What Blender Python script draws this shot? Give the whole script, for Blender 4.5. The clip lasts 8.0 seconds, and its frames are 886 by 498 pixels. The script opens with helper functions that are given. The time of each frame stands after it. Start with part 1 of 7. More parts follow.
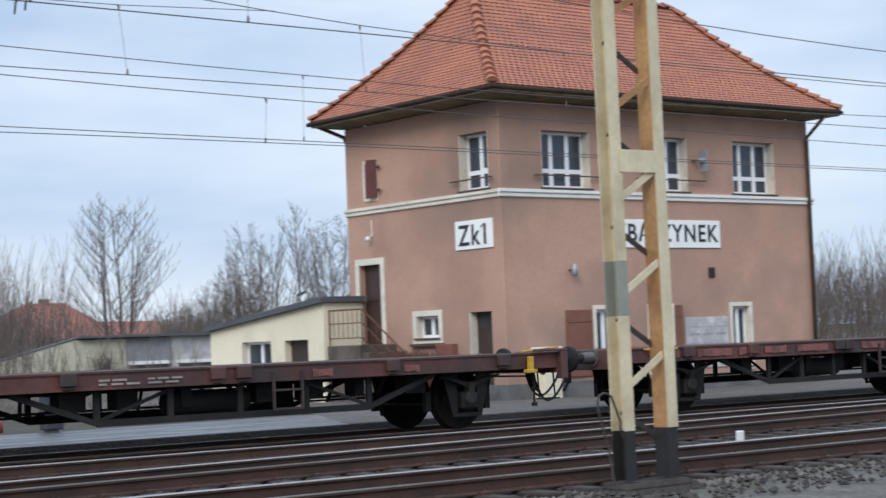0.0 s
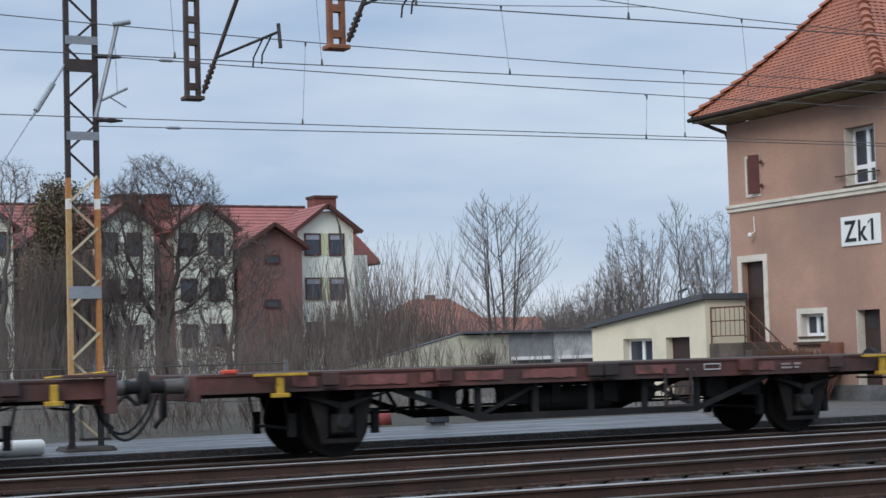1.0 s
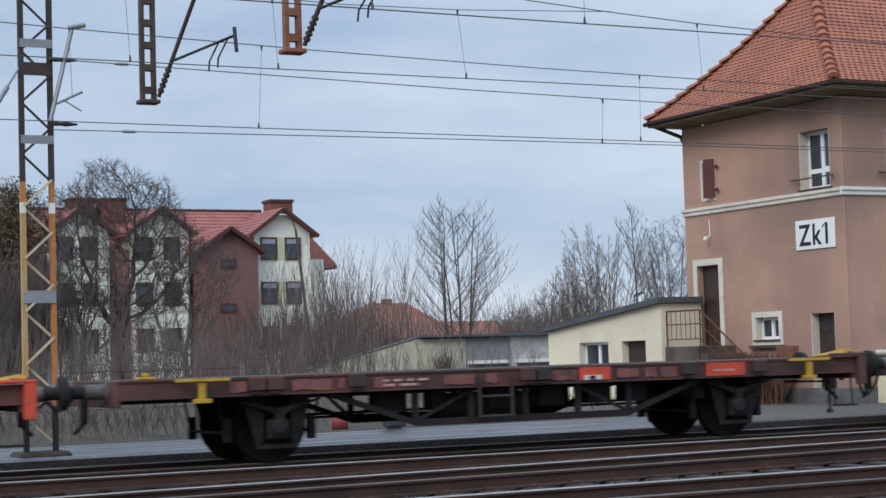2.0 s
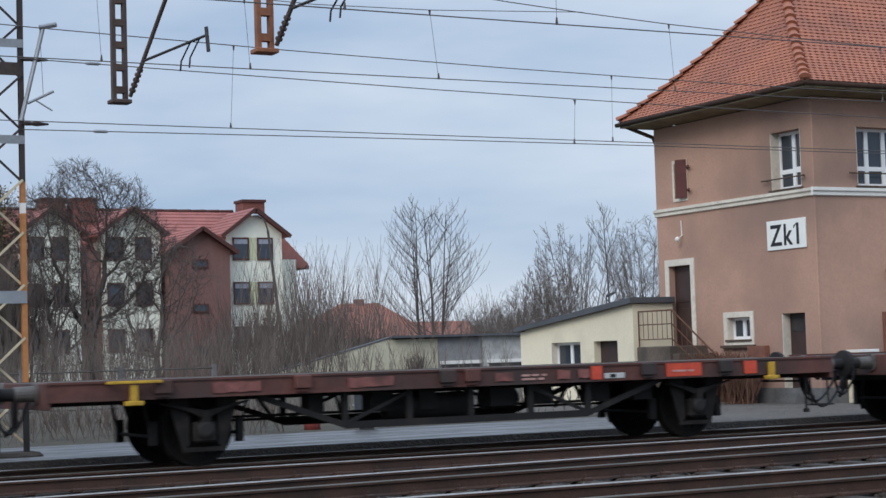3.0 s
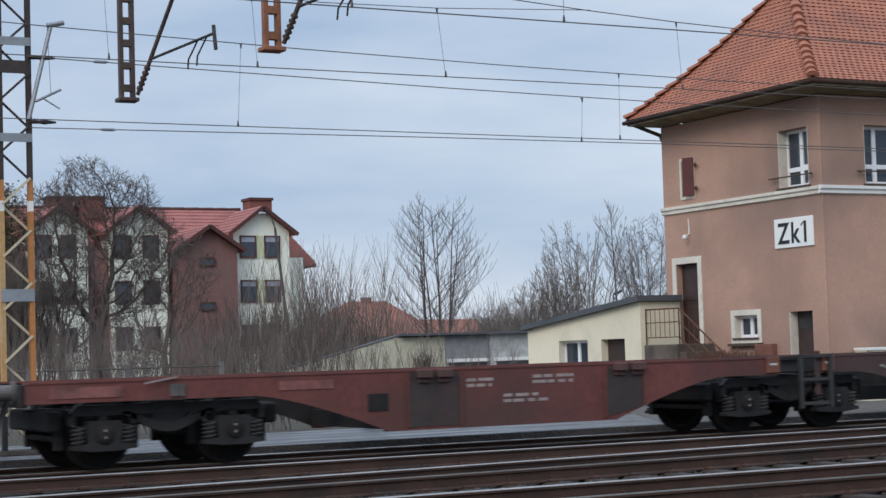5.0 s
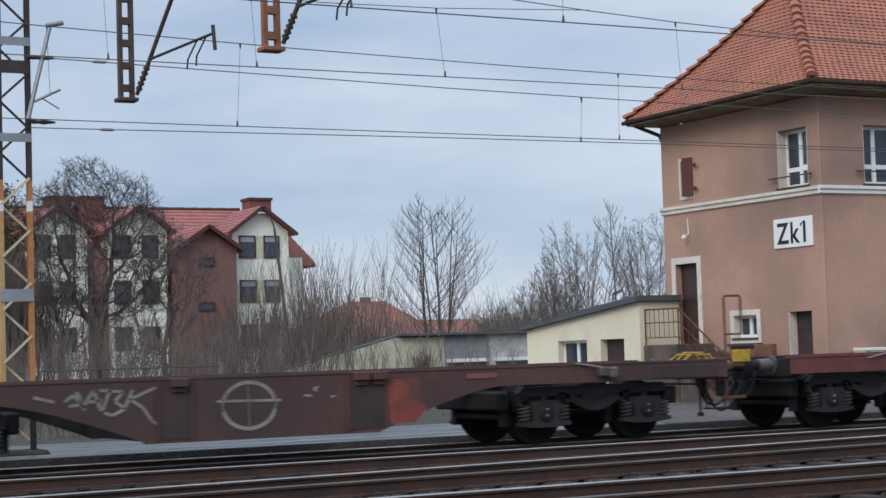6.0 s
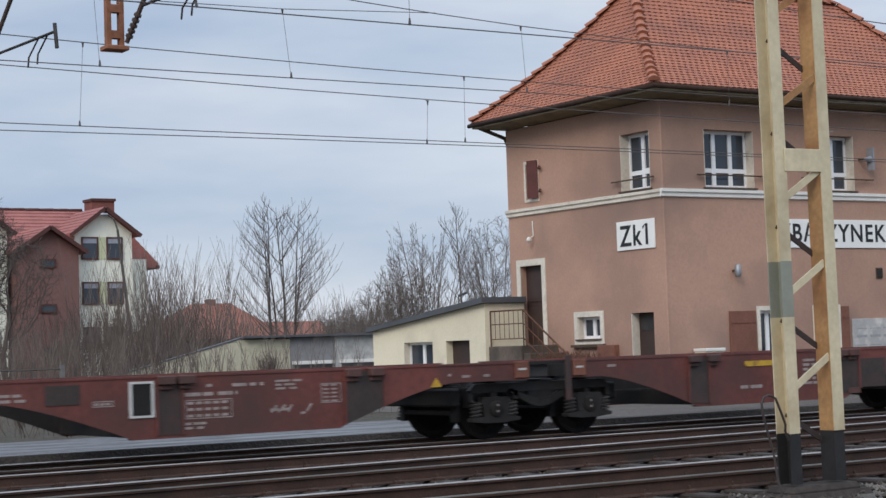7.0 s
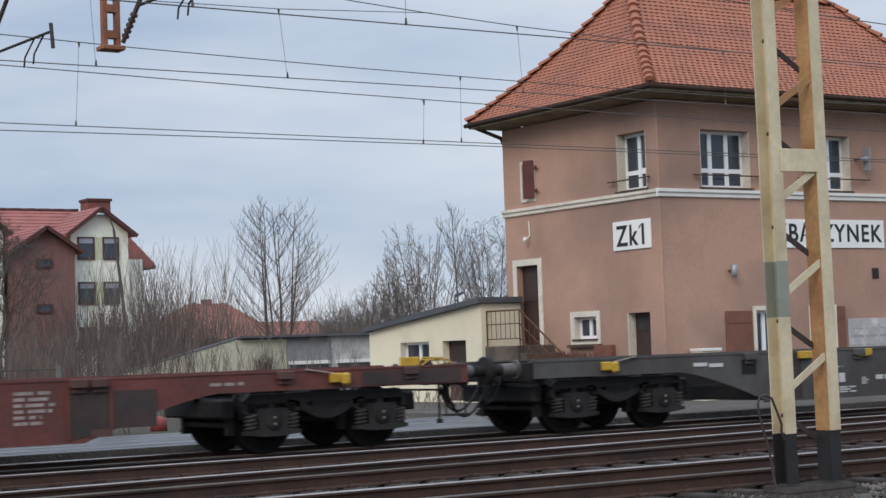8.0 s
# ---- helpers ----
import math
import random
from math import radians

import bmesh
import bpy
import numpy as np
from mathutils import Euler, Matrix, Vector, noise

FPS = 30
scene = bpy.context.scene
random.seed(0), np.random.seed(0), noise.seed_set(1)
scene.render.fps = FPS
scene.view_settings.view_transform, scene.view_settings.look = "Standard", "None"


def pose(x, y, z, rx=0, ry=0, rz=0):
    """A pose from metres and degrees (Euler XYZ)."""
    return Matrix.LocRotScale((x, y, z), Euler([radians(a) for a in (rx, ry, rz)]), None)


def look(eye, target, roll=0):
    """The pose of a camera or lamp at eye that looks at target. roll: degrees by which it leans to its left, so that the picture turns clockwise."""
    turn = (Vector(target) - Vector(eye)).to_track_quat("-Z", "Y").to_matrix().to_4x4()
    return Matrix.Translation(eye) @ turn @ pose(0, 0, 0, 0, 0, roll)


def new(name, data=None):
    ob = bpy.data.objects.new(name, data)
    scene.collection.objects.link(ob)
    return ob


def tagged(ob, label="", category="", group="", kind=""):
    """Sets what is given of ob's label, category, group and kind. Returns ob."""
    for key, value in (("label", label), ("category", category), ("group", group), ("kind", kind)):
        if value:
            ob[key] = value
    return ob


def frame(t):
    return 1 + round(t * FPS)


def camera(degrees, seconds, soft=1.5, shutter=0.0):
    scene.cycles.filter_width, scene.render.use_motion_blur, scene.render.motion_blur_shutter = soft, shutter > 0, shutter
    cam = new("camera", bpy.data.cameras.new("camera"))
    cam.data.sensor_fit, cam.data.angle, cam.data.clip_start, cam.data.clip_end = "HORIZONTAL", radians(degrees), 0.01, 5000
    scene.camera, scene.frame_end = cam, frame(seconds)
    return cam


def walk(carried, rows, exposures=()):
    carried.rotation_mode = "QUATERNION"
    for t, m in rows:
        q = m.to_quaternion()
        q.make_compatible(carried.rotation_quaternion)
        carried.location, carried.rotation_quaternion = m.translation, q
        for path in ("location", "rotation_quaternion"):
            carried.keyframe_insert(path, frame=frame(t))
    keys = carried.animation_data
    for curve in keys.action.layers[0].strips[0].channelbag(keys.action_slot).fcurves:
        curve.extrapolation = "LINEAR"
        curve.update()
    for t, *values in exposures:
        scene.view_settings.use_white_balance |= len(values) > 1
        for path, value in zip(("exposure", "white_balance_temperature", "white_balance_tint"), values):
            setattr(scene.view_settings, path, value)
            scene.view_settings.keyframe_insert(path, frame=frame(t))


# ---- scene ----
# The camera turns on one spot by the tracks; rows: seconds, tilt, lean, heading.
cam = camera(28.07, 8.0, soft=1.5, shutter=0.12)
EYE = (0.0, 0.0, 1.40)
PATH = [
    (0.0, 93.051, 2.145, -37.925), (0.1, 93.083, 2.074, -36.025), (0.2, 93.115, 2.002, -34.464),
    (0.3, 93.148, 1.931, -33.103), (0.4, 93.180, 1.860, -32.099), (0.5, 93.212, 1.789, -31.164),
    (0.6, 93.238, 1.749, -29.947), (0.7, 93.265, 1.710, -28.657), (0.8, 93.291, 1.671, -27.334),
    (0.9, 93.317, 1.632, -26.343), (1.0, 93.343, 1.592, -25.663), (1.1, 93.349, 1.594, -25.446),
    (1.2, 93.354, 1.597, -25.500), (1.5, 93.370, 1.603, -25.976), (1.8, 93.407, 1.660, -26.502),
    (2.0, 93.432, 1.699, -27.064), (2.2, 93.429, 1.708, -27.331), (3.3, 93.412, 1.756, -28.034),
    (3.5, 93.409, 1.765, -27.976), (4.0, 93.379, 1.777, -27.789), (4.5, 93.356, 1.747, -27.737),
    (5.8, 93.357, 1.733, -27.722), (6.0, 93.357, 1.730, -27.749), (6.1, 93.343, 1.751, -27.921),
    (6.2, 93.328, 1.771, -28.863), (6.3, 93.314, 1.792, -29.857), (6.4, 93.300, 1.812, -31.059),
    (6.5, 93.286, 1.832, -32.395), (6.6, 93.280, 1.854, -32.537), (7.0, 93.258, 1.939, -32.719),
    (7.5, 93.227, 1.948, -32.946), (8.0, 93.254, 1.945, -32.838),
]
walk(cam, [(t, pose(*EYE, a, b, c)) for t, a, b, c in PATH], exposures=[(0.0, 0.27, 6500, 10), (0.5, 0.14, 6500, 10), (1.0, 0.0, 6480, 10), (6.0, 0.0, 6560, 10.5), (6.5, 0.0, 6680, 11.5), (7.0, 0.0, 6820, 12.5), (8.0, 0.0, 6850, 12.5)])

# ---- light: a bright overcast winter sky ----
SUN_TURN, SUN_UP = radians(235), radians(32)


def make_world():
    w = bpy.data.worlds.new("sky")
    w.use_nodes = True
    scene.world = w
    n, l = w.node_tree.nodes, w.node_tree.links
    n.clear()
    out = n.new("ShaderNodeOutputWorld")
    bg = n.new("ShaderNodeBackground")
    sky = n.new("ShaderNodeTexSky")
    sky.sky_type, sky.sun_disc = "NISHITA", False
    sky.sun_elevation, sky.sun_rotation = SUN_UP, SUN_TURN
    tc = n.new("ShaderNodeTexCoord")
    # cloud deck: long soft bands, stretched along the horizon
    mp = n.new("ShaderNodeMapping")
    mp.inputs["Scale"].default_value = (2.2, 2.2, 9.0)
    mp.inputs["Rotation"].default_value = (0.0, radians(-8), 0.0)
    nz = n.new("ShaderNodeTexNoise")
    nz.inputs["Scale"].default_value, nz.inputs["Detail"].default_value = 1.5, 5.0
    nz.inputs["Roughness"].default_value = 0.5
    ramp = n.new("ShaderNodeValToRGB")
    e = ramp.color_ramp.elements
    e[0].position, e[0].color = 0.34, (4.45, 6.0, 8.35, 1)
    e[1].position, e[1].color = 0.66, (7.85, 8.9, 10.4, 1)
    mix = n.new("ShaderNodeMix")
    mix.data_type = "RGBA"
    mix.inputs["Factor"].default_value = 0.88
    l.new(tc.outputs["Generated"], mp.inputs["Vector"])
    l.new(mp.outputs["Vector"], nz.inputs["Vector"])
    l.new(nz.outputs["Fac"], ramp.inputs["Fac"])
    l.new(sky.outputs["Color"], mix.inputs["A"])
    l.new(ramp.outputs["Color"], mix.inputs["B"])
    # an overcast sky is brighter overhead than at the horizon
    sep = n.new("ShaderNodeSeparateXYZ")
    rise = n.new("ShaderNodeMapRange")
    rise.inputs["From Min"].default_value, rise.inputs["From Max"].default_value = 0.20, 0.95
    rise.inputs["To Min"].default_value, rise.inputs["To Max"].default_value = 1.0, 2.6
    l.new(tc.outputs["Generated"], sep.inputs["Vector"])
    l.new(sep.outputs["Z"], rise.inputs["Value"])
    gain = n.new("ShaderNodeVectorMath")
    gain.operation = "SCALE"
    l.new(mix.outputs["Result"], gain.inputs[0])
    l.new(rise.outputs["Result"], gain.inputs["Scale"])
    l.new(gain.outputs["Vector"], bg.inputs["Color"])
    bg.inputs["Strength"].default_value = 0.086
    l.new(bg.outputs["Background"], out.inputs["Surface"])


make_world()
sun = new("sun", bpy.data.lights.new("sun", "SUN"))
sun.data.energy, sun.data.angle, sun.data.color = 1.45, radians(30), (1.0, 0.95, 0.88)
sun.matrix_world = look((0, 0, 30), (0 + 20, 0 + 14, 30 - 17))


# ---- materials ----
def mat(name, color, rough=0.8, metal=0.0, var=0.25, scale=3.0, fine=40.0, bump=0.15, color2=None, stain=None,
        stain_scale=0.8, streak=0.0, stain_lo=0.5, stain_hi=0.7, rand=0.0, spec=0.5, coord="Object"):
    """Two scales of colour variation, optional stains of a second colour, vertical streaks and a fine bump."""
    m = bpy.data.materials.new(name)
    m.use_nodes = True
    n, l = m.node_tree.nodes, m.node_tree.links
    b = n["Principled BSDF"]
    b.inputs["Roughness"].default_value, b.inputs["Metallic"].default_value = rough, metal
    b.inputs["Specular IOR Level"].default_value = spec
    tc = n.new("ShaderNodeTexCoord")
    src = tc.outputs[coord]

    def noise_tex(s, detail=4.0, stretch=None):
        t = n.new("ShaderNodeTexNoise")
        t.inputs["Scale"].default_value, t.inputs["Detail"].default_value = s, detail
        if stretch:
            mp = n.new("ShaderNodeMapping")
            mp.inputs["Scale"].default_value = stretch
            l.new(src, mp.inputs["Vector"])
            l.new(mp.outputs["Vector"], t.inputs["Vector"])
        else:
            l.new(src, t.inputs["Vector"])
        return t.outputs["Fac"]

    def mixed(fac, a, c):
        mx = n.new("ShaderNodeMix")
        mx.data_type = "RGBA"
        for sock, v in (("Factor", fac), ("A", a), ("B", c)):
            if isinstance(v, (tuple, float)):
                mx.inputs[sock].default_value = v
            else:
                l.new(v, mx.inputs[sock])
        return mx.outputs["Result"]

    def ranged(v, lo, hi, a=0.0, c=1.0):
        r = n.new("ShaderNodeMapRange")
        r.inputs["From Min"].default_value, r.inputs["From Max"].default_value = lo, hi
        r.inputs["To Min"].default_value, r.inputs["To Max"].default_value = a, c
        l.new(v, r.inputs["Value"])
        return r.outputs["Result"]

    base = (*color, 1.0)
    other = (*(color2 or tuple(c * (1 - var) for c in color)), 1.0)
    col = mixed(ranged(noise_tex(scale), 0.35, 0.65), base, other)
    hsv = n.new("ShaderNodeHueSaturation")
    l.new(col, hsv.inputs["Color"])
    val = ranged(noise_tex(fine, 3.0), 0.3, 0.7, 1 - var * 0.5, 1 + var * 0.5)
    if rand:
        oi = n.new("ShaderNodeObjectInfo")
        geo = n.new("ShaderNodeNewGeometry")
        add = n.new("ShaderNodeMath")
        l.new(oi.outputs["Random"], add.inputs[0])
        l.new(geo.outputs["Random Per Island"], add.inputs[1])
        mul = n.new("ShaderNodeMath")
        mul.operation = "MULTIPLY"
        l.new(ranged(add.outputs[0], 0.0, 2.0, 1 - rand, 1 + rand), mul.inputs[0])
        l.new(val, mul.inputs[1])
        val = mul.outputs[0]
    l.new(val, hsv.inputs["Value"])
    col = hsv.outputs["Color"]
    if stain:
        col = mixed(ranged(noise_tex(stain_scale, 6.0, (1, 1, 1 - streak) if streak else None), stain_lo, stain_hi), col, (*stain, 1.0))
    l.new(col, b.inputs["Base Color"])
    if bump:
        bp = n.new("ShaderNodeBump")
        bp.inputs["Strength"].default_value, bp.inputs["Distance"].default_value = bump, 0.02
        l.new(noise_tex(fine * 1.3, 5.0), bp.inputs["Height"])
        l.new(bp.outputs["Normal"], b.inputs["Normal"])
    return m


STUCCO = mat("stucco", (0.472, 0.284, 0.206), 0.93, var=0.12, scale=0.38, fine=16, bump=0.14, color2=(0.378, 0.229, 0.169), stain=(0.272, 0.176, 0.138), stain_scale=0.36, stain_lo=0.46, stain_hi=0.70)
CREAM = mat("cream_render", (0.777, 0.7035, 0.525), 0.9, var=0.08, scale=0.6, fine=25, bump=0.15, stain=(0.5775, 0.5145, 0.3885), stain_scale=0.9, stain_lo=0.55, stain_hi=0.85)
WHITE = mat("white_paint", (0.78, 0.76, 0.71), 0.6, var=0.08, scale=2, fine=30, bump=0.06)
TRIMWHITE = mat("limewashed_trim", (0.72, 0.66, 0.56), 0.85, var=0.15, scale=1.5, fine=14, bump=0.2, stain=(0.42, 0.34, 0.26), stain_scale=2.2, stain_lo=0.58, stain_hi=0.8)
PVC = mat("white_pvc", (0.85, 0.86, 0.86), 0.35, var=0.03, bump=0.0)
SIGNW = mat("enamel_white", (0.84, 0.84, 0.80), 0.4, var=0.05, scale=2, bump=0.0)
BLACK = mat("black_paint", (0.012, 0.012, 0.013), 0.45, var=0.2, bump=0.02)
TILE = mat("clay_tile", (0.335, 0.118, 0.064), 0.78, var=0.16, scale=1.1, fine=18, bump=0.2, color2=(0.275, 0.096, 0.055), stain=(0.21, 0.085, 0.055), stain_scale=0.7, stain_lo=0.55, stain_hi=0.85, rand=0.10)
SOFFIT = mat("brown_soffit", (0.085, 0.055, 0.035), 0.7, var=0.3, scale=2, fine=15, bump=0.15)
GUTTER = mat("olive_gutter", (0.20, 0.165, 0.085), 0.55, var=0.3, scale=2, fine=12, bump=0.05, stain=(0.07, 0.05, 0.03), stain_scale=2.5)
DOORBROWN = mat("brown_door", (0.052, 0.029, 0.024), 0.55, var=0.25, scale=2, fine=20, bump=0.08)
SHUTTER = mat("red_brown_shutter", (0.115, 0.030, 0.024), 0.6, var=0.2, scale=3, fine=20, bump=0.08)
BOARDBROWN = mat("brown_board", (0.21, 0.085, 0.055), 0.75, var=0.2, scale=2, fine=18, bump=0.1)
GREYBOARD = mat("grey_notice", (0.42, 0.41, 0.40), 0.7, var=0.12, scale=4, fine=30, bump=0.05, stain=(0.62, 0.60, 0.56), stain_scale=3)
ROOFFELT = mat("grey_felt", (0.085, 0.09, 0.10), 0.8, var=0.2, scale=1, fine=20, bump=0.1)
STONE = mat("rough_stone", (0.135, 0.105, 0.082), 0.95, var=0.4, scale=2.5, fine=10, bump=0.6, stain=(0.063, 0.056, 0.049), stain_scale=2.0)
CONCRETE = mat("concrete", (0.15, 0.1462, 0.1425), 0.92, var=0.25, scale=2, fine=18, bump=0.3, stain=(0.0675, 0.066, 0.06375), stain_scale=1.5)
RUSTRAIL = mat("rust_rail", (0.057, 0.0275, 0.0178), 0.85, var=0.3, scale=2.5, fine=25, bump=0.2, stain=(0.026, 0.015, 0.011), stain_scale=1.3)
RUST = mat("rust", (0.13, 0.055, 0.03), 0.85, var=0.35, scale=4, fine=25, bump=0.2)
SHINY = mat("worn_steel", (0.42, 0.385, 0.355), 0.5, metal=1.0, var=0.2, scale=0.7, fine=6, bump=0.02)
DULLTOP = mat("dull_steel", (0.132, 0.12, 0.102), 0.6, metal=0.4, var=0.3, scale=1.5, fine=10, bump=0.05)
OXIDE = mat("oxide_red_sill", (0.124, 0.045, 0.035), 0.74, var=0.35, scale=1.3, fine=9, bump=0.1, stain=(0.048, 0.031, 0.028), stain_scale=0.9, stain_lo=0.42, stain_hi=0.66)
OXIDE2 = mat("wine_red_girder", (0.158, 0.044, 0.035), 0.70, var=0.3, scale=1.2, fine=10, bump=0.08, stain=(0.074, 0.034, 0.028), stain_scale=0.8, stain_lo=0.47, stain_hi=0.70)
OXIDE3 = mat("brown_red_girder", (0.098, 0.043, 0.036), 0.70, var=0.25, scale=0.9, fine=8, bump=0.06, stain=(0.052, 0.031, 0.028), stain_scale=0.6, stain_lo=0.44, stain_hi=0.68)
ROSE = mat("worn_rose_paint", (0.24, 0.088, 0.075), 0.75, var=0.3, scale=5, fine=22, bump=0.04, stain=(0.095, 0.042, 0.036), stain_scale=3.2, stain_lo=0.48, stain_hi=0.66)
PINKPRINT = mat("pale_print_on_red", (0.52, 0.30, 0.26), 0.7, var=0.25, scale=6, fine=22, bump=0.0)
PRIMER = mat("red_lead_primer", (0.27, 0.060, 0.045), 0.75, var=0.3, scale=3, fine=16, bump=0.04, stain=(0.10, 0.040, 0.034), stain_scale=2.2, stain_lo=0.46, stain_hi=0.62)
GREYGIRDER = mat("grey_girder", (0.088, 0.082, 0.077), 0.66, var=0.22, scale=0.9, fine=8, bump=0.06, stain=(0.046, 0.037, 0.031), stain_scale=0.9, stain_lo=0.46, stain_hi=0.72)
# near-black: grime, with the shade under the wagons put into the colour
GRIMESHADE = mat("underframe_grime_and_shade", (0.0088, 0.0076, 0.0072), 0.82, var=0.4, scale=3, fine=16, bump=0.2, stain=(0.018, 0.0144, 0.0128), stain_scale=3)
GRIMEBROWN = mat("grimy_panel", (0.048, 0.036, 0.033), 0.8, var=0.3, scale=1.5, fine=12, bump=0.1, stain=(0.065, 0.034, 0.03), stain_scale=2)
WHEELDARK = mat("oily_wheel", (0.011, 0.010, 0.0095), 0.85, var=0.4, scale=3, fine=16, bump=0.1, spec=0.2)
CASTING = mat("grey_cast_frame", (0.027, 0.025, 0.024), 0.75, var=0.3, scale=3, fine=18, bump=0.15, spec=0.3, stain=(0.016, 0.014, 0.013), stain_scale=3)
UNDERGEAR = mat("dusty_running_gear", (0.017, 0.0148, 0.0135), 0.82, var=0.4, scale=3, fine=16, bump=0.15, spec=0.3, stain=(0.034, 0.028, 0.025), stain_scale=2.5)
COIL = mat("worn_coil_spring", (0.042, 0.039, 0.037), 0.6, var=0.25, scale=4, fine=15, bump=0.05)
STEELGREY = mat("weathered_steel", (0.054, 0.0498, 0.048), 0.6, metal=0.3, var=0.3, scale=3, fine=15, bump=0.1)
BUFFERGREY = mat("buffer_grey", (0.135, 0.122, 0.112), 0.6, metal=0.3, var=0.35, scale=4, fine=15, bump=0.1)
DECKWOOD = mat("deck_planks", (0.07, 0.0525, 0.0385), 0.9, var=0.35, scale=2, fine=14, bump=0.3)
YELLOW = mat("yellow_paint", (0.55, 0.33, 0.03), 0.6, var=0.25, scale=6, fine=25, bump=0.06, stain=(0.16, 0.09, 0.03), stain_scale=5, stain_lo=0.6)
ORANGERED = mat("signal_red", (0.62, 0.075, 0.035), 0.55, var=0.2, scale=4, fine=20, bump=0.04, stain=(0.22, 0.05, 0.035), stain_scale=3, stain_lo=0.6)
FADEDRED = mat("faded_red", (0.30, 0.06, 0.05), 0.65, var=0.3, scale=4, fine=20, bump=0.04)
LETTER = mat("faded_lettering", (0.34, 0.28, 0.26), 0.7, var=0.3, scale=8, fine=30, bump=0.0)
MARKWHITE = mat("mark_white", (0.60, 0.60, 0.58), 0.6, var=0.2, scale=8, fine=30, bump=0.0)
GRAFFITI = mat("spray_paint", (0.27, 0.25, 0.22), 0.7, var=0.35, scale=3, fine=20, bump=0.0)
MASTCREAM = mat("mast_cream", (0.60, 0.515, 0.345), 0.6, var=0.14, scale=2, fine=14, bump=0.08, stain=(0.36, 0.27, 0.16), stain_scale=2.4, stain_lo=0.52, stain_hi=0.8)
SLEEPER = mat("tarred_sleeper", (0.038, 0.028, 0.022), 0.9, var=0.3, scale=3, fine=20, bump=0.25)
MASTRUST = mat("mast_rust", (0.46, 0.25, 0.10), 0.75, var=0.3, scale=2.5, fine=18, bump=0.15, stain=(0.24, 0.085, 0.03), stain_scale=1.6, stain_lo=0.45, stain_hi=0.7)
MASTAMBER = mat("mast_amber", (0.48, 0.20, 0.055), 0.65, var=0.25, scale=1.2, fine=14, bump=0.1, color2=(0.40, 0.17, 0.06))
MASTGREEN = mat("mast_grey_green", (0.25, 0.26, 0.21), 0.65, var=0.1, scale=2, fine=14, bump=0.05)
MASTBLACK = mat("mast_tar", (0.019, 0.017, 0.017), 0.75, var=0.35, scale=4, fine=20, bump=0.1)
MASTORANGE = mat("mast_orange", (0.47, 0.24, 0.075), 0.65, var=0.25, scale=1.2, fine=14, bump=0.1, color2=(0.48, 0.34, 0.17))
MASTBROWN = mat("mast_brown", (0.050, 0.035, 0.032), 0.7, var=0.3, scale=2, fine=14, bump=0.1)
HANGBROWN = mat("hanger_brown", (0.085, 0.055, 0.045), 0.7, var=0.3, scale=2, fine=14, bump=0.1)
HANGRUST = mat("hanger_rust", (0.30, 0.12, 0.06), 0.75, var=0.3, scale=2, fine=14, bump=0.1)
GALV = mat("galvanised", (0.34, 0.36, 0.38), 0.5, metal=0.5, var=0.15, scale=3, fine=20, bump=0.05)
WIRE = mat("wire", (0.085, 0.075, 0.07), 0.8, metal=0.0, var=0.1, bump=0.0)
TWIGS = mat("bare_bark", (0.112, 0.090, 0.079), 0.95, var=0.3, scale=2, fine=8, bump=0.2)
TWIGS2 = mat("grey_bark", (0.165, 0.138, 0.122), 0.95, var=0.3, scale=2, fine=8, bump=0.2)
DRYSHRUB = mat("dry_shrub", (0.15, 0.075, 0.050), 0.95, var=0.35, scale=3, fine=12, bump=0.2)
IVY = mat("ivy_leaves", (0.15, 0.12, 0.06), 0.9, var=0.4, scale=1.2, fine=8, bump=0.1, color2=(0.11, 0.085, 0.05))
HOUSECREAM = mat("house_cream", (0.80, 0.82, 0.70), 0.9, var=0.07, scale=0.3, fine=4, bump=0.05)
BLIND = mat("window_blind", (0.30, 0.33, 0.38), 0.8, var=0.15, scale=1, fine=8, bump=0.05)
CHIMNEY = mat("chimney_brick", (0.21, 0.075, 0.058), 0.9, var=0.2, scale=1.5, fine=9, bump=0.1)
HOUSEYELLOW = mat("house_yellow", (0.56, 0.60, 0.38), 0.9, var=0.07, scale=0.3, fine=4, bump=0.05)
HOUSERED = mat("house_red", (0.205, 0.105, 0.092), 0.9, var=0.12, scale=0.3, fine=4, bump=0.05)
ROOFRED = mat("house_roof_red", (0.32, 0.112, 0.094), 0.8, var=0.25, scale=0.8, fine=6, bump=0.2)
ROOFDARK = mat("eave_board_dark", (0.085, 0.030, 0.024), 0.8, var=0.18, scale=0.6, fine=5, bump=0.05)
FARORANGE = mat("far_orange_roof", (0.25, 0.088, 0.058), 0.85, var=0.15, scale=0.4, fine=4, bump=0.05)
GARAGEWALL = mat("garage_wall", (0.50, 0.47, 0.35), 0.9, var=0.2, scale=0.4, fine=4, bump=0.1, stain=(0.25, 0.23, 0.19), stain_scale=0.4)
GARAGEGREY = mat("garage_grey", (0.24, 0.24, 0.245), 0.9, var=0.25, scale=0.5, fine=4, bump=0.1)
WHITEWALL = mat("whitewashed_block", (0.52, 0.52, 0.50), 0.9, var=0.3, scale=0.8, fine=5, bump=0.15, stain=(0.25, 0.25, 0.24), stain_scale=1.0)
FENCEGREY = mat("fence_grey", (0.085, 0.078, 0.070), 0.9, var=0.25, scale=2, fine=10, bump=0.2)
SIGNBACK = mat("box_grey", (0.28, 0.30, 0.33), 0.5, var=0.1, bump=0.0)
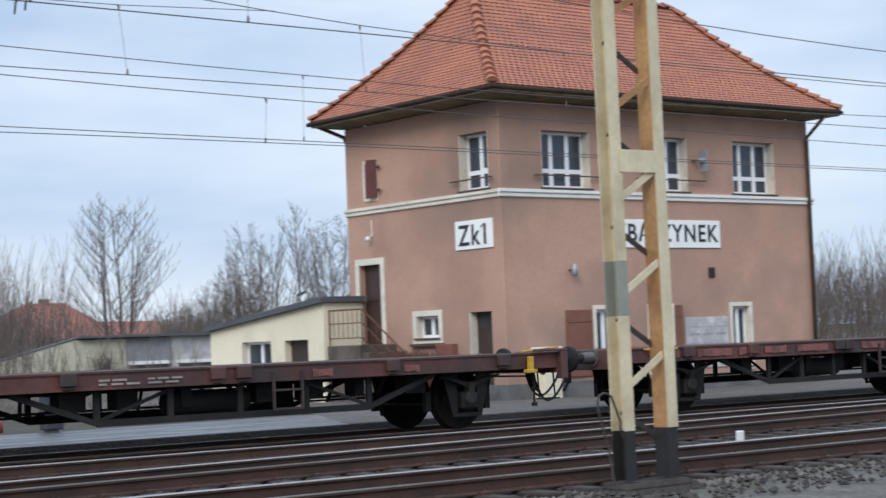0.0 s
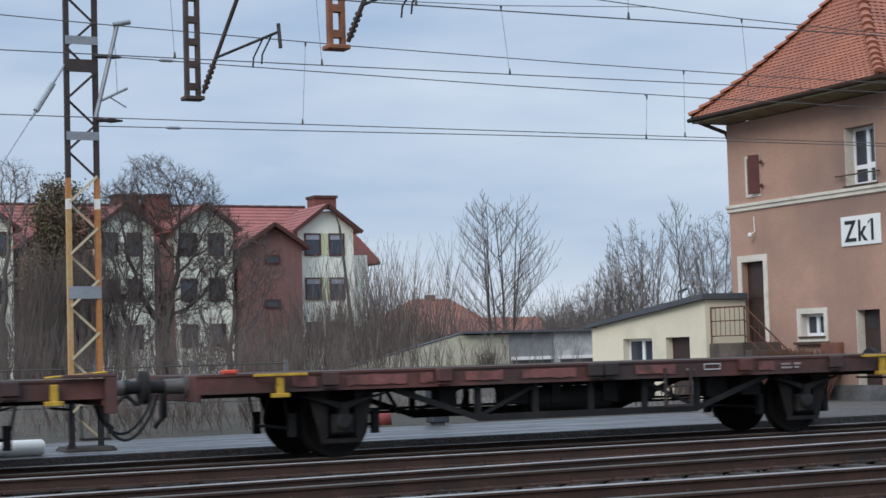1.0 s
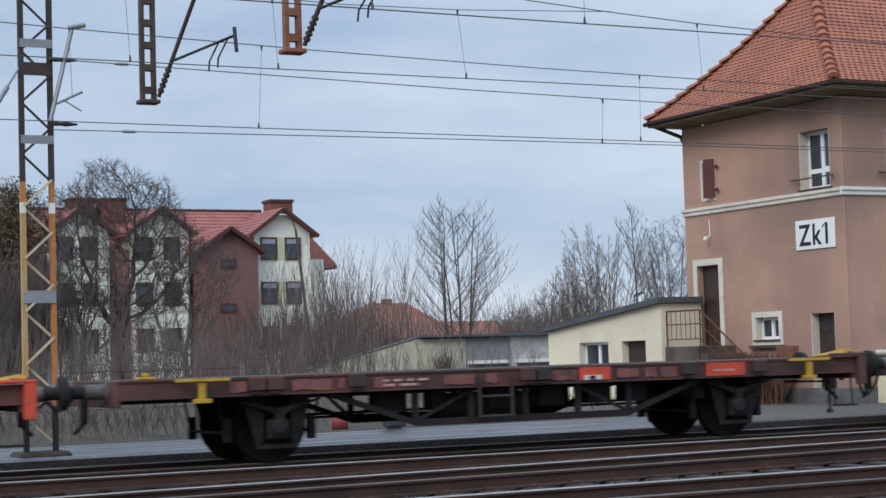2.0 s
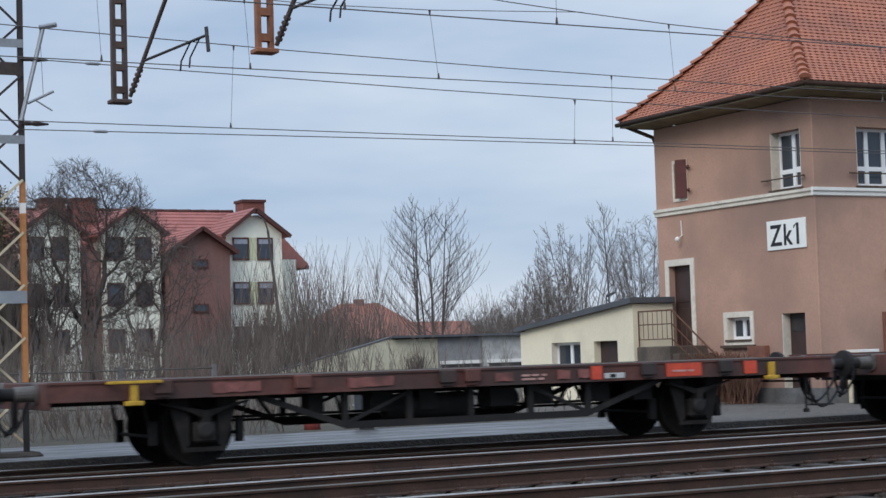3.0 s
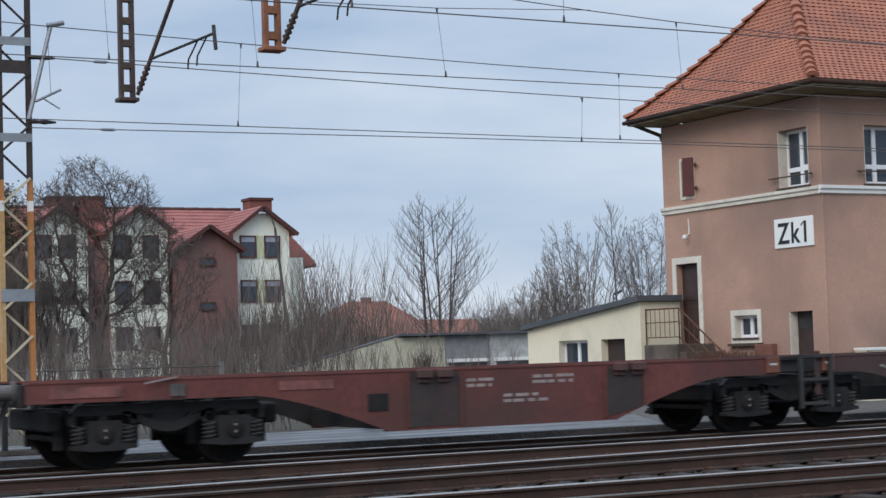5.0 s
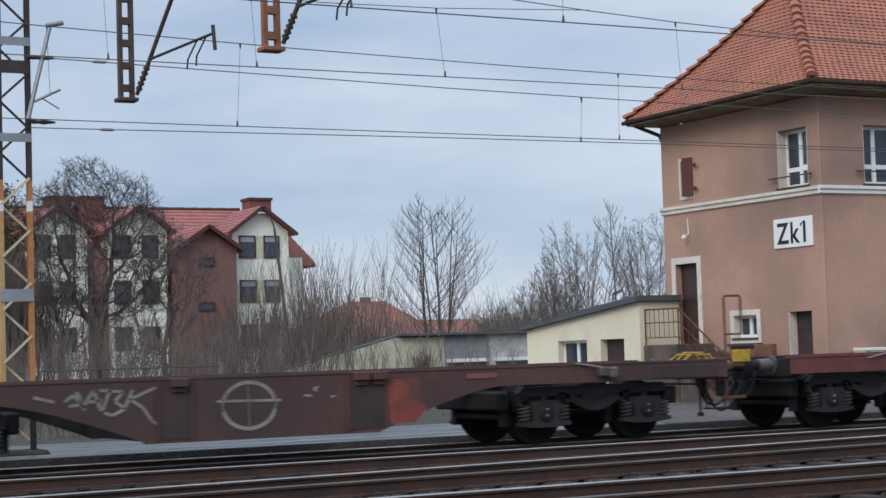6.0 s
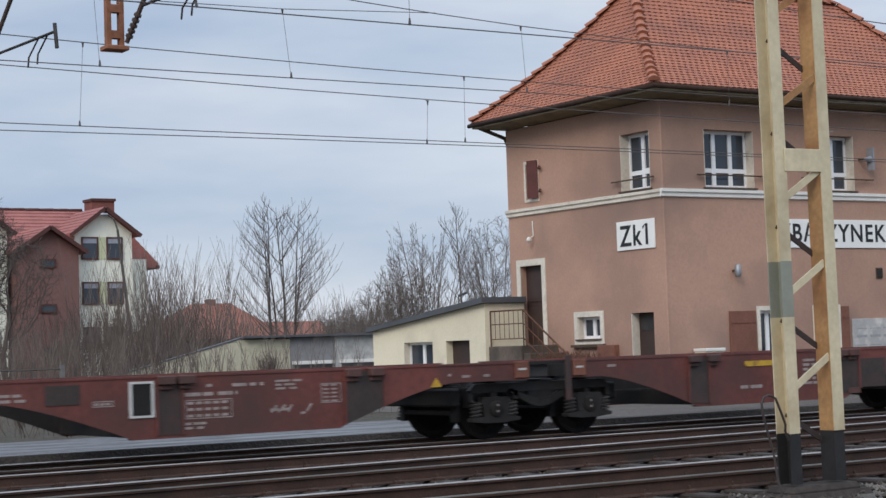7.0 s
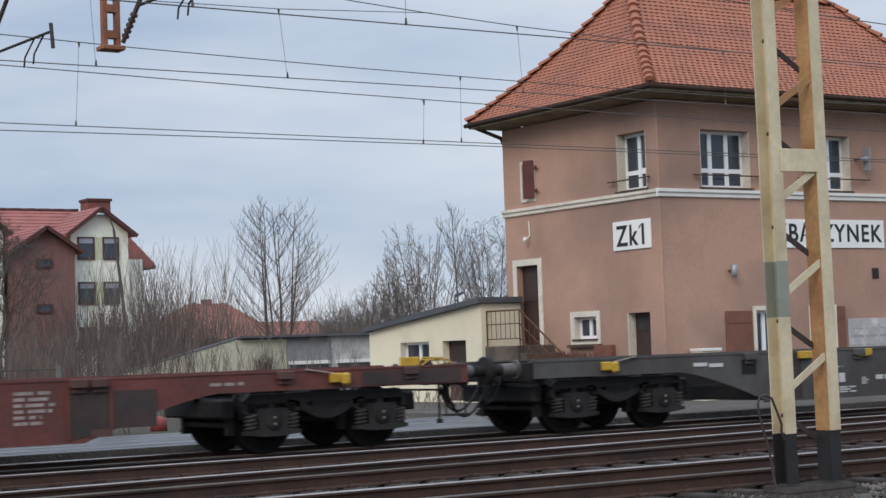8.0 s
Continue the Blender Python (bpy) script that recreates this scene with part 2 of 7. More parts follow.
FOUNDATION = mat("sooty_concrete", (0.060, 0.052, 0.046), 0.97, var=0.4, scale=3, fine=14, bump=0.3, spec=0.1)
GUTTERBROWN = mat("brown_gutter", (0.050, 0.030, 0.022), 0.8, var=0.3, scale=2, fine=12, bump=0.05, spec=0.2)
SPRING = mat("oily_spring", (0.022, 0.020, 0.019), 0.7, var=0.3, scale=4, fine=15, bump=0.05)
ARTRUST = mat("rusty_orange_plate", (0.20, 0.075, 0.045), 0.75, var=0.3, scale=4, fine=20, bump=0.1)
PRINT = mat("faded_print", (0.33, 0.33, 0.325), 0.7, var=0.2, scale=5, fine=20, bump=0.0)


BOXBLUE = mat("dark_blue_grey", (0.038, 0.042, 0.052), 0.6, var=0.15, scale=3, bump=0.05)


def glass_mat(name="window_glass", tint=(0.035, 0.045, 0.06)):
    m = bpy.data.materials.new(name)
    m.use_nodes = True
    b = m.node_tree.nodes["Principled BSDF"]
    b.inputs["Base Color"].default_value = (*tint, 1)
    b.inputs["Roughness"].default_value = 0.06
    b.inputs["Specular IOR Level"].default_value = 0.6
    return m


GLASS = glass_mat()


def ground_mat(name, cols, scale, bump, rough=0.95, fine=30.0, wet=None, stretch=(1.0, 1.0, 1.0)):
    m = bpy.data.materials.new(name)
    m.use_nodes = True
    n, l = m.node_tree.nodes, m.node_tree.links
    b = n["Principled BSDF"]
    b.inputs["Roughness"].default_value = rough
    tc = n.new("ShaderNodeTexCoord")
    t = n.new("ShaderNodeTexNoise")
    t.inputs["Scale"].default_value, t.inputs["Detail"].default_value, t.inputs["Roughness"].default_value = scale, 8, 0.65
    mp = n.new("ShaderNodeMapping")
    mp.inputs["Scale"].default_value = stretch
    l.new(tc.outputs["Object"], mp.inputs["Vector"])
    l.new(mp.outputs["Vector"], t.inputs["Vector"])
    r = n.new("ShaderNodeValToRGB")
    e = r.color_ramp.elements
    e[0].position, e[0].color = 0.32, (*cols[0], 1)
    e[1].position, e[1].color = 0.68, (*cols[-1], 1)
    for i, c in enumerate(cols[1:-1]):
        x = e.new(0.32 + 0.36 * (i + 1) / (len(cols) - 1))
        x.color = (*c, 1)
    l.new(t.outputs["Fac"], r.inputs["Fac"])
    v = n.new("ShaderNodeTexVoronoi")
    v.inputs["Scale"].default_value = fine
    l.new(tc.outputs["Object"], v.inputs["Vector"])
    hsv = n.new("ShaderNodeHueSaturation")
    mr = n.new("ShaderNodeMapRange")
    mr.inputs["To Min"].default_value, mr.inputs["To Max"].default_value = 0.65, 1.35
    sep = n.new("ShaderNodeSeparateColor")
    l.new(v.outputs["Color"], sep.inputs["Color"])
    l.new(sep.outputs[0], mr.inputs["Value"])
    l.new(mr.outputs["Result"], hsv.inputs["Value"])
    l.new(r.outputs["Color"], hsv.inputs["Color"])
    l.new(hsv.outputs["Color"], b.inputs["Base Color"])
    if wet:
        w = n.new("ShaderNodeMapRange")
        w.inputs["From Min"].default_value, w.inputs["From Max"].default_value = 0.45, 0.6
        w.inputs["To Min"].default_value, w.inputs["To Max"].default_value = wet, rough
        l.new(t.outputs["Fac"], w.inputs["Value"])
        l.new(w.outputs["Result"], b.inputs["Roughness"])
    bp = n.new("ShaderNodeBump")
    bp.inputs["Strength"].default_value, bp.inputs["Distance"].default_value = bump, 0.03
    l.new(v.outputs["Distance"], bp.inputs["Height"])
    l.new(bp.outputs["Normal"], b.inputs["Normal"])
    return m


BALLAST = ground_mat("ballast", [(0.0205, 0.0155, 0.0125), (0.033, 0.0255, 0.0205), (0.046, 0.037, 0.030)], 1.2, 0.5, fine=22)
PAVING = ground_mat("wet_paving", [(0.030, 0.028, 0.027), (0.052, 0.049, 0.048), (0.064, 0.062, 0.062), (0.19, 0.19, 0.195)], 1.5, 0.15, rough=0.75, fine=6, wet=0.36, stretch=(0.22, 1.3, 1.0))
PLATFORM = ground_mat("platform_asphalt", [(0.070, 0.061, 0.053), (0.105, 0.092, 0.079)], 0.7, 0.2, fine=20)
GRASS = ground_mat("winter_grass", [(0.030, 0.026, 0.017), (0.054, 0.045, 0.029), (0.078, 0.064, 0.042)], 1.6, 0.8, fine=30)
VERGE = ground_mat("dusty_verge", [(0.050, 0.046, 0.034), (0.092, 0.084, 0.070), (0.135, 0.122, 0.104)], 1.1, 0.7, fine=26)
STONES = mat("ballast_stone", (0.066, 0.053, 0.044), 0.95, var=0.4, scale=8, fine=60, bump=0.3, rand=0.5)
STONESPALE = mat("pale_stone", (0.155, 0.138, 0.120), 0.95, var=0.3, scale=8, fine=60, bump=0.3, rand=0.35)


# ---- mesh helpers ----
def mesh_of(bm, name, material):
    me = bpy.data.meshes.new(name)
    bm.to_mesh(me)
    bm.free()
    for mm in material if isinstance(material, (list, tuple)) else [material]:
        me.materials.append(mm)
    return me


def part(name, bm, material, parent=None, label="", smooth=False):
    me = mesh_of(bm, name, material)
    if smooth:
        me.shade_smooth()
    ob = new(name, me)
    if parent is not None:
        ob.parent = parent
    if label:
        ob["label"] = label
    return ob


def shared(name, me, parent, m=None):
    ob = new(name, me)
    ob.parent = parent
    if m is not None:
        ob.matrix_basis = m
    return ob


def thing(name, label, category, at=(0, 0, 0), group="", kind=""):
    ob = new(name)
    ob.empty_display_size = 0.2
    ob.location = at
    return tagged(ob, label, category, group, kind)


def box(bm, x0, x1, y0, y1, z0, z1, bev=0.0, mi=0):
    vs = [bm.verts.new((x, y, z)) for x in (x0, x1) for y in (y0, y1) for z in (z0, z1)]
    fs = [bm.faces.new([vs[i] for i in f]) for f in ((0, 1, 3, 2), (4, 6, 7, 5), (0, 4, 5, 1), (2, 3, 7, 6), (0, 2, 6, 4), (1, 5, 7, 3))]
    for f in fs:
        f.material_index = mi
    if bev:
        es = list({e for f in fs for e in f.edges})
        bmesh.ops.bevel(bm, geom=es, offset=bev, segments=1, affect="EDGES", profile=0.5)
    return fs


def boxes(*specs, bev=0.0):
    bm = bmesh.new()
    for s in specs:
        box(bm, *s[:6], bev=bev)
    return bm


def tube(bm, a, b, r, seg=8, r2=None, caps=True):
    a, b = Vector(a), Vector(b)
    d = (b - a).normalized()
    up = Vector((0, 0, 1)) if abs(d.z) < 0.95 else Vector((1, 0, 0))
    u = d.cross(up).normalized()
    v = d.cross(u)
    r2 = r if r2 is None else r2
    ra = [bm.verts.new(a + (u * math.cos(k * math.tau / seg) + v * math.sin(k * math.tau / seg)) * r) for k in range(seg)]
    rb = [bm.verts.new(b + (u * math.cos(k * math.tau / seg) + v * math.sin(k * math.tau / seg)) * r2) for k in range(seg)]
    for k in range(seg):
        bm.faces.new((ra[k], ra[(k + 1) % seg], rb[(k + 1) % seg], rb[k]))
    if caps:
        bm.faces.new(ra[::-1])
        bm.faces.new(rb)


def path_tube(bm, pts, r, seg=6):
    """One bent tube through the points."""
    ps = [Vector(p) for p in pts]
    rings = []
    for i, p in enumerate(ps):
        d = (ps[min(i + 1, len(ps) - 1)] - ps[max(i - 1, 0)]).normalized()
        up = Vector((0, 1, 0)) if abs(d.y) < 0.9 else Vector((1, 0, 0))
        u = d.cross(up).normalized()
        v = d.cross(u)
        rings.append([bm.verts.new(p + (u * math.cos(k * math.tau / seg) + v * math.sin(k * math.tau / seg)) * r) for k in range(seg)])
    for a, b in zip(rings, rings[1:]):
        for k in range(seg):
            bm.faces.new((a[k], a[(k + 1) % seg], b[(k + 1) % seg], b[k]))
    bm.faces.new(rings[0][::-1])
    bm.faces.new(rings[-1])


def bar(bm, a, b, w, h):
    """A square bar from a to b, w across (level) and h deep."""
    a, b = Vector(a), Vector(b)
    d = (b - a).normalized()
    up = Vector((0, 0, 1)) if abs(d.z) < 0.98 else Vector((0, 1, 0))
    u = d.cross(up).normalized() * w / 2
    v = d.cross(u).normalized() * h / 2
    p = [bm.verts.new(c + s * u + t * v) for c in (a, b) for s, t in ((-1, -1), (1, -1), (1, 1), (-1, 1))]
    for f in ((0, 1, 2, 3), (7, 6, 5, 4), (0, 4, 5, 1), (1, 5, 6, 2), (2, 6, 7, 3), (3, 7, 4, 0)):
        bm.faces.new([p[i] for i in f])


def prism(bm, outline, axis, a, b):
    """Extrude an outline (pairs) along an axis from a to b: 'y' takes (x, z), 'x' takes (y, z), 'z' takes (x, y)."""
    def at(p, w):
        return {"y": (p[0], w, p[1]), "x": (w, p[0], p[1]), "z": (p[0], p[1], w)}[axis]
    n = len(outline)
    va = [bm.verts.new(at(p, a)) for p in outline]
    vb = [bm.verts.new(at(p, b)) for p in outline]
    bm.faces.new(va)
    bm.faces.new(vb[::-1])
    for i in range(n):
        bm.faces.new((va[i], vb[i], vb[(i + 1) % n], va[(i + 1) % n]))
    bmesh.ops.recalc_face_normals(bm, faces=bm.faces)


def lathe(bm, prof, axis="y", seg=20, at=(0, 0, 0)):
    """Turn a profile (along, radius) about the axis."""
    rings = []
    for s, r in prof:
        ring = []
        for k in range(seg):
            c, d = r * math.cos(k * math.tau / seg), r * math.sin(k * math.tau / seg)
            q = {"y": (c, s, d), "x": (s, c, d), "z": (c, d, s)}[axis]
            ring.append(bm.verts.new((q[0] + at[0], q[1] + at[1], q[2] + at[2])))
        rings.append(ring)
    for a, b in zip(rings, rings[1:]):
        for k in range(seg):
            bm.faces.new((a[k], a[(k + 1) % seg], b[(k + 1) % seg], b[k]))
    bm.faces.new(rings[0][::-1])
    bm.faces.new(rings[-1])


def wall_with_holes(bm, u0, u1, z0, z1, holes, put, depth):
    """A wall panel in (u, z) with rectangular holes, of a thickness; put(u, z, d) gives the place, d = 0 outside."""
    us = sorted({u0, u1, *[h[0] for h in holes], *[h[1] for h in holes]})
    zs = sorted({z0, z1, *[h[2] for h in holes], *[h[3] for h in holes]})
    vs = {}

    def vert(u, z, d):
        k = (round(u, 4), round(z, 4), d)
        if k not in vs:
            vs[k] = bm.verts.new(put(u, z, d))
        return vs[k]

    def solid(ua, ub, za, zb):
        u, z = (ua + ub) / 2, (za + zb) / 2
        return u0 < u < u1 and z0 < z < z1 and not any(h[0] < u < h[1] and h[2] < z < h[3] for h in holes)

    cells = [(a, b, c, d) for a, b in zip(us, us[1:]) for c, d in zip(zs, zs[1:])]
    filled = {c for c in cells if solid(*c)}
    for a, b, c, d in filled:
        for w in (0.0, depth):
            bm.faces.new([vert(*p, w) for p in ((a, c), (b, c), (b, d), (a, d))])
    edges = {}
    for a, b, c, d in filled:
        for e in (((a, c), (b, c)), ((b, c), (b, d)), ((b, d), (a, d)), ((a, d), (a, c))):
            k = frozenset(e)
            edges[k] = edges.get(k, 0) + 1
    for k, cnt in edges.items():
        if cnt == 1:
            p, q = tuple(k)
            bm.faces.new((vert(*p, 0.0), vert(*q, 0.0), vert(*q, depth), vert(*p, depth)))
    bmesh.ops.recalc_face_normals(bm, faces=bm.faces)


# ---- ground ----
RAIL_NEAR, RAIL_FAR = 22.98, 24.42          # the train's track
TRACK_Y = (RAIL_NEAR + RAIL_FAR) / 2
BX, BY = 25.70, 30.65                       # the signal box's near corner
BW, BD = 10.57, 6.07
GZ = 0.06                                   # paved ground beyond the train


def build_ground():
    bm = bmesh.new()
    prof = [(-900, -0.30), (0, -0.30), (10.5, -0.26), (13.7, -0.24), (16.5, -0.215), (25.05, -0.20), (25.25, GZ - 0.004), (60, GZ - 0.004), (1500, GZ - 0.004)]
    xs = [-1500, -60, 0, 30, 80, 2500]
    grid = [[bm.verts.new((x, y, z)) for y, z in prof] for x in xs]
    for a, b in zip(grid, grid[1:]):
        for i in range(len(prof) - 1):
            f = bm.faces.new((a[i], b[i], b[i + 1], a[i + 1]))
            f.material_index = 2 if prof[i + 1][0] < 13.8 else 0 if prof[i + 1][0] < 25.3 else 1
    g = part("ground", bm, [BALLAST, GRASS, VERGE])
    tagged(g, "grey track ballast that passes into rough winter grass", "ground", kind="structure")

    def patch(name, label, material, outline, z):
        b = bmesh.new()
        prism(b, outline, "z", z - 0.06, z)
        tagged(part(name, b, material), label, "pavement", kind="structure")
    patch("pavement", "wet bluish grey paving with slushy puddles beside the track", PAVING,
          [(-40, 25.3), (17.6, 25.3), (20.0, 29.9), (-40, 28.7)], GZ + 0.004)
    patch("platform", "pale grey asphalt apron before the signal box", PLATFORM,
          [(17.6, 25.3), (90, 25.3), (90, 46), (20.8, 46), (20.0, 29.9)], GZ + 0.008)


def rail_mesh(pts, top, name, parent, label):
    """A flat-bottom rail along (x, y) points, its head at z = 0."""
    sec = [(-0.07, -0.172), (0.07, -0.172), (0.07, -0.160), (0.012, -0.140), (0.009, -0.045), (0.036, -0.034), (0.036, -0.010), (0.026, 0.0), (-0.026, 0.0), (-0.036, -0.010), (-0.036, -0.034), (-0.009, -0.045), (-0.012, -0.140), (-0.07, -0.160)]
    bm = bmesh.new()
    rings = [[bm.verts.new((x, y + s, z)) for s, z in sec] for x, y in pts]
    n = len(sec)
    for a, b in zip(rings, rings[1:]):
        for i in range(n):
            f = bm.faces.new((a[i], b[i], b[(i + 1) % n], a[(i + 1) % n]))
            f.material_index = 1 if i in (7, 8, 6) else 0
    bmesh.ops.recalc_face_normals(bm, faces=bm.faces)
    return part(name, bm, [RUSTRAIL, top], parent, label)


def build_track(label, rails, sleepers, seed):
    tr = tagged(thing("railway_track", label, "railway track", kind="structure"))
    for pts, top, lab in rails:
        rail_mesh(pts, top, "rail", tr, lab)
    (x0, x1, y_of) = sleepers
    bm = bmesh.new()
    box(bm, -0.125, 0.125, -1.25, 1.25, -0.36, -0.176, bev=0.02)
    me = mesh_of(bm, "sleeper", SLEEPER)
    n = int((x1 - x0) / 0.6)
    for i in range(n):
        x = x0 + 0.6 * i
        shared("sleeper", me, tr, pose(x, y_of(x), 0, 0, 0, random.uniform(-0.6, 0.6)))
    clips = bmesh.new()
    for pts, top, lab in rails:
        for i in range(n):
            x = x0 + 0.6 * i
            y = np.interp(x, [p[0] for p in pts], [p[1] for p in pts])
            for s in (-1, 1):
                box(clips, x - 0.06, x + 0.06, y + s * 0.10 - 0.05, y + s * 0.10 + 0.05, -0.19, -0.135, bev=0.012)
                tube(clips, (x - 0.03, y + s * 0.10, -0.14), (x - 0.03, y + s * 0.10, -0.10), 0.016, 6)
    tagged(part("rail_clips", clips, RUSTRAIL, tr), kind="stuff")
    return tr


def build_tracks():
    ends = (-60, 140)
    def straight(y):
        return [(ends[0], y), (ends[1], y)]
    def slewed(y8, slope):
        return [(ends[0], y8 - 8 * slope), (0, y8 - 8 * slope), (8, y8), (26, y8 + 18 * slope), (40, y8 + 18 * slope + 0.4), (ends[1], y8 + 18 * slope + 0.4)]
    build_track("main track of shiny worn rails under the train", [(straight(RAIL_NEAR), DULLTOP, ""), (straight(RAIL_FAR), SHINY, "polished running rail"), (straight(22.05), SHINY, "polished closure rail")], (4, 30, lambda x: TRACK_Y), 1)
    build_track("turnout track with one polished and one rusty rail", [(slewed(19.33, 0.085), SHINY, "polished running rail"), (slewed(18.10, 0.065), DULLTOP, "rusty brown rail")], (2, 27, lambda x: 18.7 + 0.075 * (x - 8)), 2)
    build_track("nearest track with clipped rails on dark sleepers", [(straight(15.85), SHINY, "polished running rail"), (straight(14.38), DULLTOP, "dull olive brown rail")], (2, 22, lambda x: 15.1), 3)


def stone_scatter(name, label, material, count, region, size, seed):
    rnd = random.Random(seed)
    V, Fc = [], []
    for _ in range(count):
        x, y, z = region(rnd)
        s = rnd.uniform(*size)
        k = len(V)
        a0 = rnd.uniform(0, 6.28)
        for j in range(5):
            a = a0 + j * 1.2566
            rr = s * rnd.uniform(0.7, 1.15)
            V.append((x + rr * math.cos(a), y + rr * math.sin(a), z + s * rnd.uniform(-0.3, 0.2)))
        V.append((x + rnd.uniform(-.3, .3) * s, y + rnd.uniform(-.3, .3) * s, z + s * rnd.uniform(0.5, 0.9)))
        V.append((x, y, z - s * 0.6))
        for j in range(5):
            Fc.append((k + j, k + (j + 1) % 5, k + 5))
            Fc.append((k + (j + 1) % 5, k + j, k + 6))
    me = bpy.data.meshes.new(name)
    me.from_pydata(V, [], Fc)
    me.materials.append(material)
    tagged(new(name, me), label, "gravel", kind="stuff")


def build_stones():
    def between(y0, y1, z):
        return lambda r: (r.uniform(3, 24), r.uniform(y0, y1), z)
    stone_scatter("gravel", "dark grey crushed ballast stones between the tracks", STONES, 9000, between(12.0, 21.8, -0.21), (0.02, 0.05), 3)
    stone_scatter("gravel", "pale dusty ballast stones heaped beside the near rail", STONESPALE, 1500, lambda r: (r.uniform(5, 24), r.gauss(16.75, 0.18), -0.15 + r.uniform(-0.05, 0.03)), (0.03, 0.06), 4)
    stone_scatter("gravel", "pale dusty stones spilled round the mast foot", STONESPALE, 1300, lambda r: (r.uniform(8, 22), r.gauss(13.75, 0.22), -0.235), (0.02, 0.055), 5)


build_ground()
build_tracks()
build_stones()


# ---- signal box ----
def put_front(u, z, d):      # front wall, along +x
    return (BX + u, BY + d, z)


def put_end(u, z, d):        # end wall, along +y
    return (BX + d, BY + u, z)


WALL_TOP = 6.92


def window_unit(name, put, u0, u1, z0, z1, label, lights=2, transom=None, rev=0.14, tilt=False):
    """A casement window set back in its opening: frame, mullions, panes, sill."""
    w = thing(name, label, "window", kind="structure")
    f = 0.07
    us = [u0 + (u1 - u0) * i / lights for i in range(lights + 1)]

    def ub(bm, a, b, c, d, d0, d1):
        p, q = put(a, c, d0), put(b, d, d1)
        lo = [min(p[i], q[i]) for i in range(3)]
        hi = [max(p[i], q[i]) for i in range(3)]
        box(bm, lo[0], hi[0], lo[1], hi[1], lo[2], hi[2])
    bm = bmesh.new()
    for a, b, c, d in ((u0, u1, z0, z0 + f), (u0, u1, z1 - f, z1), (u0, u0 + f, z0 + f, z1 - f), (u1 - f, u1, z0 + f, z1 - f)):
        ub(bm, a, b, c, d, rev, rev + 0.07)
    part("window_frame", bm, PVC, w)
    for u in us[1:-1]:
        bm = bmesh.new()
        ub(bm, u - 0.055, u + 0.055, z0 + f, z1 - f, rev - 0.006, rev + 0.07)
        part("mullion", bm, PVC, w)
    zs = [z0 + f, z1 - f]
    if transom:
        bm = bmesh.new()
        for a, b in zip(us, us[1:]):
            lo = a + (f if a == us[0] else 0.055)
            hi = b - (f if b == us[-1] else 0.055)
            ub(bm, lo, hi, transom - 0.05, transom + 0.05, rev - 0.003, rev + 0.07)
        part("transom", bm, PVC, w)
        zs = [z0 + f, transom - 0.05, transom + 0.05, z1 - f]
    spans = [(zs[i], zs[i + 1]) for i in range(0, len(zs), 2)]
    for i, (a, b) in enumerate(zip(us, us[1:])):
        for c, d in spans:
            bm = bmesh.new()
            ub(bm, a + 0.05, b - 0.05, c, d, rev + 0.03, rev + 0.045)
            part("pane", bm, GLASS, w)
    if tilt:
        bm = bmesh.new()
        a, b = us[0] + 0.03, us[1] - 0.02
        c, d = spans[-1]
        for p, q in (((a, c), (b, c)), ((b, c), (b, d)), ((b, d), (a, d)), ((a, d), (a, c))):
            def lean(pt):
                return put(pt[0], pt[1], rev + 0.02 + 0.10 * (pt[1] - c) / (d - c))
            bar(bm, lean(p), lean(q), 0.05, 0.06)
        part("tilted_sash", bm, PVC, w, "white sash tilted inwards")
    for a, c in ((u0 + 0.004, u0 + 0.016), (u1 - 0.016, u1 - 0.004)):
        bm = bmesh.new()
        ub(bm, a, c, z0 + 0.004, z1 - 0.004, -0.004, rev - 0.008)
        part("reveal", bm, TRIMWHITE, w)
    bm = bmesh.new()
    ub(bm, u0 - 0.05, u1 + 0.05, z0 - 0.045, z0 - 0.004, -0.06, rev - 0.004)
    part("window_sill", bm, SOFFIT, w)
    return w


def surround(parent, put, u0, u1, z0, z1, wd, name="surround", bottom=True, proud=0.025):
    """A plain plaster band round an opening."""
    bm = bmesh.new()
    def ub(a, b, c, d):
        p, q = put(a, c, -proud), put(b, d, 0.004)
        box(bm, min(p[0], q[0]), max(p[0], q[0]), min(p[1], q[1]), max(p[1], q[1]), c, d)
    ub(u0 - wd, u0, z0 - (wd if bottom else 0), z1 + wd)
    ub(u1, u1 + wd, z0 - (wd if bottom else 0), z1 + wd)
    ub(u0, u1, z1, z1 + wd)
    if bottom:
        ub(u0, u1, z0 - wd, z0)
    part(name, bm, TRIMWHITE, parent)


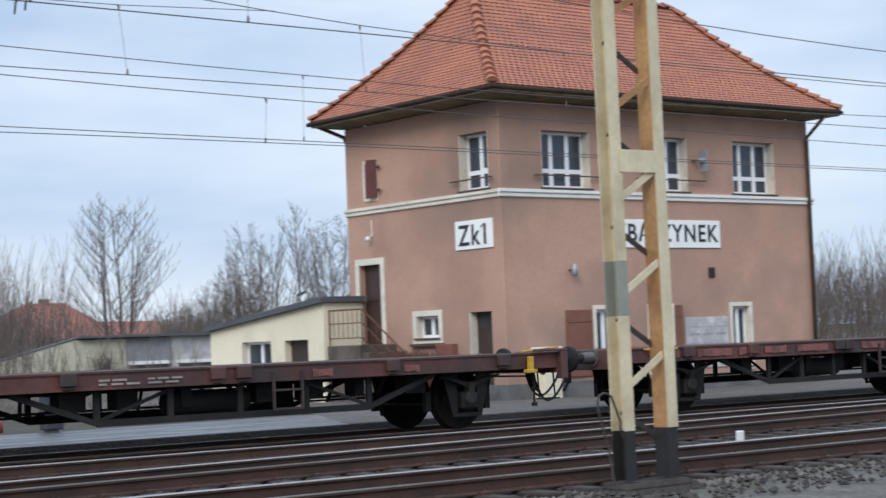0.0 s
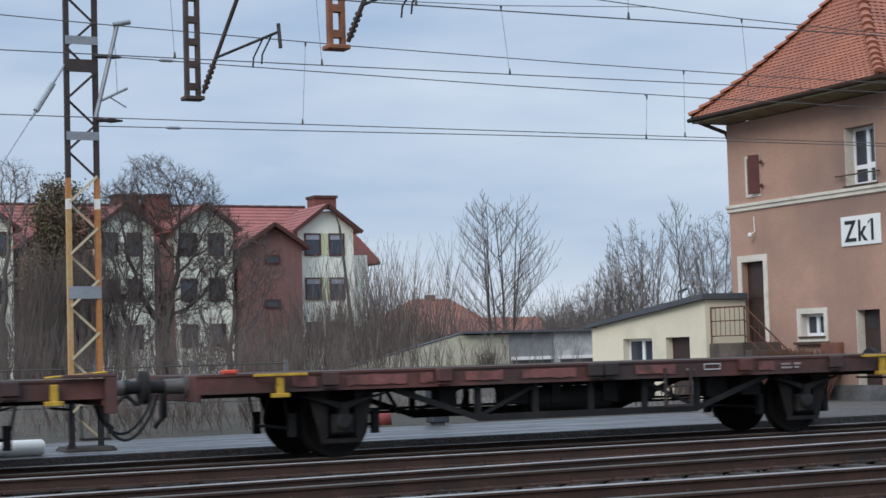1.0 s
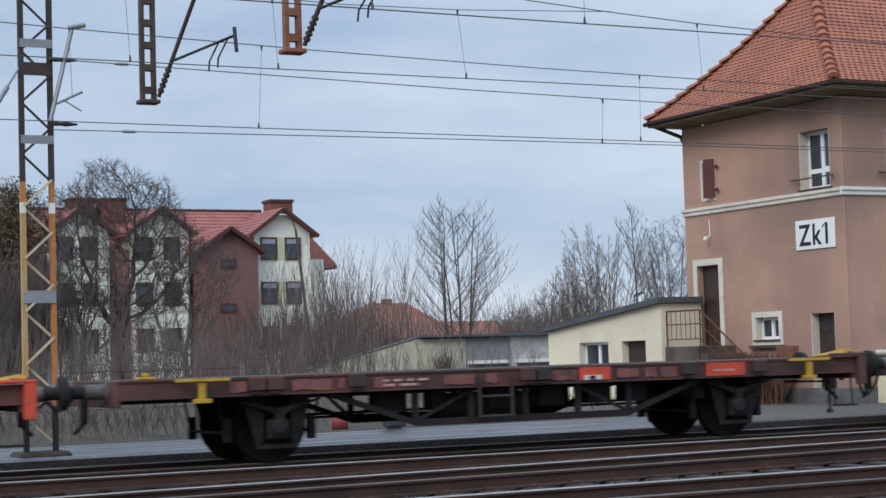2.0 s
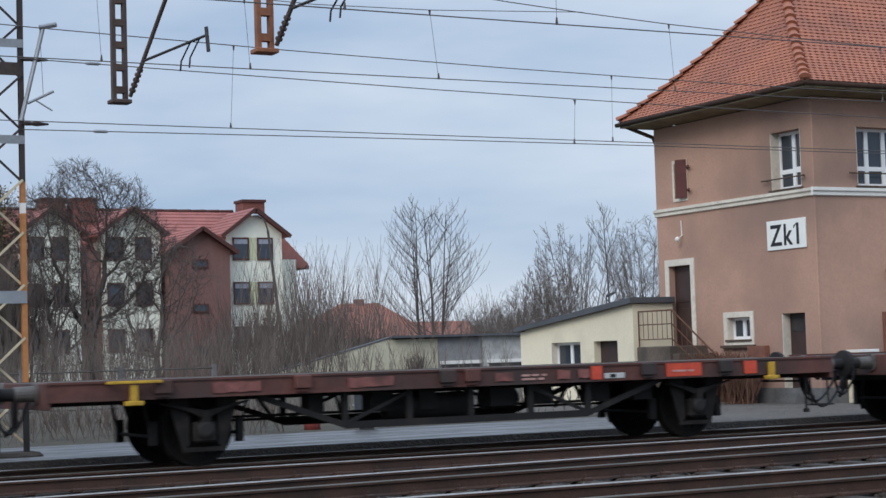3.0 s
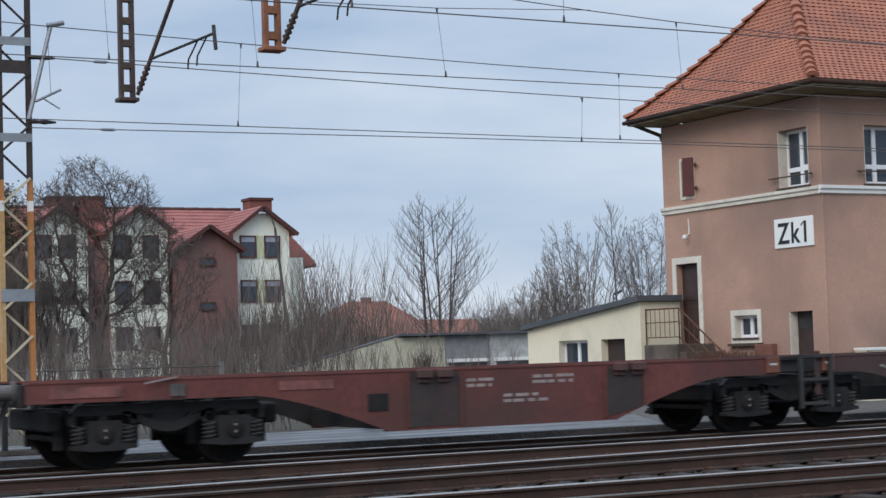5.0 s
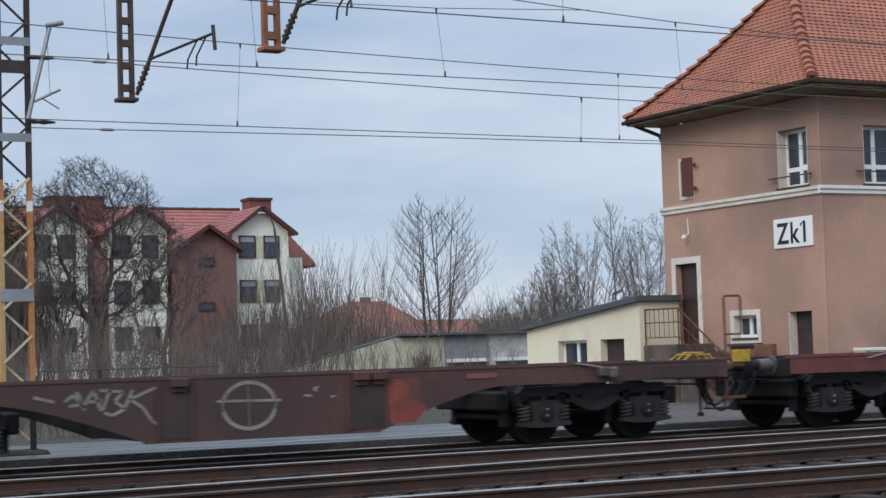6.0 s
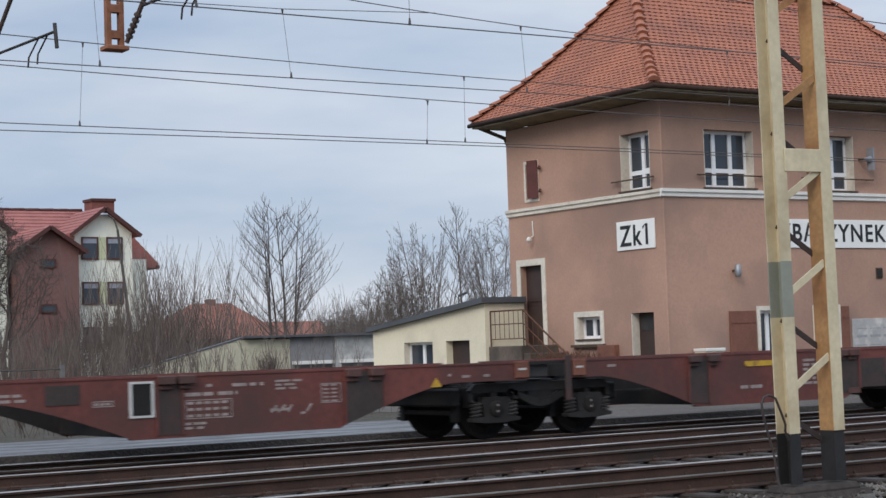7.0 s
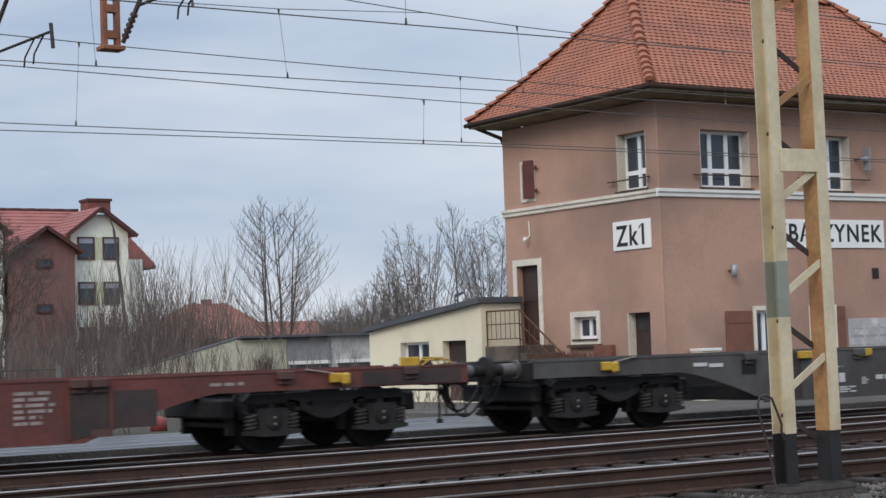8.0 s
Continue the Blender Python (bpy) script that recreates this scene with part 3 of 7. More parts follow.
def build_signal_box():
    sb = thing("signal_box", "two-storey brown stucco signal box with a steep red tiled roof", "building", kind="structure")
    front_holes = [(1.26, 2.78, 4.95, 6.28), (4.55, 6.05, 4.95, 6.28), (7.67, 9.24, 4.95, 6.28),
                   (2.76, 3.45, 0.60, 2.10), (4.55, 5.25, 0.60, 2.10), (7.42, 8.05, 0.60, 2.10)]
    end_holes = [(0.41, 1.47, 4.95, 6.26), (4.78, 5.24, 5.10, 5.98), (4.72, 5.62, 1.45, 3.45),
                 (2.45, 3.33, 1.58, 2.10), (0.49, 1.30, 0.10, 2.13)]
    th = 0.38
    bm = bmesh.new()
    wall_with_holes(bm, 0.0, BW, 0.0, WALL_TOP, front_holes, put_front, th)
    part("wall_front", bm, STUCCO, sb)
    bm = bmesh.new()
    wall_with_holes(bm, th, BD, 0.0, WALL_TOP, [h for h in end_holes], put_end, th)
    part("wall_end", bm, STUCCO, sb)
    part("wall_back", boxes((BX + th, BX + BW, BY + BD - th, BY + BD, 0, WALL_TOP)), STUCCO, sb)
    part("wall_side", boxes((BX + BW - th, BX + BW, BY + th, BY + BD - th, 0, WALL_TOP)), STUCCO, sb)
    # rounded pilaster strip that softens the near corner
    bm = bmesh.new()
    tube(bm, (BX + 0.02, BY + 0.02, 0.0), (BX + 0.02, BY + 0.02, WALL_TOP - 0.05), 0.035, 12)
    part("corner_bead", bm, STUCCO, sb)
    part("floor_slab", boxes((BX + th, BX + BW - th, BY + th, BY + BD - th, 4.45, 4.70)), CONCRETE, sb)
    part("ceiling_slab", boxes((BX + th, BX + BW - th, BY + th, BY + BD - th, 6.6, 6.75)), CONCRETE, sb)
    # string course below the upper windows
    bm = bmesh.new()
    sec = [(0.0, 4.70), (-0.05, 4.72), (-0.05, 4.79), (-0.09, 4.82), (-0.09, 4.885), (0.0, 4.90)]
    prism(bm, [(BY + d, z) for d, z in sec], "x", BX - 0.09, BX + BW + 0.09)
    part("string_course", bm, WHITE, sb, "white painted string course")
    bm = bmesh.new()
    prism(bm, [(BX + d, z) for d, z in sec], "y", BY + 0.002, BY + BD + 0.03)
    part("string_course", bm, TRIMWHITE, sb, "stained pale string course")
    part("plinth", boxes((BX - 0.04, BX + BW + 0.04, BY - 0.04, BY, 0.0, 0.45), (BX - 0.04, BX, BY, BY + 3.0, 0.0, 0.45)), CONCRETE, sb)

    # windows of the signalmen's floor, wide white three-light casements
    for u0, u1 in ((1.26, 2.78), (4.55, 6.05), (7.67, 9.24)):
        window_unit("window", put_front, u0, u1, 4.95, 6.28, "white three-light upper casement with low transom", 3, 5.36, rev=0.25)
    window_unit("window", put_end, 0.41, 1.47, 4.95, 6.26, "white upper casement with one sash tilted open", 2, 5.36, rev=0.25, tilt=True)
    for u0, u1 in ((2.76, 3.45), (4.55, 5.25), (7.42, 8.05)):
        w = window_unit("window", put_front, u0, u1, 0.60, 2.10, "narrow white ground floor window in pale surround", 2)
        surround(w, put_front, u0, u1, 0.60, 2.10, 0.10)
    w = window_unit("window", put_end, 2.45, 3.33, 1.58, 2.10, "small white window with plaster surround and dark sill", 2, rev=0.16)
    surround(w, put_end, 2.45, 3.33, 1.58, 2.10, 0.13)
    part("sill_ledge", boxes((BX - 0.12, BX + 0.0, BY + 2.28, BY + 3.50, 1.38, 1.445)), SOFFIT, w)
    # little shuttered hatch high on the end wall
    w = thing("window", "small hatch with an open red-brown shutter", "window", kind="structure")
    surround(w, put_end, 4.78, 5.24, 5.10, 5.98, 0.07)
    part("pane", boxes((BX + 0.15, BX + 0.18, BY + 4.784, BY + 5.236, 5.104, 5.976)), GLASS, w)
    bm = bmesh.new()
    prism(bm, [(BX - 0.03, BY + 4.71), (BX - 0.055, BY + 4.69), (BX - 0.17, BY + 4.98), (BX - 0.14, BY + 5.00)], "z", 5.10, 6.04)
    part("shutter", bm, SHUTTER, w, "red-brown wooden shutter")
    for z in (5.28, 5.85):
        bm = bmesh.new()
        tube(bm, (BX - 0.01, BY + 4.68, z), (BX - 0.13, BY + 4.50, z), 0.035, 6)
        part("hinge", bm, SHUTTER, w)
    # upper door at the landing
    d = thing("door", "dark brown door with a wide pale surround on the landing", "door", kind="structure")
    surround(d, put_end, 4.72, 5.62, 1.45, 3.45, 0.16, bottom=False)
    part("door_leaf", boxes((BX + 0.16, BX + 0.21, BY + 4.72, BY + 5.62, 1.45, 3.45), bev=0.006), DOORBROWN, d)
    part("door_panel", boxes((BX + 0.145, BX + 0.16, BY + 4.84, BY + 5.50, 1.65, 2.4), (BX + 0.145, BX + 0.16, BY + 4.84, BY + 5.50, 2.55, 3.3), bev=0.005), DOORBROWN, d)
    bm = bmesh.new()
    tube(bm, (BX + 0.14, BY + 4.80, 2.45), (BX + 0.06, BY + 4.80, 2.45), 0.018, 8)
    part("door_handle", bm, GALV, d)
    # ground floor door
    d = thing("door", "dark brown ground floor door set in a deep reveal", "door", kind="structure")
    part("door_leaf", boxes((BX + 0.22, BX + 0.27, BY + 0.494, BY + 1.278, 0.104, 2.126), bev=0.006), DOORBROWN, d)
    part("fanlight", boxes((BX + 0.205, BX + 0.218, BY + 0.56, BY + 1.21, 1.72, 2.06)), STEELGREY, d, "dark boarded fanlight")
    part("reveal", boxes((BX - 0.004, BX + 0.215, BY + 1.28, BY + 1.296, 0.1, 2.126)), TRIMWHITE, d)
    build_roof(sb)
    # gutters and rainwater pipe
    bm = bmesh.new()
    tube(bm, (EX0 - 0.06, EY0 - 0.02, EZ - 0.05), (EX1 + 0.06, EY0 - 0.02, EZ - 0.05), 0.055, 10)
    part("gutter", bm, GUTTERBROWN, sb, "brown front gutter", smooth=True)
    bm = bmesh.new()
    tube(bm, (EX0 - 0.02, EY0 - 0.06, EZ - 0.05), (EX0 - 0.02, EY1 + 0.12, EZ - 0.05), 0.055, 10)
    part("gutter", bm, GUTTERBROWN, sb, "brown end gutter", smooth=True)
    bm = bmesh.new()
    path_tube(bm, [(BX + BW - 0.05, EY0, EZ - 0.1), (BX + BW - 0.12, BY - 0.09, 6.45), (BX + BW - 0.12, BY - 0.09, 0.1)], 0.055, 10)
    part("downpipe", bm, SOFFIT, sb, "brown downpipe", smooth=True)
    bm = bmesh.new()
    path_tube(bm, [(EX0 + 0.1, EY1 - 0.1, EZ - 0.1), (BX + 0.02, BY + BD + 0.08, 6.75), (BX + 0.12, BY + BD + 0.08, 6.55), (BX + 0.12, BY + BD + 0.08, 0.2)], 0.05, 10)
    part("downpipe", bm, SOFFIT, sb, "brown downpipe", smooth=True)
    return sb


# roof: eaves rectangle, ridge, flared profile
EX0, EX1, EY0, EY1, EZ = 24.95, 36.75, 29.90, 37.12, 7.13
RZ, RX0, RX1, RY = 10.22, 27.45, 34.40, 33.55


def flare(u):
    return 0.72 * u + 0.28 * u * u


def roof_point(side, s, u):
    """side front/back/end/far, s along 0..1 and u from eaves 0 to ridge 1."""
    z = EZ + (RZ - EZ) * flare(u)
    x0, x1 = EX0 + (RX0 - EX0) * u, EX1 + (RX1 - EX1) * u
    y0, y1 = EY0 + (RY - EY0) * u, EY1 + (RY - EY1) * u
    if side == "front":
        return Vector((x0 + (x1 - x0) * s, y0, z))
    if side == "back":
        return Vector((x0 + (x1 - x0) * s, y1, z))
    if side == "end":
        return Vector((x0, y0 + (y1 - y0) * s, z))
    return Vector((x1, y0 + (y1 - y0) * s, z))


def build_roof(sb):
    roof = part("roof", roof_deck(), SOFFIT, sb, "steep hipped roof of orange-red clay tiles")
    # soffit and fascia
    bm = bmesh.new()
    ring_a = [(EX0, EY0), (EX1, EY0), (EX1, EY1), (EX0, EY1)]
    ring_b = [(BX - 0.02, BY - 0.02), (BX + BW + 0.02, BY - 0.02), (BX + BW + 0.02, BY + BD + 0.02), (BX - 0.02, BY + BD + 0.02)]
    va = [bm.verts.new((x, y, EZ - 0.14)) for x, y in ring_a]
    vb = [bm.verts.new((x, y, EZ - 0.20)) for x, y in ring_b]
    vc = [bm.verts.new((x, y, EZ - 0.01)) for x, y in ring_a]
    for i in range(4):
        j = (i + 1) % 4
        bm.faces.new((va[i], va[j], vb[j], vb[i]))
        bm.faces.new((va[i], vc[i], vc[j], va[j]))
    bmesh.ops.recalc_face_normals(bm, faces=bm.faces)
    part("soffit", bm, GUTTER, sb, "stained olive-brown boarded soffit")
    # plain clay tiles, laid in courses
    tile = bmesh.new()
    w, h = 0.18, 0.18
    prof = [(-0.5, 0.010), (-0.25, 0.002), (0.0, 0.004), (0.25, 0.014), (0.5, 0.012)]
    lo = [tile.verts.new((p * w, -0.02, q + 0.026)) for p, q in prof]
    hi = [tile.verts.new((p * w, h, q + 0.004)) for p, q in prof]
    dn = [tile.verts.new((p * w, -0.02, q + 0.010)) for p, q in prof]
    for i in range(4):
        tile.faces.new((lo[i], lo[i + 1], hi[i + 1], hi[i]))
        tile.faces.new((dn[i], dn[i + 1], lo[i + 1], lo[i]))
    bmesh.ops.recalc_face_normals(tile, faces=tile.faces)
    tv = [v.co.copy() for v in tile.verts]
    tile.verts.index_update()
    tf = [tuple(v.index for v in f.verts) for f in tile.faces]
    me = mesh_of(tile, "roof_tile", TILE)
    courses = 31
    for side in ("front", "end", "far", "back"):
        V, Fc, picked = [], [], 0
        for c in range(courses):
            u0 = c / courses
            p0, p1 = roof_point(side, 0.0, u0), roof_point(side, 1.0, u0)
            n = max(1, int((p1 - p0).length / w))
            for i in range(n + 1):
                s = (i + 0.5) / (n + 1)
                o = roof_point(side, s, u0)
                t = roof_point(side, s, u0 + 0.5 / courses) - o
                along = (p1 - p0).normalized() * (1 if side in ("front", "far") else -1)
                up = along.cross(t).normalized()
                if up.z < 0:
                    along, up = -along, -up
                t = up.cross(along).normalized()
                jig = random.uniform(-0.002, 0.002)
                m = Matrix((along, t, up)).transposed().to_4x4()
                m.translation = o + up * (0.008 + jig)
                if side in ("front", "end") and c < 6 and picked < 150 and (i % 2 == c % 2):
                    ob = shared("roof_tile", me, roof, m)
                    picked += 1
                else:
                    k = len(V)
                    V.extend(tuple(m @ v) for v in tv)
                    Fc.extend(tuple(k + a for a in f) for f in tf)
        rest = bpy.data.meshes.new("tile_courses")
        rest.from_pydata(V, [], Fc)
        rest.materials.append(TILE)
        ob = new("tile_courses", rest)
        ob.parent = roof
        tagged(ob, kind="stuff")
    # ridge and hip caps, overlapping half-round tiles
    cap = bmesh.new()
    seg = 7
    rows = []
    for y, r, z in ((0.0, 0.14, 0.05), (0.40, 0.105, 0.0)):
        rows.append([cap.verts.new((r * math.cos(math.pi * k / (seg - 1)), y, z + r * math.sin(math.pi * k / (seg - 1)) * 0.8)) for k in range(seg)])
    for k in range(seg - 1):
        cap.faces.new((rows[0][k], rows[0][k + 1], rows[1][k + 1], rows[1][k]))
    cap.faces.new(rows[0])
    capme = mesh_of(cap, "hip_cap", TILE)

    def caps(fn, n):
        for i in range(n):
            a, b = fn(i / n), fn((i + 1) / n)
            t = (b - a).normalized()
            side = t.cross(Vector((0, 0, 1))).normalized()
            up = side.cross(t).normalized()
            m = Matrix((side, t, up)).transposed().to_4x4()
            m.translation = a + up * 0.015
            shared("hip_cap", capme, roof, m)
    caps(lambda u: roof_point("front", 0.0, u), 15)
    caps(lambda u: roof_point("front", 1.0, u), 15)
    caps(lambda u: roof_point("back", 0.0, u), 15)
    caps(lambda u: Vector((RX0 + (RX1 - RX0) * u, RY, RZ)), 20)


def roof_deck():
    bm = bmesh.new()
    for side in ("front", "back", "end", "far"):
        rows = [[bm.verts.new(roof_point(side, s, u / 8)) for s in (0.0, 1.0)] for u in range(9)]
        for a, b in zip(rows, rows[1:]):
            bm.faces.new((a[0], a[1], b[1], b[0]))
    bmesh.ops.remove_doubles(bm, verts=bm.verts, dist=0.001)
    bmesh.ops.recalc_face_normals(bm, faces=bm.faces)
    return bm


def text_part(name, body, wide, high, material, parent, m):
    cu = bpy.data.curves.new(name, "FONT")
    cu.body, cu.size, cu.extrude, cu.offset = body, 0.66, 0.004, 0.011
    cu.space_character = 1.16
    cu.align_x, cu.align_y = "CENTER", "CENTER"
    tmp = new("lettering", cu)
    me = bpy.data.meshes.new_from_object(tmp.evaluated_get(bpy.context.evaluated_depsgraph_get()))
    bpy.data.objects.remove(tmp)
    me.materials.clear()
    me.materials.append(material)
    xs = [v.co.x for v in me.vertices]
    ys = [v.co.y for v in me.vertices]
    cx, cy = (min(xs) + max(xs)) / 2, (min(ys) + max(ys)) / 2
    for v in me.vertices:
        v.co.x = (v.co.x - cx) * wide / (max(xs) - min(xs))
        v.co.y = (v.co.y - cy) * high / (max(ys) - min(ys))
    ob = new(name, me)
    ob.parent = parent
    ob.matrix_basis = m
    return ob


FRONT_FACE = Matrix(((1, 0, 0, 0), (0, 0, -1, 0), (0, 1, 0, 0), (0, 0, 0, 1)))
END_FACE = Matrix(((0, 0, -1, 0), (-1, 0, 0, 0), (0, 1, 0, 0), (0, 0, 0, 1)))


def build_signs():
    s = thing("name_sign", "white enamel station name sign with black capitals", "sign")
    part("board", boxes((BX + 3.32, BX + 7.08, BY - 0.035, BY - 0.002, 3.56, 4.24), bev=0.006), SIGNW, s)
    text_part("lettering", "ZB\u0104SZYNEK", 3.56, 0.58, BLACK, s, Matrix.Translation((BX + 5.22, BY - 0.038, 3.87)) @ FRONT_FACE)
    s = thing("box_sign", "white enamel board with black characters on the end wall", "sign")
    part("board", boxes((BX - 0.035, BX - 0.002, BY + 0.31, BY + 1.68, 3.58, 4.25), bev=0.006), SIGNW, s)
    text_part("lettering", "Zk1", 1.02, 0.48, BLACK, s, Matrix.Translation((BX - 0.038, BY + 1.05, 3.91)) @ END_FACE)
    bm = bmesh.new()
    prism(bm, [(BY + 0.60, 4.15), (BY + 0.72, 4.03), (BY + 0.72, 4.09), (BY + 0.60, 4.15 + 0.004)], "x", BX - 0.042, BX - 0.036)
    part("lettering", bm, BLACK, s)


def build_wall_fixtures():
    # rails across the upper windows
    for a, b in ((0.95, 3.1), (4.2, 6.6)):
        g = thing("window_guard", "thin dark guard rail across the upper window", "guard rail")
        bm = bmesh.new()
        tube(bm, (BX + a, BY - 0.10, 5.22), (BX + b, BY - 0.10, 5.22), 0.018, 6)
        part("bar", bm, SOFFIT, g)
        for u in (a + 0.15, b - 0.15):
            bm = bmesh.new()
            tube(bm, (BX + u, BY - 0.10, 5.22), (BX + u, BY + 0.01, 5.22), 0.014, 6)
            part("bracket", bm, SOFFIT, g)
    g = thing("window_guard", "thin dark guard rail across the end window", "guard rail")
    bm = bmesh.new()
    tube(bm, (BX - 0.10, BY + 0.2, 5.18), (BX - 0.10, BY + 1.72, 5.18), 0.018, 6)
    part("bar", bm, SOFFIT, g)
    for u in (0.3, 1.6):
        bm = bmesh.new()
        tube(bm, (BX - 0.10, BY + u, 5.18), (BX + 0.01, BY + u, 5.18), 0.014, 6)
        part("bracket", bm, SOFFIT, g)
    # wall lamp
    lp = thing("wall_lamp", "small grey bulkhead lamp on a bracket", "lamp")
    bm = bmesh.new()
    lathe(bm, [(-0.14, 0.05), (-0.10, 0.075), (0.12, 0.075), (0.15, 0.03)], "z", 14, (BX + 2.0, BY - 0.16, 3.02))
    part("body", bm, GALV, lp, smooth=True)
    part("bracket", boxes((BX + 1.97, BX + 2.03, BY - 0.10, BY, 3.0, 3.05)), SOFFIT, lp)
    # vent
    v = thing("wall_vent", "small dark brown vent in the front wall", "vent")
    part("frame", boxes((BX + 6.62, BX + 6.84, BY - 0.03, BY, 2.82, 3.08), bev=0.006), SOFFIT, v)
    for k in range(4):
        part("slat", boxes((BX + 6.64, BX + 6.82, BY - 0.045, BY - 0.03, 2.85 + 0.055 * k, 2.88 + 0.055 * k)), BLACK, v)
    # brown board and opened shutters beside the lower windows
    for u0, u1, z0, z1 in ((1.80, 2.60, 0.55, 2.10), (5.36, 5.62, 0.60, 2.16)):
        b = thing("shutter_board", "flat red-brown wooden shutter leaf beside the window", "shutter")
        part("leaf", boxes((BX + u0, BX + u1, BY - 0.05, BY - 0.004, z0, z1), bev=0.008), BOARDBROWN, b)
        for za in (z0 + 0.2, z1 - 0.28):
            part("batten", boxes((BX + u0 + 0.04, BX + u1 - 0.04, BY - 0.065, BY - 0.05, za, za + 0.08)), BOARDBROWN, b)
    n = thing("notice_board", "pale grey weathered notice panel on the wall", "notice board")
    part("panel", boxes((BX + 5.72, BX + 7.25, BY - 0.03, BY - 0.003, 0.6, 1.85), bev=0.006), GREYBOARD, n)
    bm = bmesh.new()
    for i in range(3):
        for k in range(5):
            box(bm, BX + 5.85 + 0.46 * i, BX + 6.2 + 0.46 * i, BY - 0.034, BY - 0.03, 0.8 + 0.2 * k, 0.82 + 0.2 * k + 0.04 * (k % 2))
    tagged(part("faded_print", bm, PRINT, n), kind="stuff")
    # aerial and small boxes
    a = thing("aerial", "bent thin aerial rod fixed to the upper wall", "aerial")
    bm = bmesh.new()
    path_tube(bm, [(BX + 4.20, BY, 5.45), (BX + 4.20, BY - 0.25, 5.45), (BX + 4.20, BY - 0.28, 6.32), (BX + 5.1, BY - 0.3, 6.34)], 0.014, 6)
    part("rod", bm, GALV, a)
    c = thing("wall_horn", "grey loudspeaker horn beside the window", "loudspeaker")
    bm = bmesh.new()
    lathe(bm, [(0.0, 0.03), (0.08, 0.04), (0.20, 0.08), (0.21, 0.08)], "x", 14, (BX + 6.2, BY - 0.2, 5.72))
    part("horn", bm, SIGNBACK, c, smooth=True)
    part("bracket", boxes((BX + 6.2, BX + 6.25, BY - 0.2, BY, 5.70, 5.74)), SOFFIT, c)
    part("plate", boxes((BX + 6.42, BX + 6.46, BY - 0.3, BY - 0.08, 5.45, 6.0)), SIGNBACK, c)
    c = thing("security_camera", "small white camera on a bracket by the window", "camera")
    bm = bmesh.new()
    lathe(bm, [(0.0, 0.03), (0.02, 0.09), (0.16, 0.10), (0.2, 0.05)], "z", 12, (BX + 3.28, BY - 0.2, 5.28))
    part("dome", bm, WHITE, c, smooth=True)
    part("bracket", boxes((BX + 3.26, BX + 3.30, BY - 0.2, BY, 5.44, 5.48)), SOFFIT, c)
    # end wall lamp stalk above the landing
    c = thing("wall_lamp", "little white lamp stalk on the end wall", "lamp")
    bm = bmesh.new()
    path_tube(bm, [(BX - 0.02, BY + 5.02, 4.55), (BX - 0.02, BY + 5.0, 4.18), (BX - 0.16, BY + 5.0, 4.10)], 0.018, 6)
    part("stalk", bm, WHITE, c)
    bm = bmesh.new()
    lathe(bm, [(-0.06, 0.03), (0.0, 0.07), (0.07, 0.03)], "z", 10, (BX - 0.16, BY + 5.0, 4.08))
    part("globe", bm, WHITE, c, smooth=True)
    m = thing("meter_box", "red-brown metal meter box on the end wall", "box")
    part("body", boxes((BX - 0.16, BX - 0.003, BY + 1.78, BY + 2.42, 0.75, 1.42), bev=0.01), BOARDBROWN, m)
    part("door", boxes((BX - 0.175, BX - 0.16, BY + 1.82, BY + 2.38, 0.79, 1.38), bev=0.004), BOARDBROWN, m)
    # pale service cabinet at the wall
    p = thing("service_cabinet", "pale cream service cabinet against the front wall", "cabinet")
    part("body", boxes((BX + 0.68, BX + 1.22, BY - 0.46, BY - 0.05, GZ, 1.20), bev=0.015), CREAM, p)
    part("lid", boxes((BX + 0.66, BX + 1.24, BY - 0.49, BY - 0.045, 1.20, 1.27), bev=0.01), WHITE, p)
    part("door", boxes((BX + 0.72, BX + 1.18, BY - 0.475, BY - 0.46, 0.2, 1.12), bev=0.004), CREAM, p)


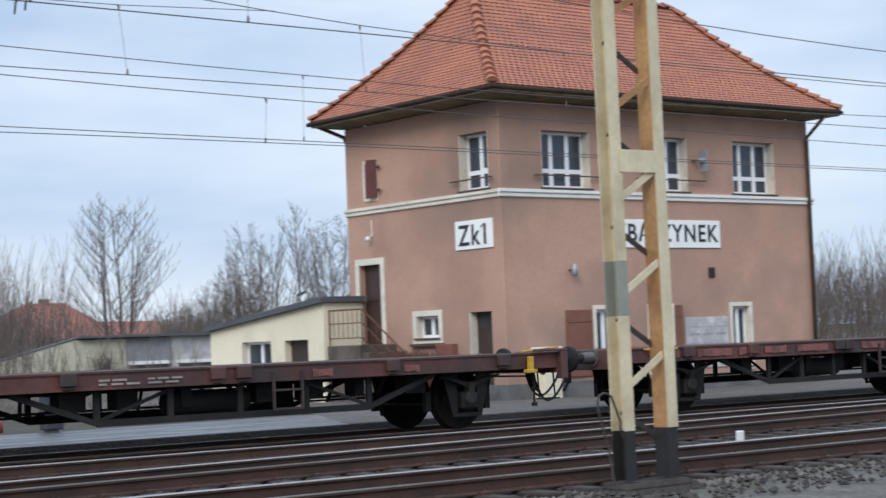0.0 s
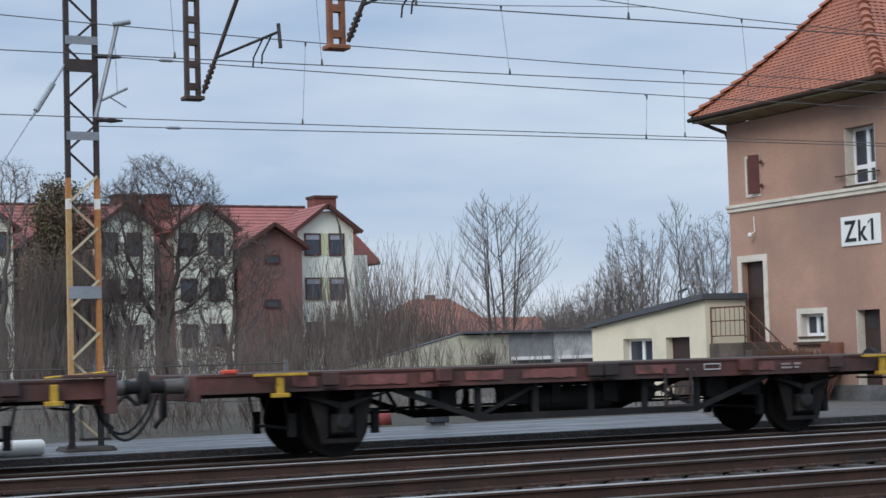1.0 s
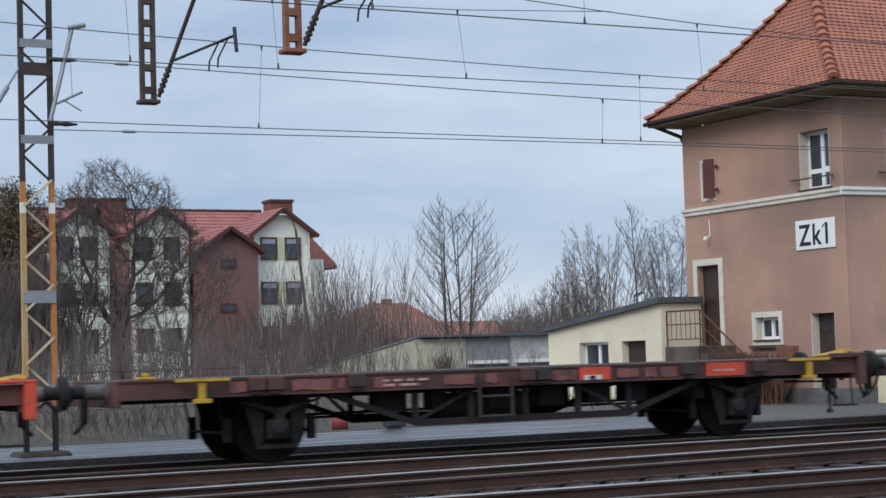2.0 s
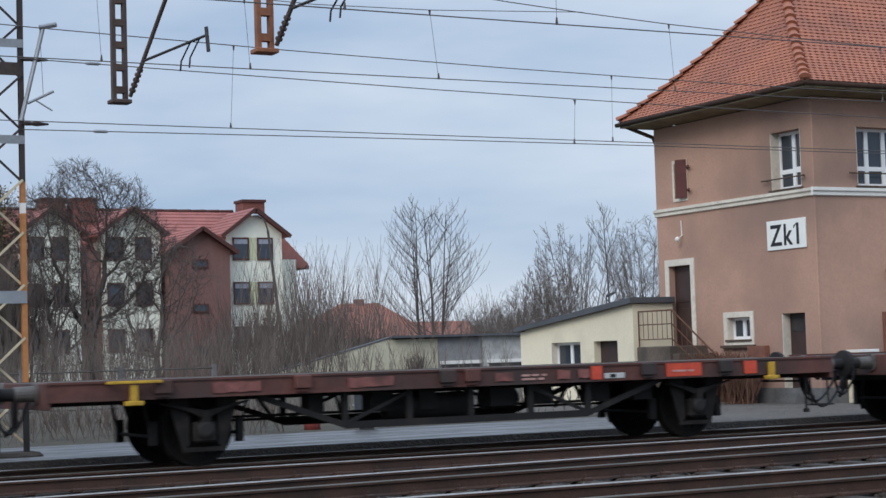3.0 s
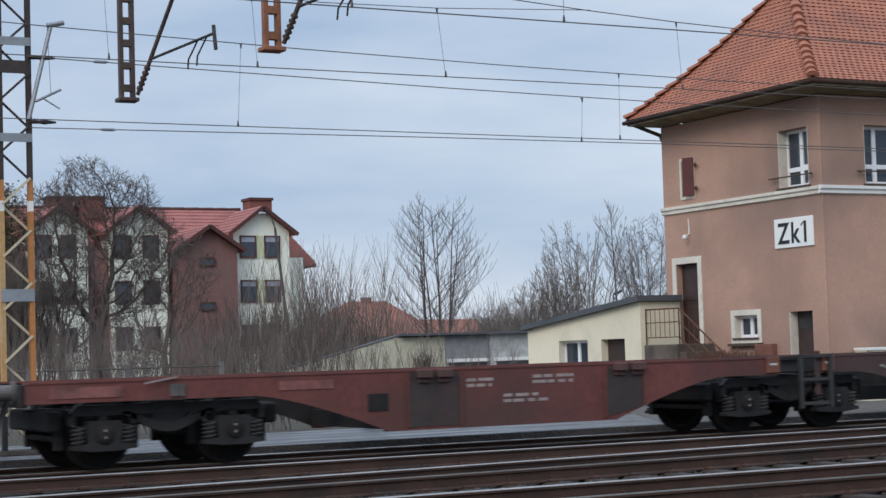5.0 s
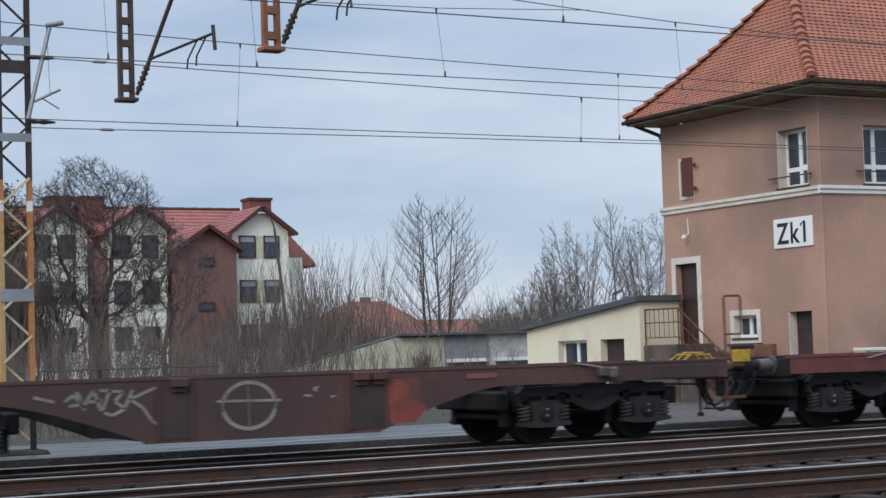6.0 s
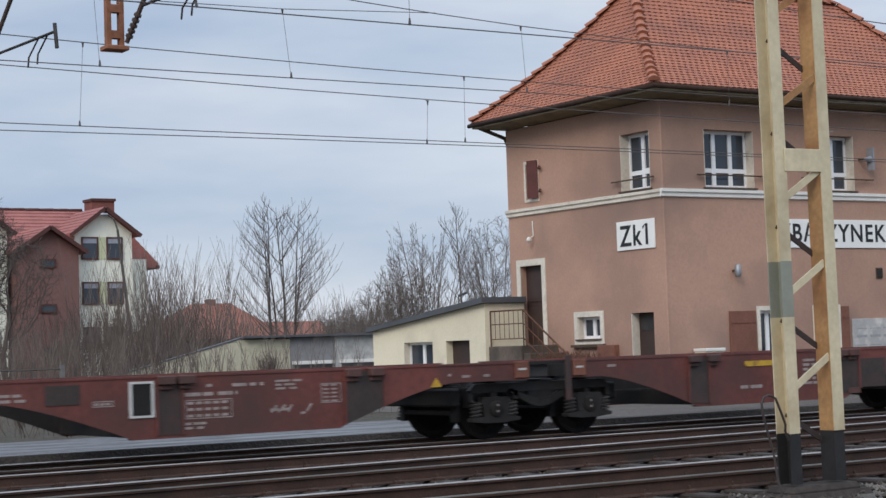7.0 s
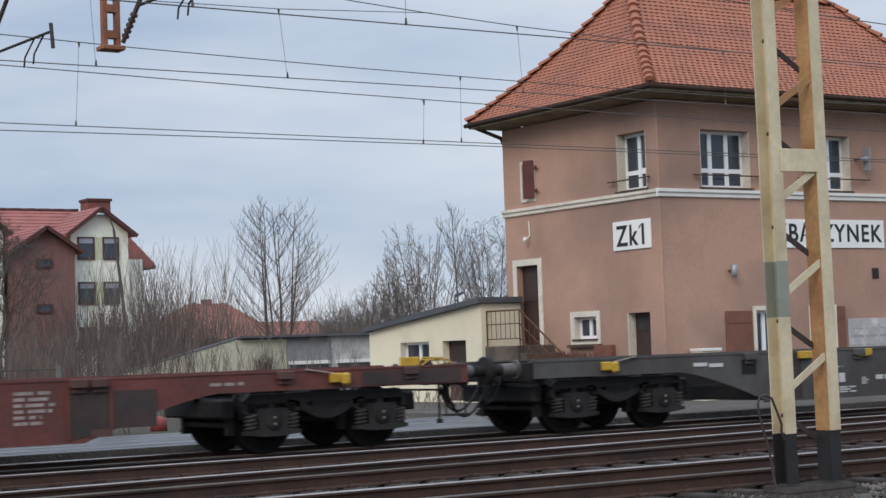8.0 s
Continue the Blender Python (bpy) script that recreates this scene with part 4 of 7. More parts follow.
def build_annex():
    ax, ay, al = 24.50, 36.18, 5.2
    a = thing("annex", "low cream-rendered annex with a grey felt roof", "building", kind="structure")
    holes = [(2.42, 3.86, 0.9, 1.62), (0.72, 1.80, 0.1, 1.62)]
    bm = bmesh.new()
    wall_with_holes(bm, 0.25, al, 0.0, 1.98, holes, lambda u, z, d: (ax + d, ay + u, z), 0.25)
    part("wall_end", bm, CREAM, a)
    bm = bmesh.new()
    prism(bm, [(ay + 0.25, 1.98), (ay + al, 1.98), (ay + 0.25, 2.50)], "x", ax, ax + 0.25)
    part("gable", bm, CREAM, a)
    part("wall_front", boxes((ax, BX - 0.003, ay, ay + 0.25, 0.0, 2.50)), CREAM, a)
    part("wall_back", boxes((ax, BX + 2.0, ay + al, ay + al + 0.25, 0.0, 1.95)), CREAM, a)
    bm = bmesh.new()
    prism(bm, [(ay - 0.12, 2.52), (ay - 0.12, 2.66), (ay + al + 0.35, 2.06), (ay + al + 0.35, 1.94)], "x", ax - 0.16, BX - 0.01)
    part("roof", bm, ROOFFELT, a, "dark grey felt lean-to roof")
    bm = bmesh.new()
    tube(bm, (ax + 0.3, ay + 1.6, 2.4), (ax + 0.3, ay + 1.6, 2.76), 0.018, 8)
    tube(bm, (ax + 0.3, ay + 1.6, 2.76), (ax + 0.40, ay + 1.35, 2.84), 0.035, 8)
    part("vent_pipe", bm, ROOFFELT, a)
    window_unit("window", lambda u, z, d: (ax + d, ay + u, z), 2.42, 3.86, 0.9, 1.62, "white two-light annex window in a deep reveal", 2, rev=0.18)
    d = thing("door", "dark brown annex door in a deep cream reveal", "door", kind="structure")
    part("door_leaf", boxes((ax + 0.2, ax + 0.25, ay + 0.72, ay + 1.80, 0.1, 1.62), bev=0.006), DOORBROWN, d)
    # landing and steps along the end wall
    s = thing("stair", "rough stone landing and steps to the upper door", "stair", kind="structure")
    part("landing", boxes((BX - 1.12, BX - 0.003, BY + 4.15, ay - 0.003, 0.0, 1.44), bev=0.02), STONE, s)
    n = 7
    for i in range(n):
        z = 1.44 - 0.19 * (i + 1)
        part("step", boxes((BX - 1.05, BX - 0.003, BY + 4.15 - 0.28 * (i + 1), BY + 4.15 - 0.28 * i - 0.002, 0.0, z), bev=0.012), STONE, s)
    r = thing("railing", "rusty tubular stair railing on the landing", "railing")
    x = BX - 1.05
    p0, p1, p2 = Vector((x, BY + 4.78, 1.44)), Vector((x, BY + 4.12, 1.44)), Vector((x, BY + 2.35, 0.30))
    q0 = Vector((x, ay - 0.02, 1.44))
    H = Vector((0, 0, 0.86))
    for k, (a_, b_) in enumerate(((q0, p1), (p1, p2))):
        for h in (1.0, 0.62, 0.2):
            bm = bmesh.new()
            tube(bm, a_ + H * h, b_ + H * h, 0.022 if h == 1.0 else 0.014, 6)
            part("rail", bm, RUST, r)
        m = 7 if k == 0 else 9
        for i in range(m + 1):
            f = i / m
            b = a_.lerp(b_, f)
            bm = bmesh.new()
            tube(bm, b + H * (0.0 if i in (0, m) else 0.2), b + H, 0.016 if i in (0, m) else 0.008, 6)
            part("baluster", bm, RUST, r)


def settle(build, drop):
    """Build a group of things and let them down by a few centimetres."""
    before = set(bpy.data.objects)
    build()
    for ob in bpy.data.objects:
        if ob not in before and ob.parent is None:
            ob.location.z -= drop


settle(build_signal_box, 0.035)
settle(build_signs, 0.035)
settle(build_wall_fixtures, 0.035)
build_annex()


# ---- the train ----
SPEED = 13.946
ROWS_T = [k / 30 for k in range(241)]


def wheelset_mesh(r):
    bm = bmesh.new()
    for s in (-1, 1):
        y = s * 0.72
        prof = [(y - 0.065 * 1, r * 0.3), (y - 0.06, r * 0.55), (y - 0.02, r * 0.60), (y - 0.03, r * 0.86), (y - 0.065, r * 0.90), (y - 0.065, r), (y + 0.035, r), (y + 0.065, r + 0.028), (y + 0.075, r * 0.95), (y + 0.06, r * 0.86), (y + 0.03, r * 0.8), (y + 0.05, r * 0.3)]
        if s > 0:
            prof = [(2 * y - a, b) for a, b in prof][::-1]
        lathe(bm, prof, "y", 28)
    lathe(bm, [(-1.0, 0.065), (-0.8, 0.09), (0.8, 0.09), (1.0, 0.065)], "y", 12)
    # spokes-like lightening bosses make the turning visible
    for s in (-1, 1):
        for k in range(4):
            a = k * math.tau / 4
            tube(bm, (math.cos(a) * r * 0.72, s * 0.70, math.sin(a) * r * 0.72), (math.cos(a) * r * 0.72, s * 0.765, math.sin(a) * r * 0.72), 0.035, 8)
    return mesh_of(bm, "wheelset", WHEELDARK)


WHEEL_FLAT, WHEEL_BOGIE = wheelset_mesh(0.50), wheelset_mesh(0.46)
spinning = []      # (wheelset, radius)
rolling = []       # (wagon, s of its reference point)


def buffers_and_coupler(w, x, way, hoses=True):
    """Two buffers, drawhook and hoses at a wagon's end; way is -1 or +1 along x."""
    for s in (-1, 1):
        b = thing_part("buffer", w)
        bm = bmesh.new()
        lathe(bm, [(0.0, 0.15), (way * 0.03, 0.15), (way * 0.031, 0.105), (way * 0.30, 0.10)], "x", 16, (x, s * 0.875, 1.05))
        if way < 0:
            bmesh.ops.reverse_faces(bm, faces=bm.faces)
        part("sleeve", bm, BUFFERGREY, b, smooth=False)
        bm = bmesh.new()
        lathe(bm, [(way * 0.28, 0.085), (way * 0.52, 0.085), (way * 0.54, 0.22), (way * 0.575, 0.225), (way * 0.60, 0.19)], "x", 18, (x, s * 0.875, 1.05))
        part("head", bm, GRIMESHADE, b)
    bm = bmesh.new()
    box(bm, min(x, x + way * 0.25), max(x, x + way * 0.25), -0.05, 0.05, 0.98, 1.08)
    tube(bm, (x + way * 0.22, 0, 1.02), (x + way * 0.42, 0, 0.80), 0.035, 6)
    tube(bm, (x + way * 0.42, 0, 0.80), (x + way * 0.62, 0, 0.98), 0.030, 6)
    part("drawhook", bm, GRIMESHADE, w)
    for y0, deep in (((-0.35, 0.52), (-0.55, 0.60)) if way > 0 else ((-0.50, 0.42),)) if hoses else ():
        bm = bmesh.new()
        pts = []
        for i in range(11):
            f = i / 10
            pts.append((x + way * (0.02 + (0.85 if way > 0 else 0.45) * f), y0 + 0.1 * math.sin(3 * f), 0.95 - deep * math.sin(math.pi * f) ** 0.7))
        path_tube(bm, pts, 0.022, 8)
        part("brake_hose", bm, BLACK, w)
    bm = bmesh.new()
    box(bm, x + way * 0.16 - 0.04, x + way * 0.16 + 0.04, -0.42, -0.30, 0.62, 1.0, bev=0.01)
    tube(bm, (x + way * 0.16, -0.36, 0.64), (x + way * 0.30, -0.40, 0.50), 0.03, 6)
    part("hose_valve", bm, GRIMESHADE, w)
    if way > 0:
        bm = bmesh.new()
        tube(bm, (x - way * 0.45, -1.12, 0.98), (x - way * 0.45, -1.12, 0.34), 0.02, 6)
        tube(bm, (x - way * 0.45, -1.12, 0.80), (x - way * 0.45, 0.0, 0.80), 0.018, 6)
        box(bm, x - way * 0.45 - 0.04, x - way * 0.45 + 0.04, -1.15, -1.09, 0.30, 0.36)
        part("release_rod", bm, GRIMESHADE, w)
        # shunter's handle and step under the headstock
        bm = bmesh.new()
        path_tube(bm, [(x + way * 0.05, -1.05, 0.85), (x + way * 0.05, -1.08, 0.42), (x - way * 0.30, -1.08, 0.42), (x - way * 0.30, -1.05, 0.85)], 0.016, 6)
        box(bm, min(x + way * 0.06, x - way * 0.31), max(x + way * 0.06, x - way * 0.31), -1.20, -1.0, 0.40, 0.425)
        part("shunter_step", bm, GRIMESHADE, w)


def thing_part(name, parent):
    ob = new(name)
    ob.parent = parent
    ob.empty_display_size = 0.1
    return ob


def axle_gear(w, x, r):
    """Horn guides, leaf spring and axle box on both sides of one axle, and the wheelset itself."""
    for s in (-1, 1):
        y = s * 1.0
        bm = bmesh.new()
        prism(bm, [(x - 0.50, 0.92), (x - 0.20, 0.92), (x - 0.20, 0.30), (x - 0.30, 0.22)], "y", y - 0.012, y + 0.012)
        prism(bm, [(x + 0.50, 0.92), (x + 0.20, 0.92), (x + 0.20, 0.30), (x + 0.30, 0.22)], "y", y - 0.012, y + 0.012)
        box(bm, x - 0.30, x + 0.30, y - 0.014, y + 0.014, 0.20, 0.26)
        part("axle_guard", bm, UNDERGEAR, w)
        bm = bmesh.new()
        for k in range(6):
            L = 0.62 - 0.085 * k
            pts = [(x - L, y * 1.07, 0.86 - 0.022 * k), (x, y * 1.07, 0.74 - 0.022 * k), (x + L, y * 1.07, 0.86 - 0.022 * k)]
            for p, q in zip(pts, pts[1:]):
                bar(bm, p, q, 0.09, 0.02)
        box(bm, x - 0.06, x + 0.06, y * 1.07 - 0.07, y * 1.07 + 0.07, 0.58, 0.75)
        part("leaf_spring", bm, UNDERGEAR, w)
        bm = bmesh.new()
        box(bm, x - 0.16, x + 0.16, min(y * 0.94, y * 1.10), max(y * 0.94, y * 1.10), 0.32, 0.60, bev=0.03)
        part("axle_box", bm, UNDERGEAR, w)
        bm = bmesh.new()
        lathe(bm, [(y * 1.10, 0.125), (y * 1.13, 0.12), (y * 1.15, 0.08)] if s > 0 else [(y * 1.15, 0.08), (y * 1.13, 0.12), (y * 1.10, 0.125)], "y", 14, (x, 0, r))
        part("axle_cap", bm, CASTING, w)
    ws = new("wheelset", WHEEL_FLAT)
    ws.parent = w
    ws.location = (x, 0, r)
    spinning.append((ws, r, (x, 0, r)))


def text_bars(w, y, x0, x1, z0, z1, rows, material, seed, name="stencil"):
    """Unreadable stencilled lines as plain bars on the side."""
    rnd = random.Random(seed)
    bm = bmesh.new()
    dz = (z1 - z0) / rows
    for k in range(rows):
        x, z = x0, z0 + dz * k
        end = x0 + (x1 - x0) * rnd.uniform(0.6, 1.0)
        while x < end:
            wd = rnd.uniform(0.08, 0.30)
            box(bm, x, min(x + wd, end), y - 0.006, y - 0.002, z, z + dz * 0.55)
            x += wd + rnd.uniform(0.03, 0.07)
    o = part(name, bm, material, w)
    tagged(o, kind="stuff")
    return o


def flat_wagon(s0, s1, axles, seed, label, style, pockets, bare=(), hooks=(), hoses=True):
    """Two-axle flat wagon between the buffer faces s0 and s1 of the train; x = 0 at its middle."""
    L = s1 - s0
    mid = (s0 + s1) / 2
    w = thing("flat_wagon", label, "railway wagon", group="wagons of the train")
    rolling.append((w, mid))
    rnd = random.Random(seed)
    h = L / 2 - 0.62
    top, bot, hw = 1.19, 0.93 if style == "flat" else 0.74, 1.30
    # deck boards
    part("deck", boxes((-h, h, -hw + 0.06, hw - 0.06, top - 0.05, top - 0.004)), DECKWOOD, w)
    a_in = [a - mid for a in axles]
    for s in (-1, 1):
        bm = bmesh.new()
        if style == "flat":
            prism(bm, [(hw, top), (hw, top - 0.03), (hw - 0.02, top - 0.03), (hw - 0.02, bot + 0.03), (hw, bot + 0.03), (hw, bot), (hw - 0.10, bot), (hw - 0.10, top)], "x", -h, h)
        else:
            k0, k1 = a_in[0] + 1.15, a_in[1] - 1.15
            prism(bm, [(-h, top), (-h, 0.93), (k0 - 0.75, 0.93), (k0, 0.72), (k1, 0.72), (k1 + 0.75, 0.93), (h, 0.93), (h, top)], "y", hw - 0.02, hw)
            prism(bm, [(k0 - 0.75, 0.93), (k0, 0.72), (k1, 0.72), (k1 + 0.75, 0.93), (k1 + 0.75, 0.91), (k1, 0.70), (k0, 0.70), (k0 - 0.75, 0.91)], "y", hw - 0.12, hw + 0.015)
            box(bm, -h, h, hw - 0.12, hw + 0.015, top, top + 0.02)
        if s < 0:
            bmesh.ops.scale(bm, vec=(1, -1, 1), verts=bm.verts)
            bmesh.ops.reverse_faces(bm, faces=bm.faces)
        part("side_sill", bm, OXIDE, w)
    for s in (-1, 1):
        part("headstock", boxes((s * h - 0.04, s * h + 0.04, -hw + 0.02, hw - 0.02, 0.84, top - 0.002), bev=0.01), OXIDE, w)
        buffers_and_coupler(w, s * (h + 0.04), s, hoses)
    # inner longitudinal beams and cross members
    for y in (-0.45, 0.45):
        part("centre_beam", boxes((-h, h, y - 0.05, y + 0.05, 0.86, top - 0.06)), GRIMESHADE, w)
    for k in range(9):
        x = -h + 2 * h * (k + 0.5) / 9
        part("cross_beam", boxes((x - 0.05, x + 0.05, -hw + 0.1, hw - 0.1, bot, top - 0.06)), GRIMESHADE, w)
    ax = [a - mid for a in axles]
    for a in ax:
        axle_gear(w, a, 0.50)
    a0, a1 = ax[0] + 0.75, ax[1] - 0.75
    if style == "flat":
        # trussed underframe: queen posts, tie bar and diagonals on each side
        for y in (-1.12, 1.12):
            bm = bmesh.new()
            t0, t1 = a0 + 1.3, a1 - 1.3
            bar(bm, (a0, y, bot - 0.02), (t0, y, 0.46), 0.05, 0.08)
            bar(bm, (t0, y, 0.46), (t1, y, 0.46), 0.05, 0.10)
            bar(bm, (t1, y, 0.46), (a1, y, bot - 0.02), 0.05, 0.08)
            part("tie_bar", bm, GRIMESHADE, w)
            for k in range(5):
                x = t0 + (t1 - t0) * k / 4
                bm = bmesh.new()
                bar(bm, (x, y, 0.46), (x, y, bot), 0.09, 0.05)
                part("queen_post", bm, GRIMESHADE, w)
            for e, g in ((t0 + 0.05, t0 + (t1 - t0) / 4), (t1 - 0.05, t1 - (t1 - t0) / 4)):
                bm = bmesh.new()
                bar(bm, (e, y, 0.5), (g, y, bot - 0.04), 0.04, 0.05)
                part("diagonal_strut", bm, GRIMESHADE, w)
    else:
        # low curved stiffeners below the middle of the sill
        for y in (-1.22, 1.22):
            bm = bmesh.new()
            n = 24
            prism(bm, [(a0 + 0.5 + (a1 - a0 - 1.0) * i / n, bot - 0.005 - 0.10 * abs(math.sin(3 * math.pi * i / n)) ** 0.7) for i in range(n + 1)] + [(a1 - 0.5, bot + 0.02), (a0 + 0.5, bot + 0.02)], "y", y - 0.02, y + 0.02)
            part("skirt", bm, OXIDE, w)
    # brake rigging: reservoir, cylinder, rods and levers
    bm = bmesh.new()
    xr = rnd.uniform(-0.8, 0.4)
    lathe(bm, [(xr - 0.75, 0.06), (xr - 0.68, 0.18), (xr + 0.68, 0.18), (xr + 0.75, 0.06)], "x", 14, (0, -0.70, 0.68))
    part("air_reservoir", bm, GRIMESHADE, w, smooth=True)
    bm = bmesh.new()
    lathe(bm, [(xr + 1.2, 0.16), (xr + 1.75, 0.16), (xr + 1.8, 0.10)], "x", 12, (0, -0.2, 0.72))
    part("brake_cylinder", bm, GRIMESHADE, w)
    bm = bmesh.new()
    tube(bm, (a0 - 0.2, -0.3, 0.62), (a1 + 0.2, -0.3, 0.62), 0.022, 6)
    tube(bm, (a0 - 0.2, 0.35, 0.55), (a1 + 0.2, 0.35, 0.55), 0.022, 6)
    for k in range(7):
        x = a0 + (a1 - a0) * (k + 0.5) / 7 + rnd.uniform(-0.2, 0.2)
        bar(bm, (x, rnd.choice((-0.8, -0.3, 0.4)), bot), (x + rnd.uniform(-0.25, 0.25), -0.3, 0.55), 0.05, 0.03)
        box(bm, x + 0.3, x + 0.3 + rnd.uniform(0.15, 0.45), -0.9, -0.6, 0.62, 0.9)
    part("brake_rigging", bm, GRIMESHADE, w)
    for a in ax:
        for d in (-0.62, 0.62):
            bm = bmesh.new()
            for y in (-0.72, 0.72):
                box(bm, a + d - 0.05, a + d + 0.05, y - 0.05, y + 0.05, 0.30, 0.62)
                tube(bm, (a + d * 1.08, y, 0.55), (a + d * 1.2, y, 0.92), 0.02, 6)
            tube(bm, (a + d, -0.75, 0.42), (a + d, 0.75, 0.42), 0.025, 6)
            part("brake_shoe", bm, GRIMESHADE, w)
    # stake pockets
    for s in (-1, 1):
        for x in pockets:
            bm = boxes((x - 0.115, x + 0.115, s * (hw + 0.035) - 0.045, s * (hw + 0.035) + 0.045, top - 0.19, top - 0.01), (x - 0.09, x + 0.09, s * (hw + 0.02) - 0.02, s * (hw + 0.02) + 0.02, top - 0.24, top - 0.19), bev=0.010)
            part("stake_pocket", bm, rnd.choice((OXIDE, GRIMEBROWN, OXIDE3)), w)
    y = -hw
    def hook(xb, z):
        bm = bmesh.new()
        box(bm, xb - 0.045, xb + 0.045, y - 0.11, y - 0.03, z, z + 0.24, bev=0.008)
        box(bm, xb - 0.12, xb + 0.12, y - 0.12, y - 0.02, z - 0.03, z + 0.03, bev=0.008)
        part("yellow_hook", bm, YELLOW, w, "yellow lashing hook")
    if style == "flat":
        for s in (-1, 1):
            if s in bare:
                hook(s * (h - (0.68 if seed < 14 else 1.28)), top - 0.30)
                continue
            xb = s * (h - 1.05) + 0.06
            bm = bmesh.new()
            box(bm, xb - 0.37, xb + 0.37, y - 0.14, y - 0.09, top - 0.045, top - 0.005, bev=0.006)
            for dx in (-0.33, 0.33):
                box(bm, xb + dx - 0.02, xb + dx + 0.02, y - 0.10, y - 0.002, top - 0.04, top - 0.01)
            part("yellow_handrail", bm, YELLOW, w, "yellow handrail bar")
            hook(xb, top - 0.30)
    else:
        for xs, xb in hooks:
            hook(xs, top - 0.34)
            bm = bmesh.new()
            outer = [(xb - 0.11, 0.98), (xb + 0.11, 0.98), (xb + 0.11, 0.86), (xb + 0.05, 0.78), (xb - 0.04, 0.78), (xb - 0.11, 0.86)]
            prism(bm, outer, "y", y - 0.05, y - 0.02)
            part("yellow_hook", bm, YELLOW, w, "yellow lashing plate with an eye")
            bm = bmesh.new()
            tube(bm, (xb + 0.01, y - 0.056, 0.86), (xb + 0.01, y - 0.04, 0.86), 0.032, 10)
            part("eye", bm, GRIMESHADE, w)
            part("diagonal_strip", boxes((xs - 0.09, xs + 0.09, y - 0.016, y - 0.002, 1.0, top - 0.01)), BUFFERGREY, w)
    return w, h, top, bot, y


def plate(w, x0, x1, z0, z1, y, material, name, label=""):
    return part(name, boxes((x0, x1, y - 0.012, y - 0.002, z0, z1)), material, w, label)


def worn_patches(w, y, spans, z0, z1, material, seed):
    """Painted fields on the sill, worn to uneven outlines."""
    rnd = random.Random(seed)
    for a, b in spans:
        bm = bmesh.new()
        n = max(3, int((b - a) / 0.12))
        up = [(a + (b - a) * i / n, z1 - rnd.uniform(0, 0.025)) for i in range(n + 1)]
        dn = [(a + (b - a) * i / n + rnd.uniform(-0.01, 0.01), z0 + rnd.uniform(0, 0.03)) for i in range(n, -1, -1)]
        prism(bm, up + dn, "y", y - 0.005, y - 0.002)
        part("worn_paint_patch", bm, material, w, "faded rose paint")


def end_stanchion(w, x, y, material, label, rods):
    """Folded end stanchion with loose rods on the deck behind it."""
    part("end_bracket", boxes((x, x + 0.15, y - 0.10, y + 0.02, 0.74, 1.20), (x - 0.55, x + 0.15, y - 0.10, y, 1.204, 1.25), bev=0.01), material, w, label)
    for k in range(rods):
        bm = bmesh.new()
        tube(bm, (x - 0.75 + 0.1 * k, y + 0.05 + 0.12 * k, 1.215), (x + 0.05, y + 0.02 + 0.12 * k, 1.27 + 0.02 * k), 0.018, 6)
        part("stanchion_rod", bm, YELLOW, w, "yellow folded rod")


def side_step(w, x0, x1, y):
    """Steel side step hung under the sill."""
    bm = bmesh.new()
    for x in (x0, x1):
        bar(bm, (x, y - 0.03, 1.08), (x, y - 0.03, 0.50), 0.03, 0.05)
    for z in (0.80, 0.52):
        bar(bm, (x0, y - 0.03, z), (x1, y - 0.03, z), 0.06, 0.03)
    part("side_step", bm, GRIMEBROWN, w)


def move_marks(w, own, dx):
    """Shift the marks added to a wagon along its side."""
    for ob in w.children:
        if ob not in own:
            ob.location.x += dx


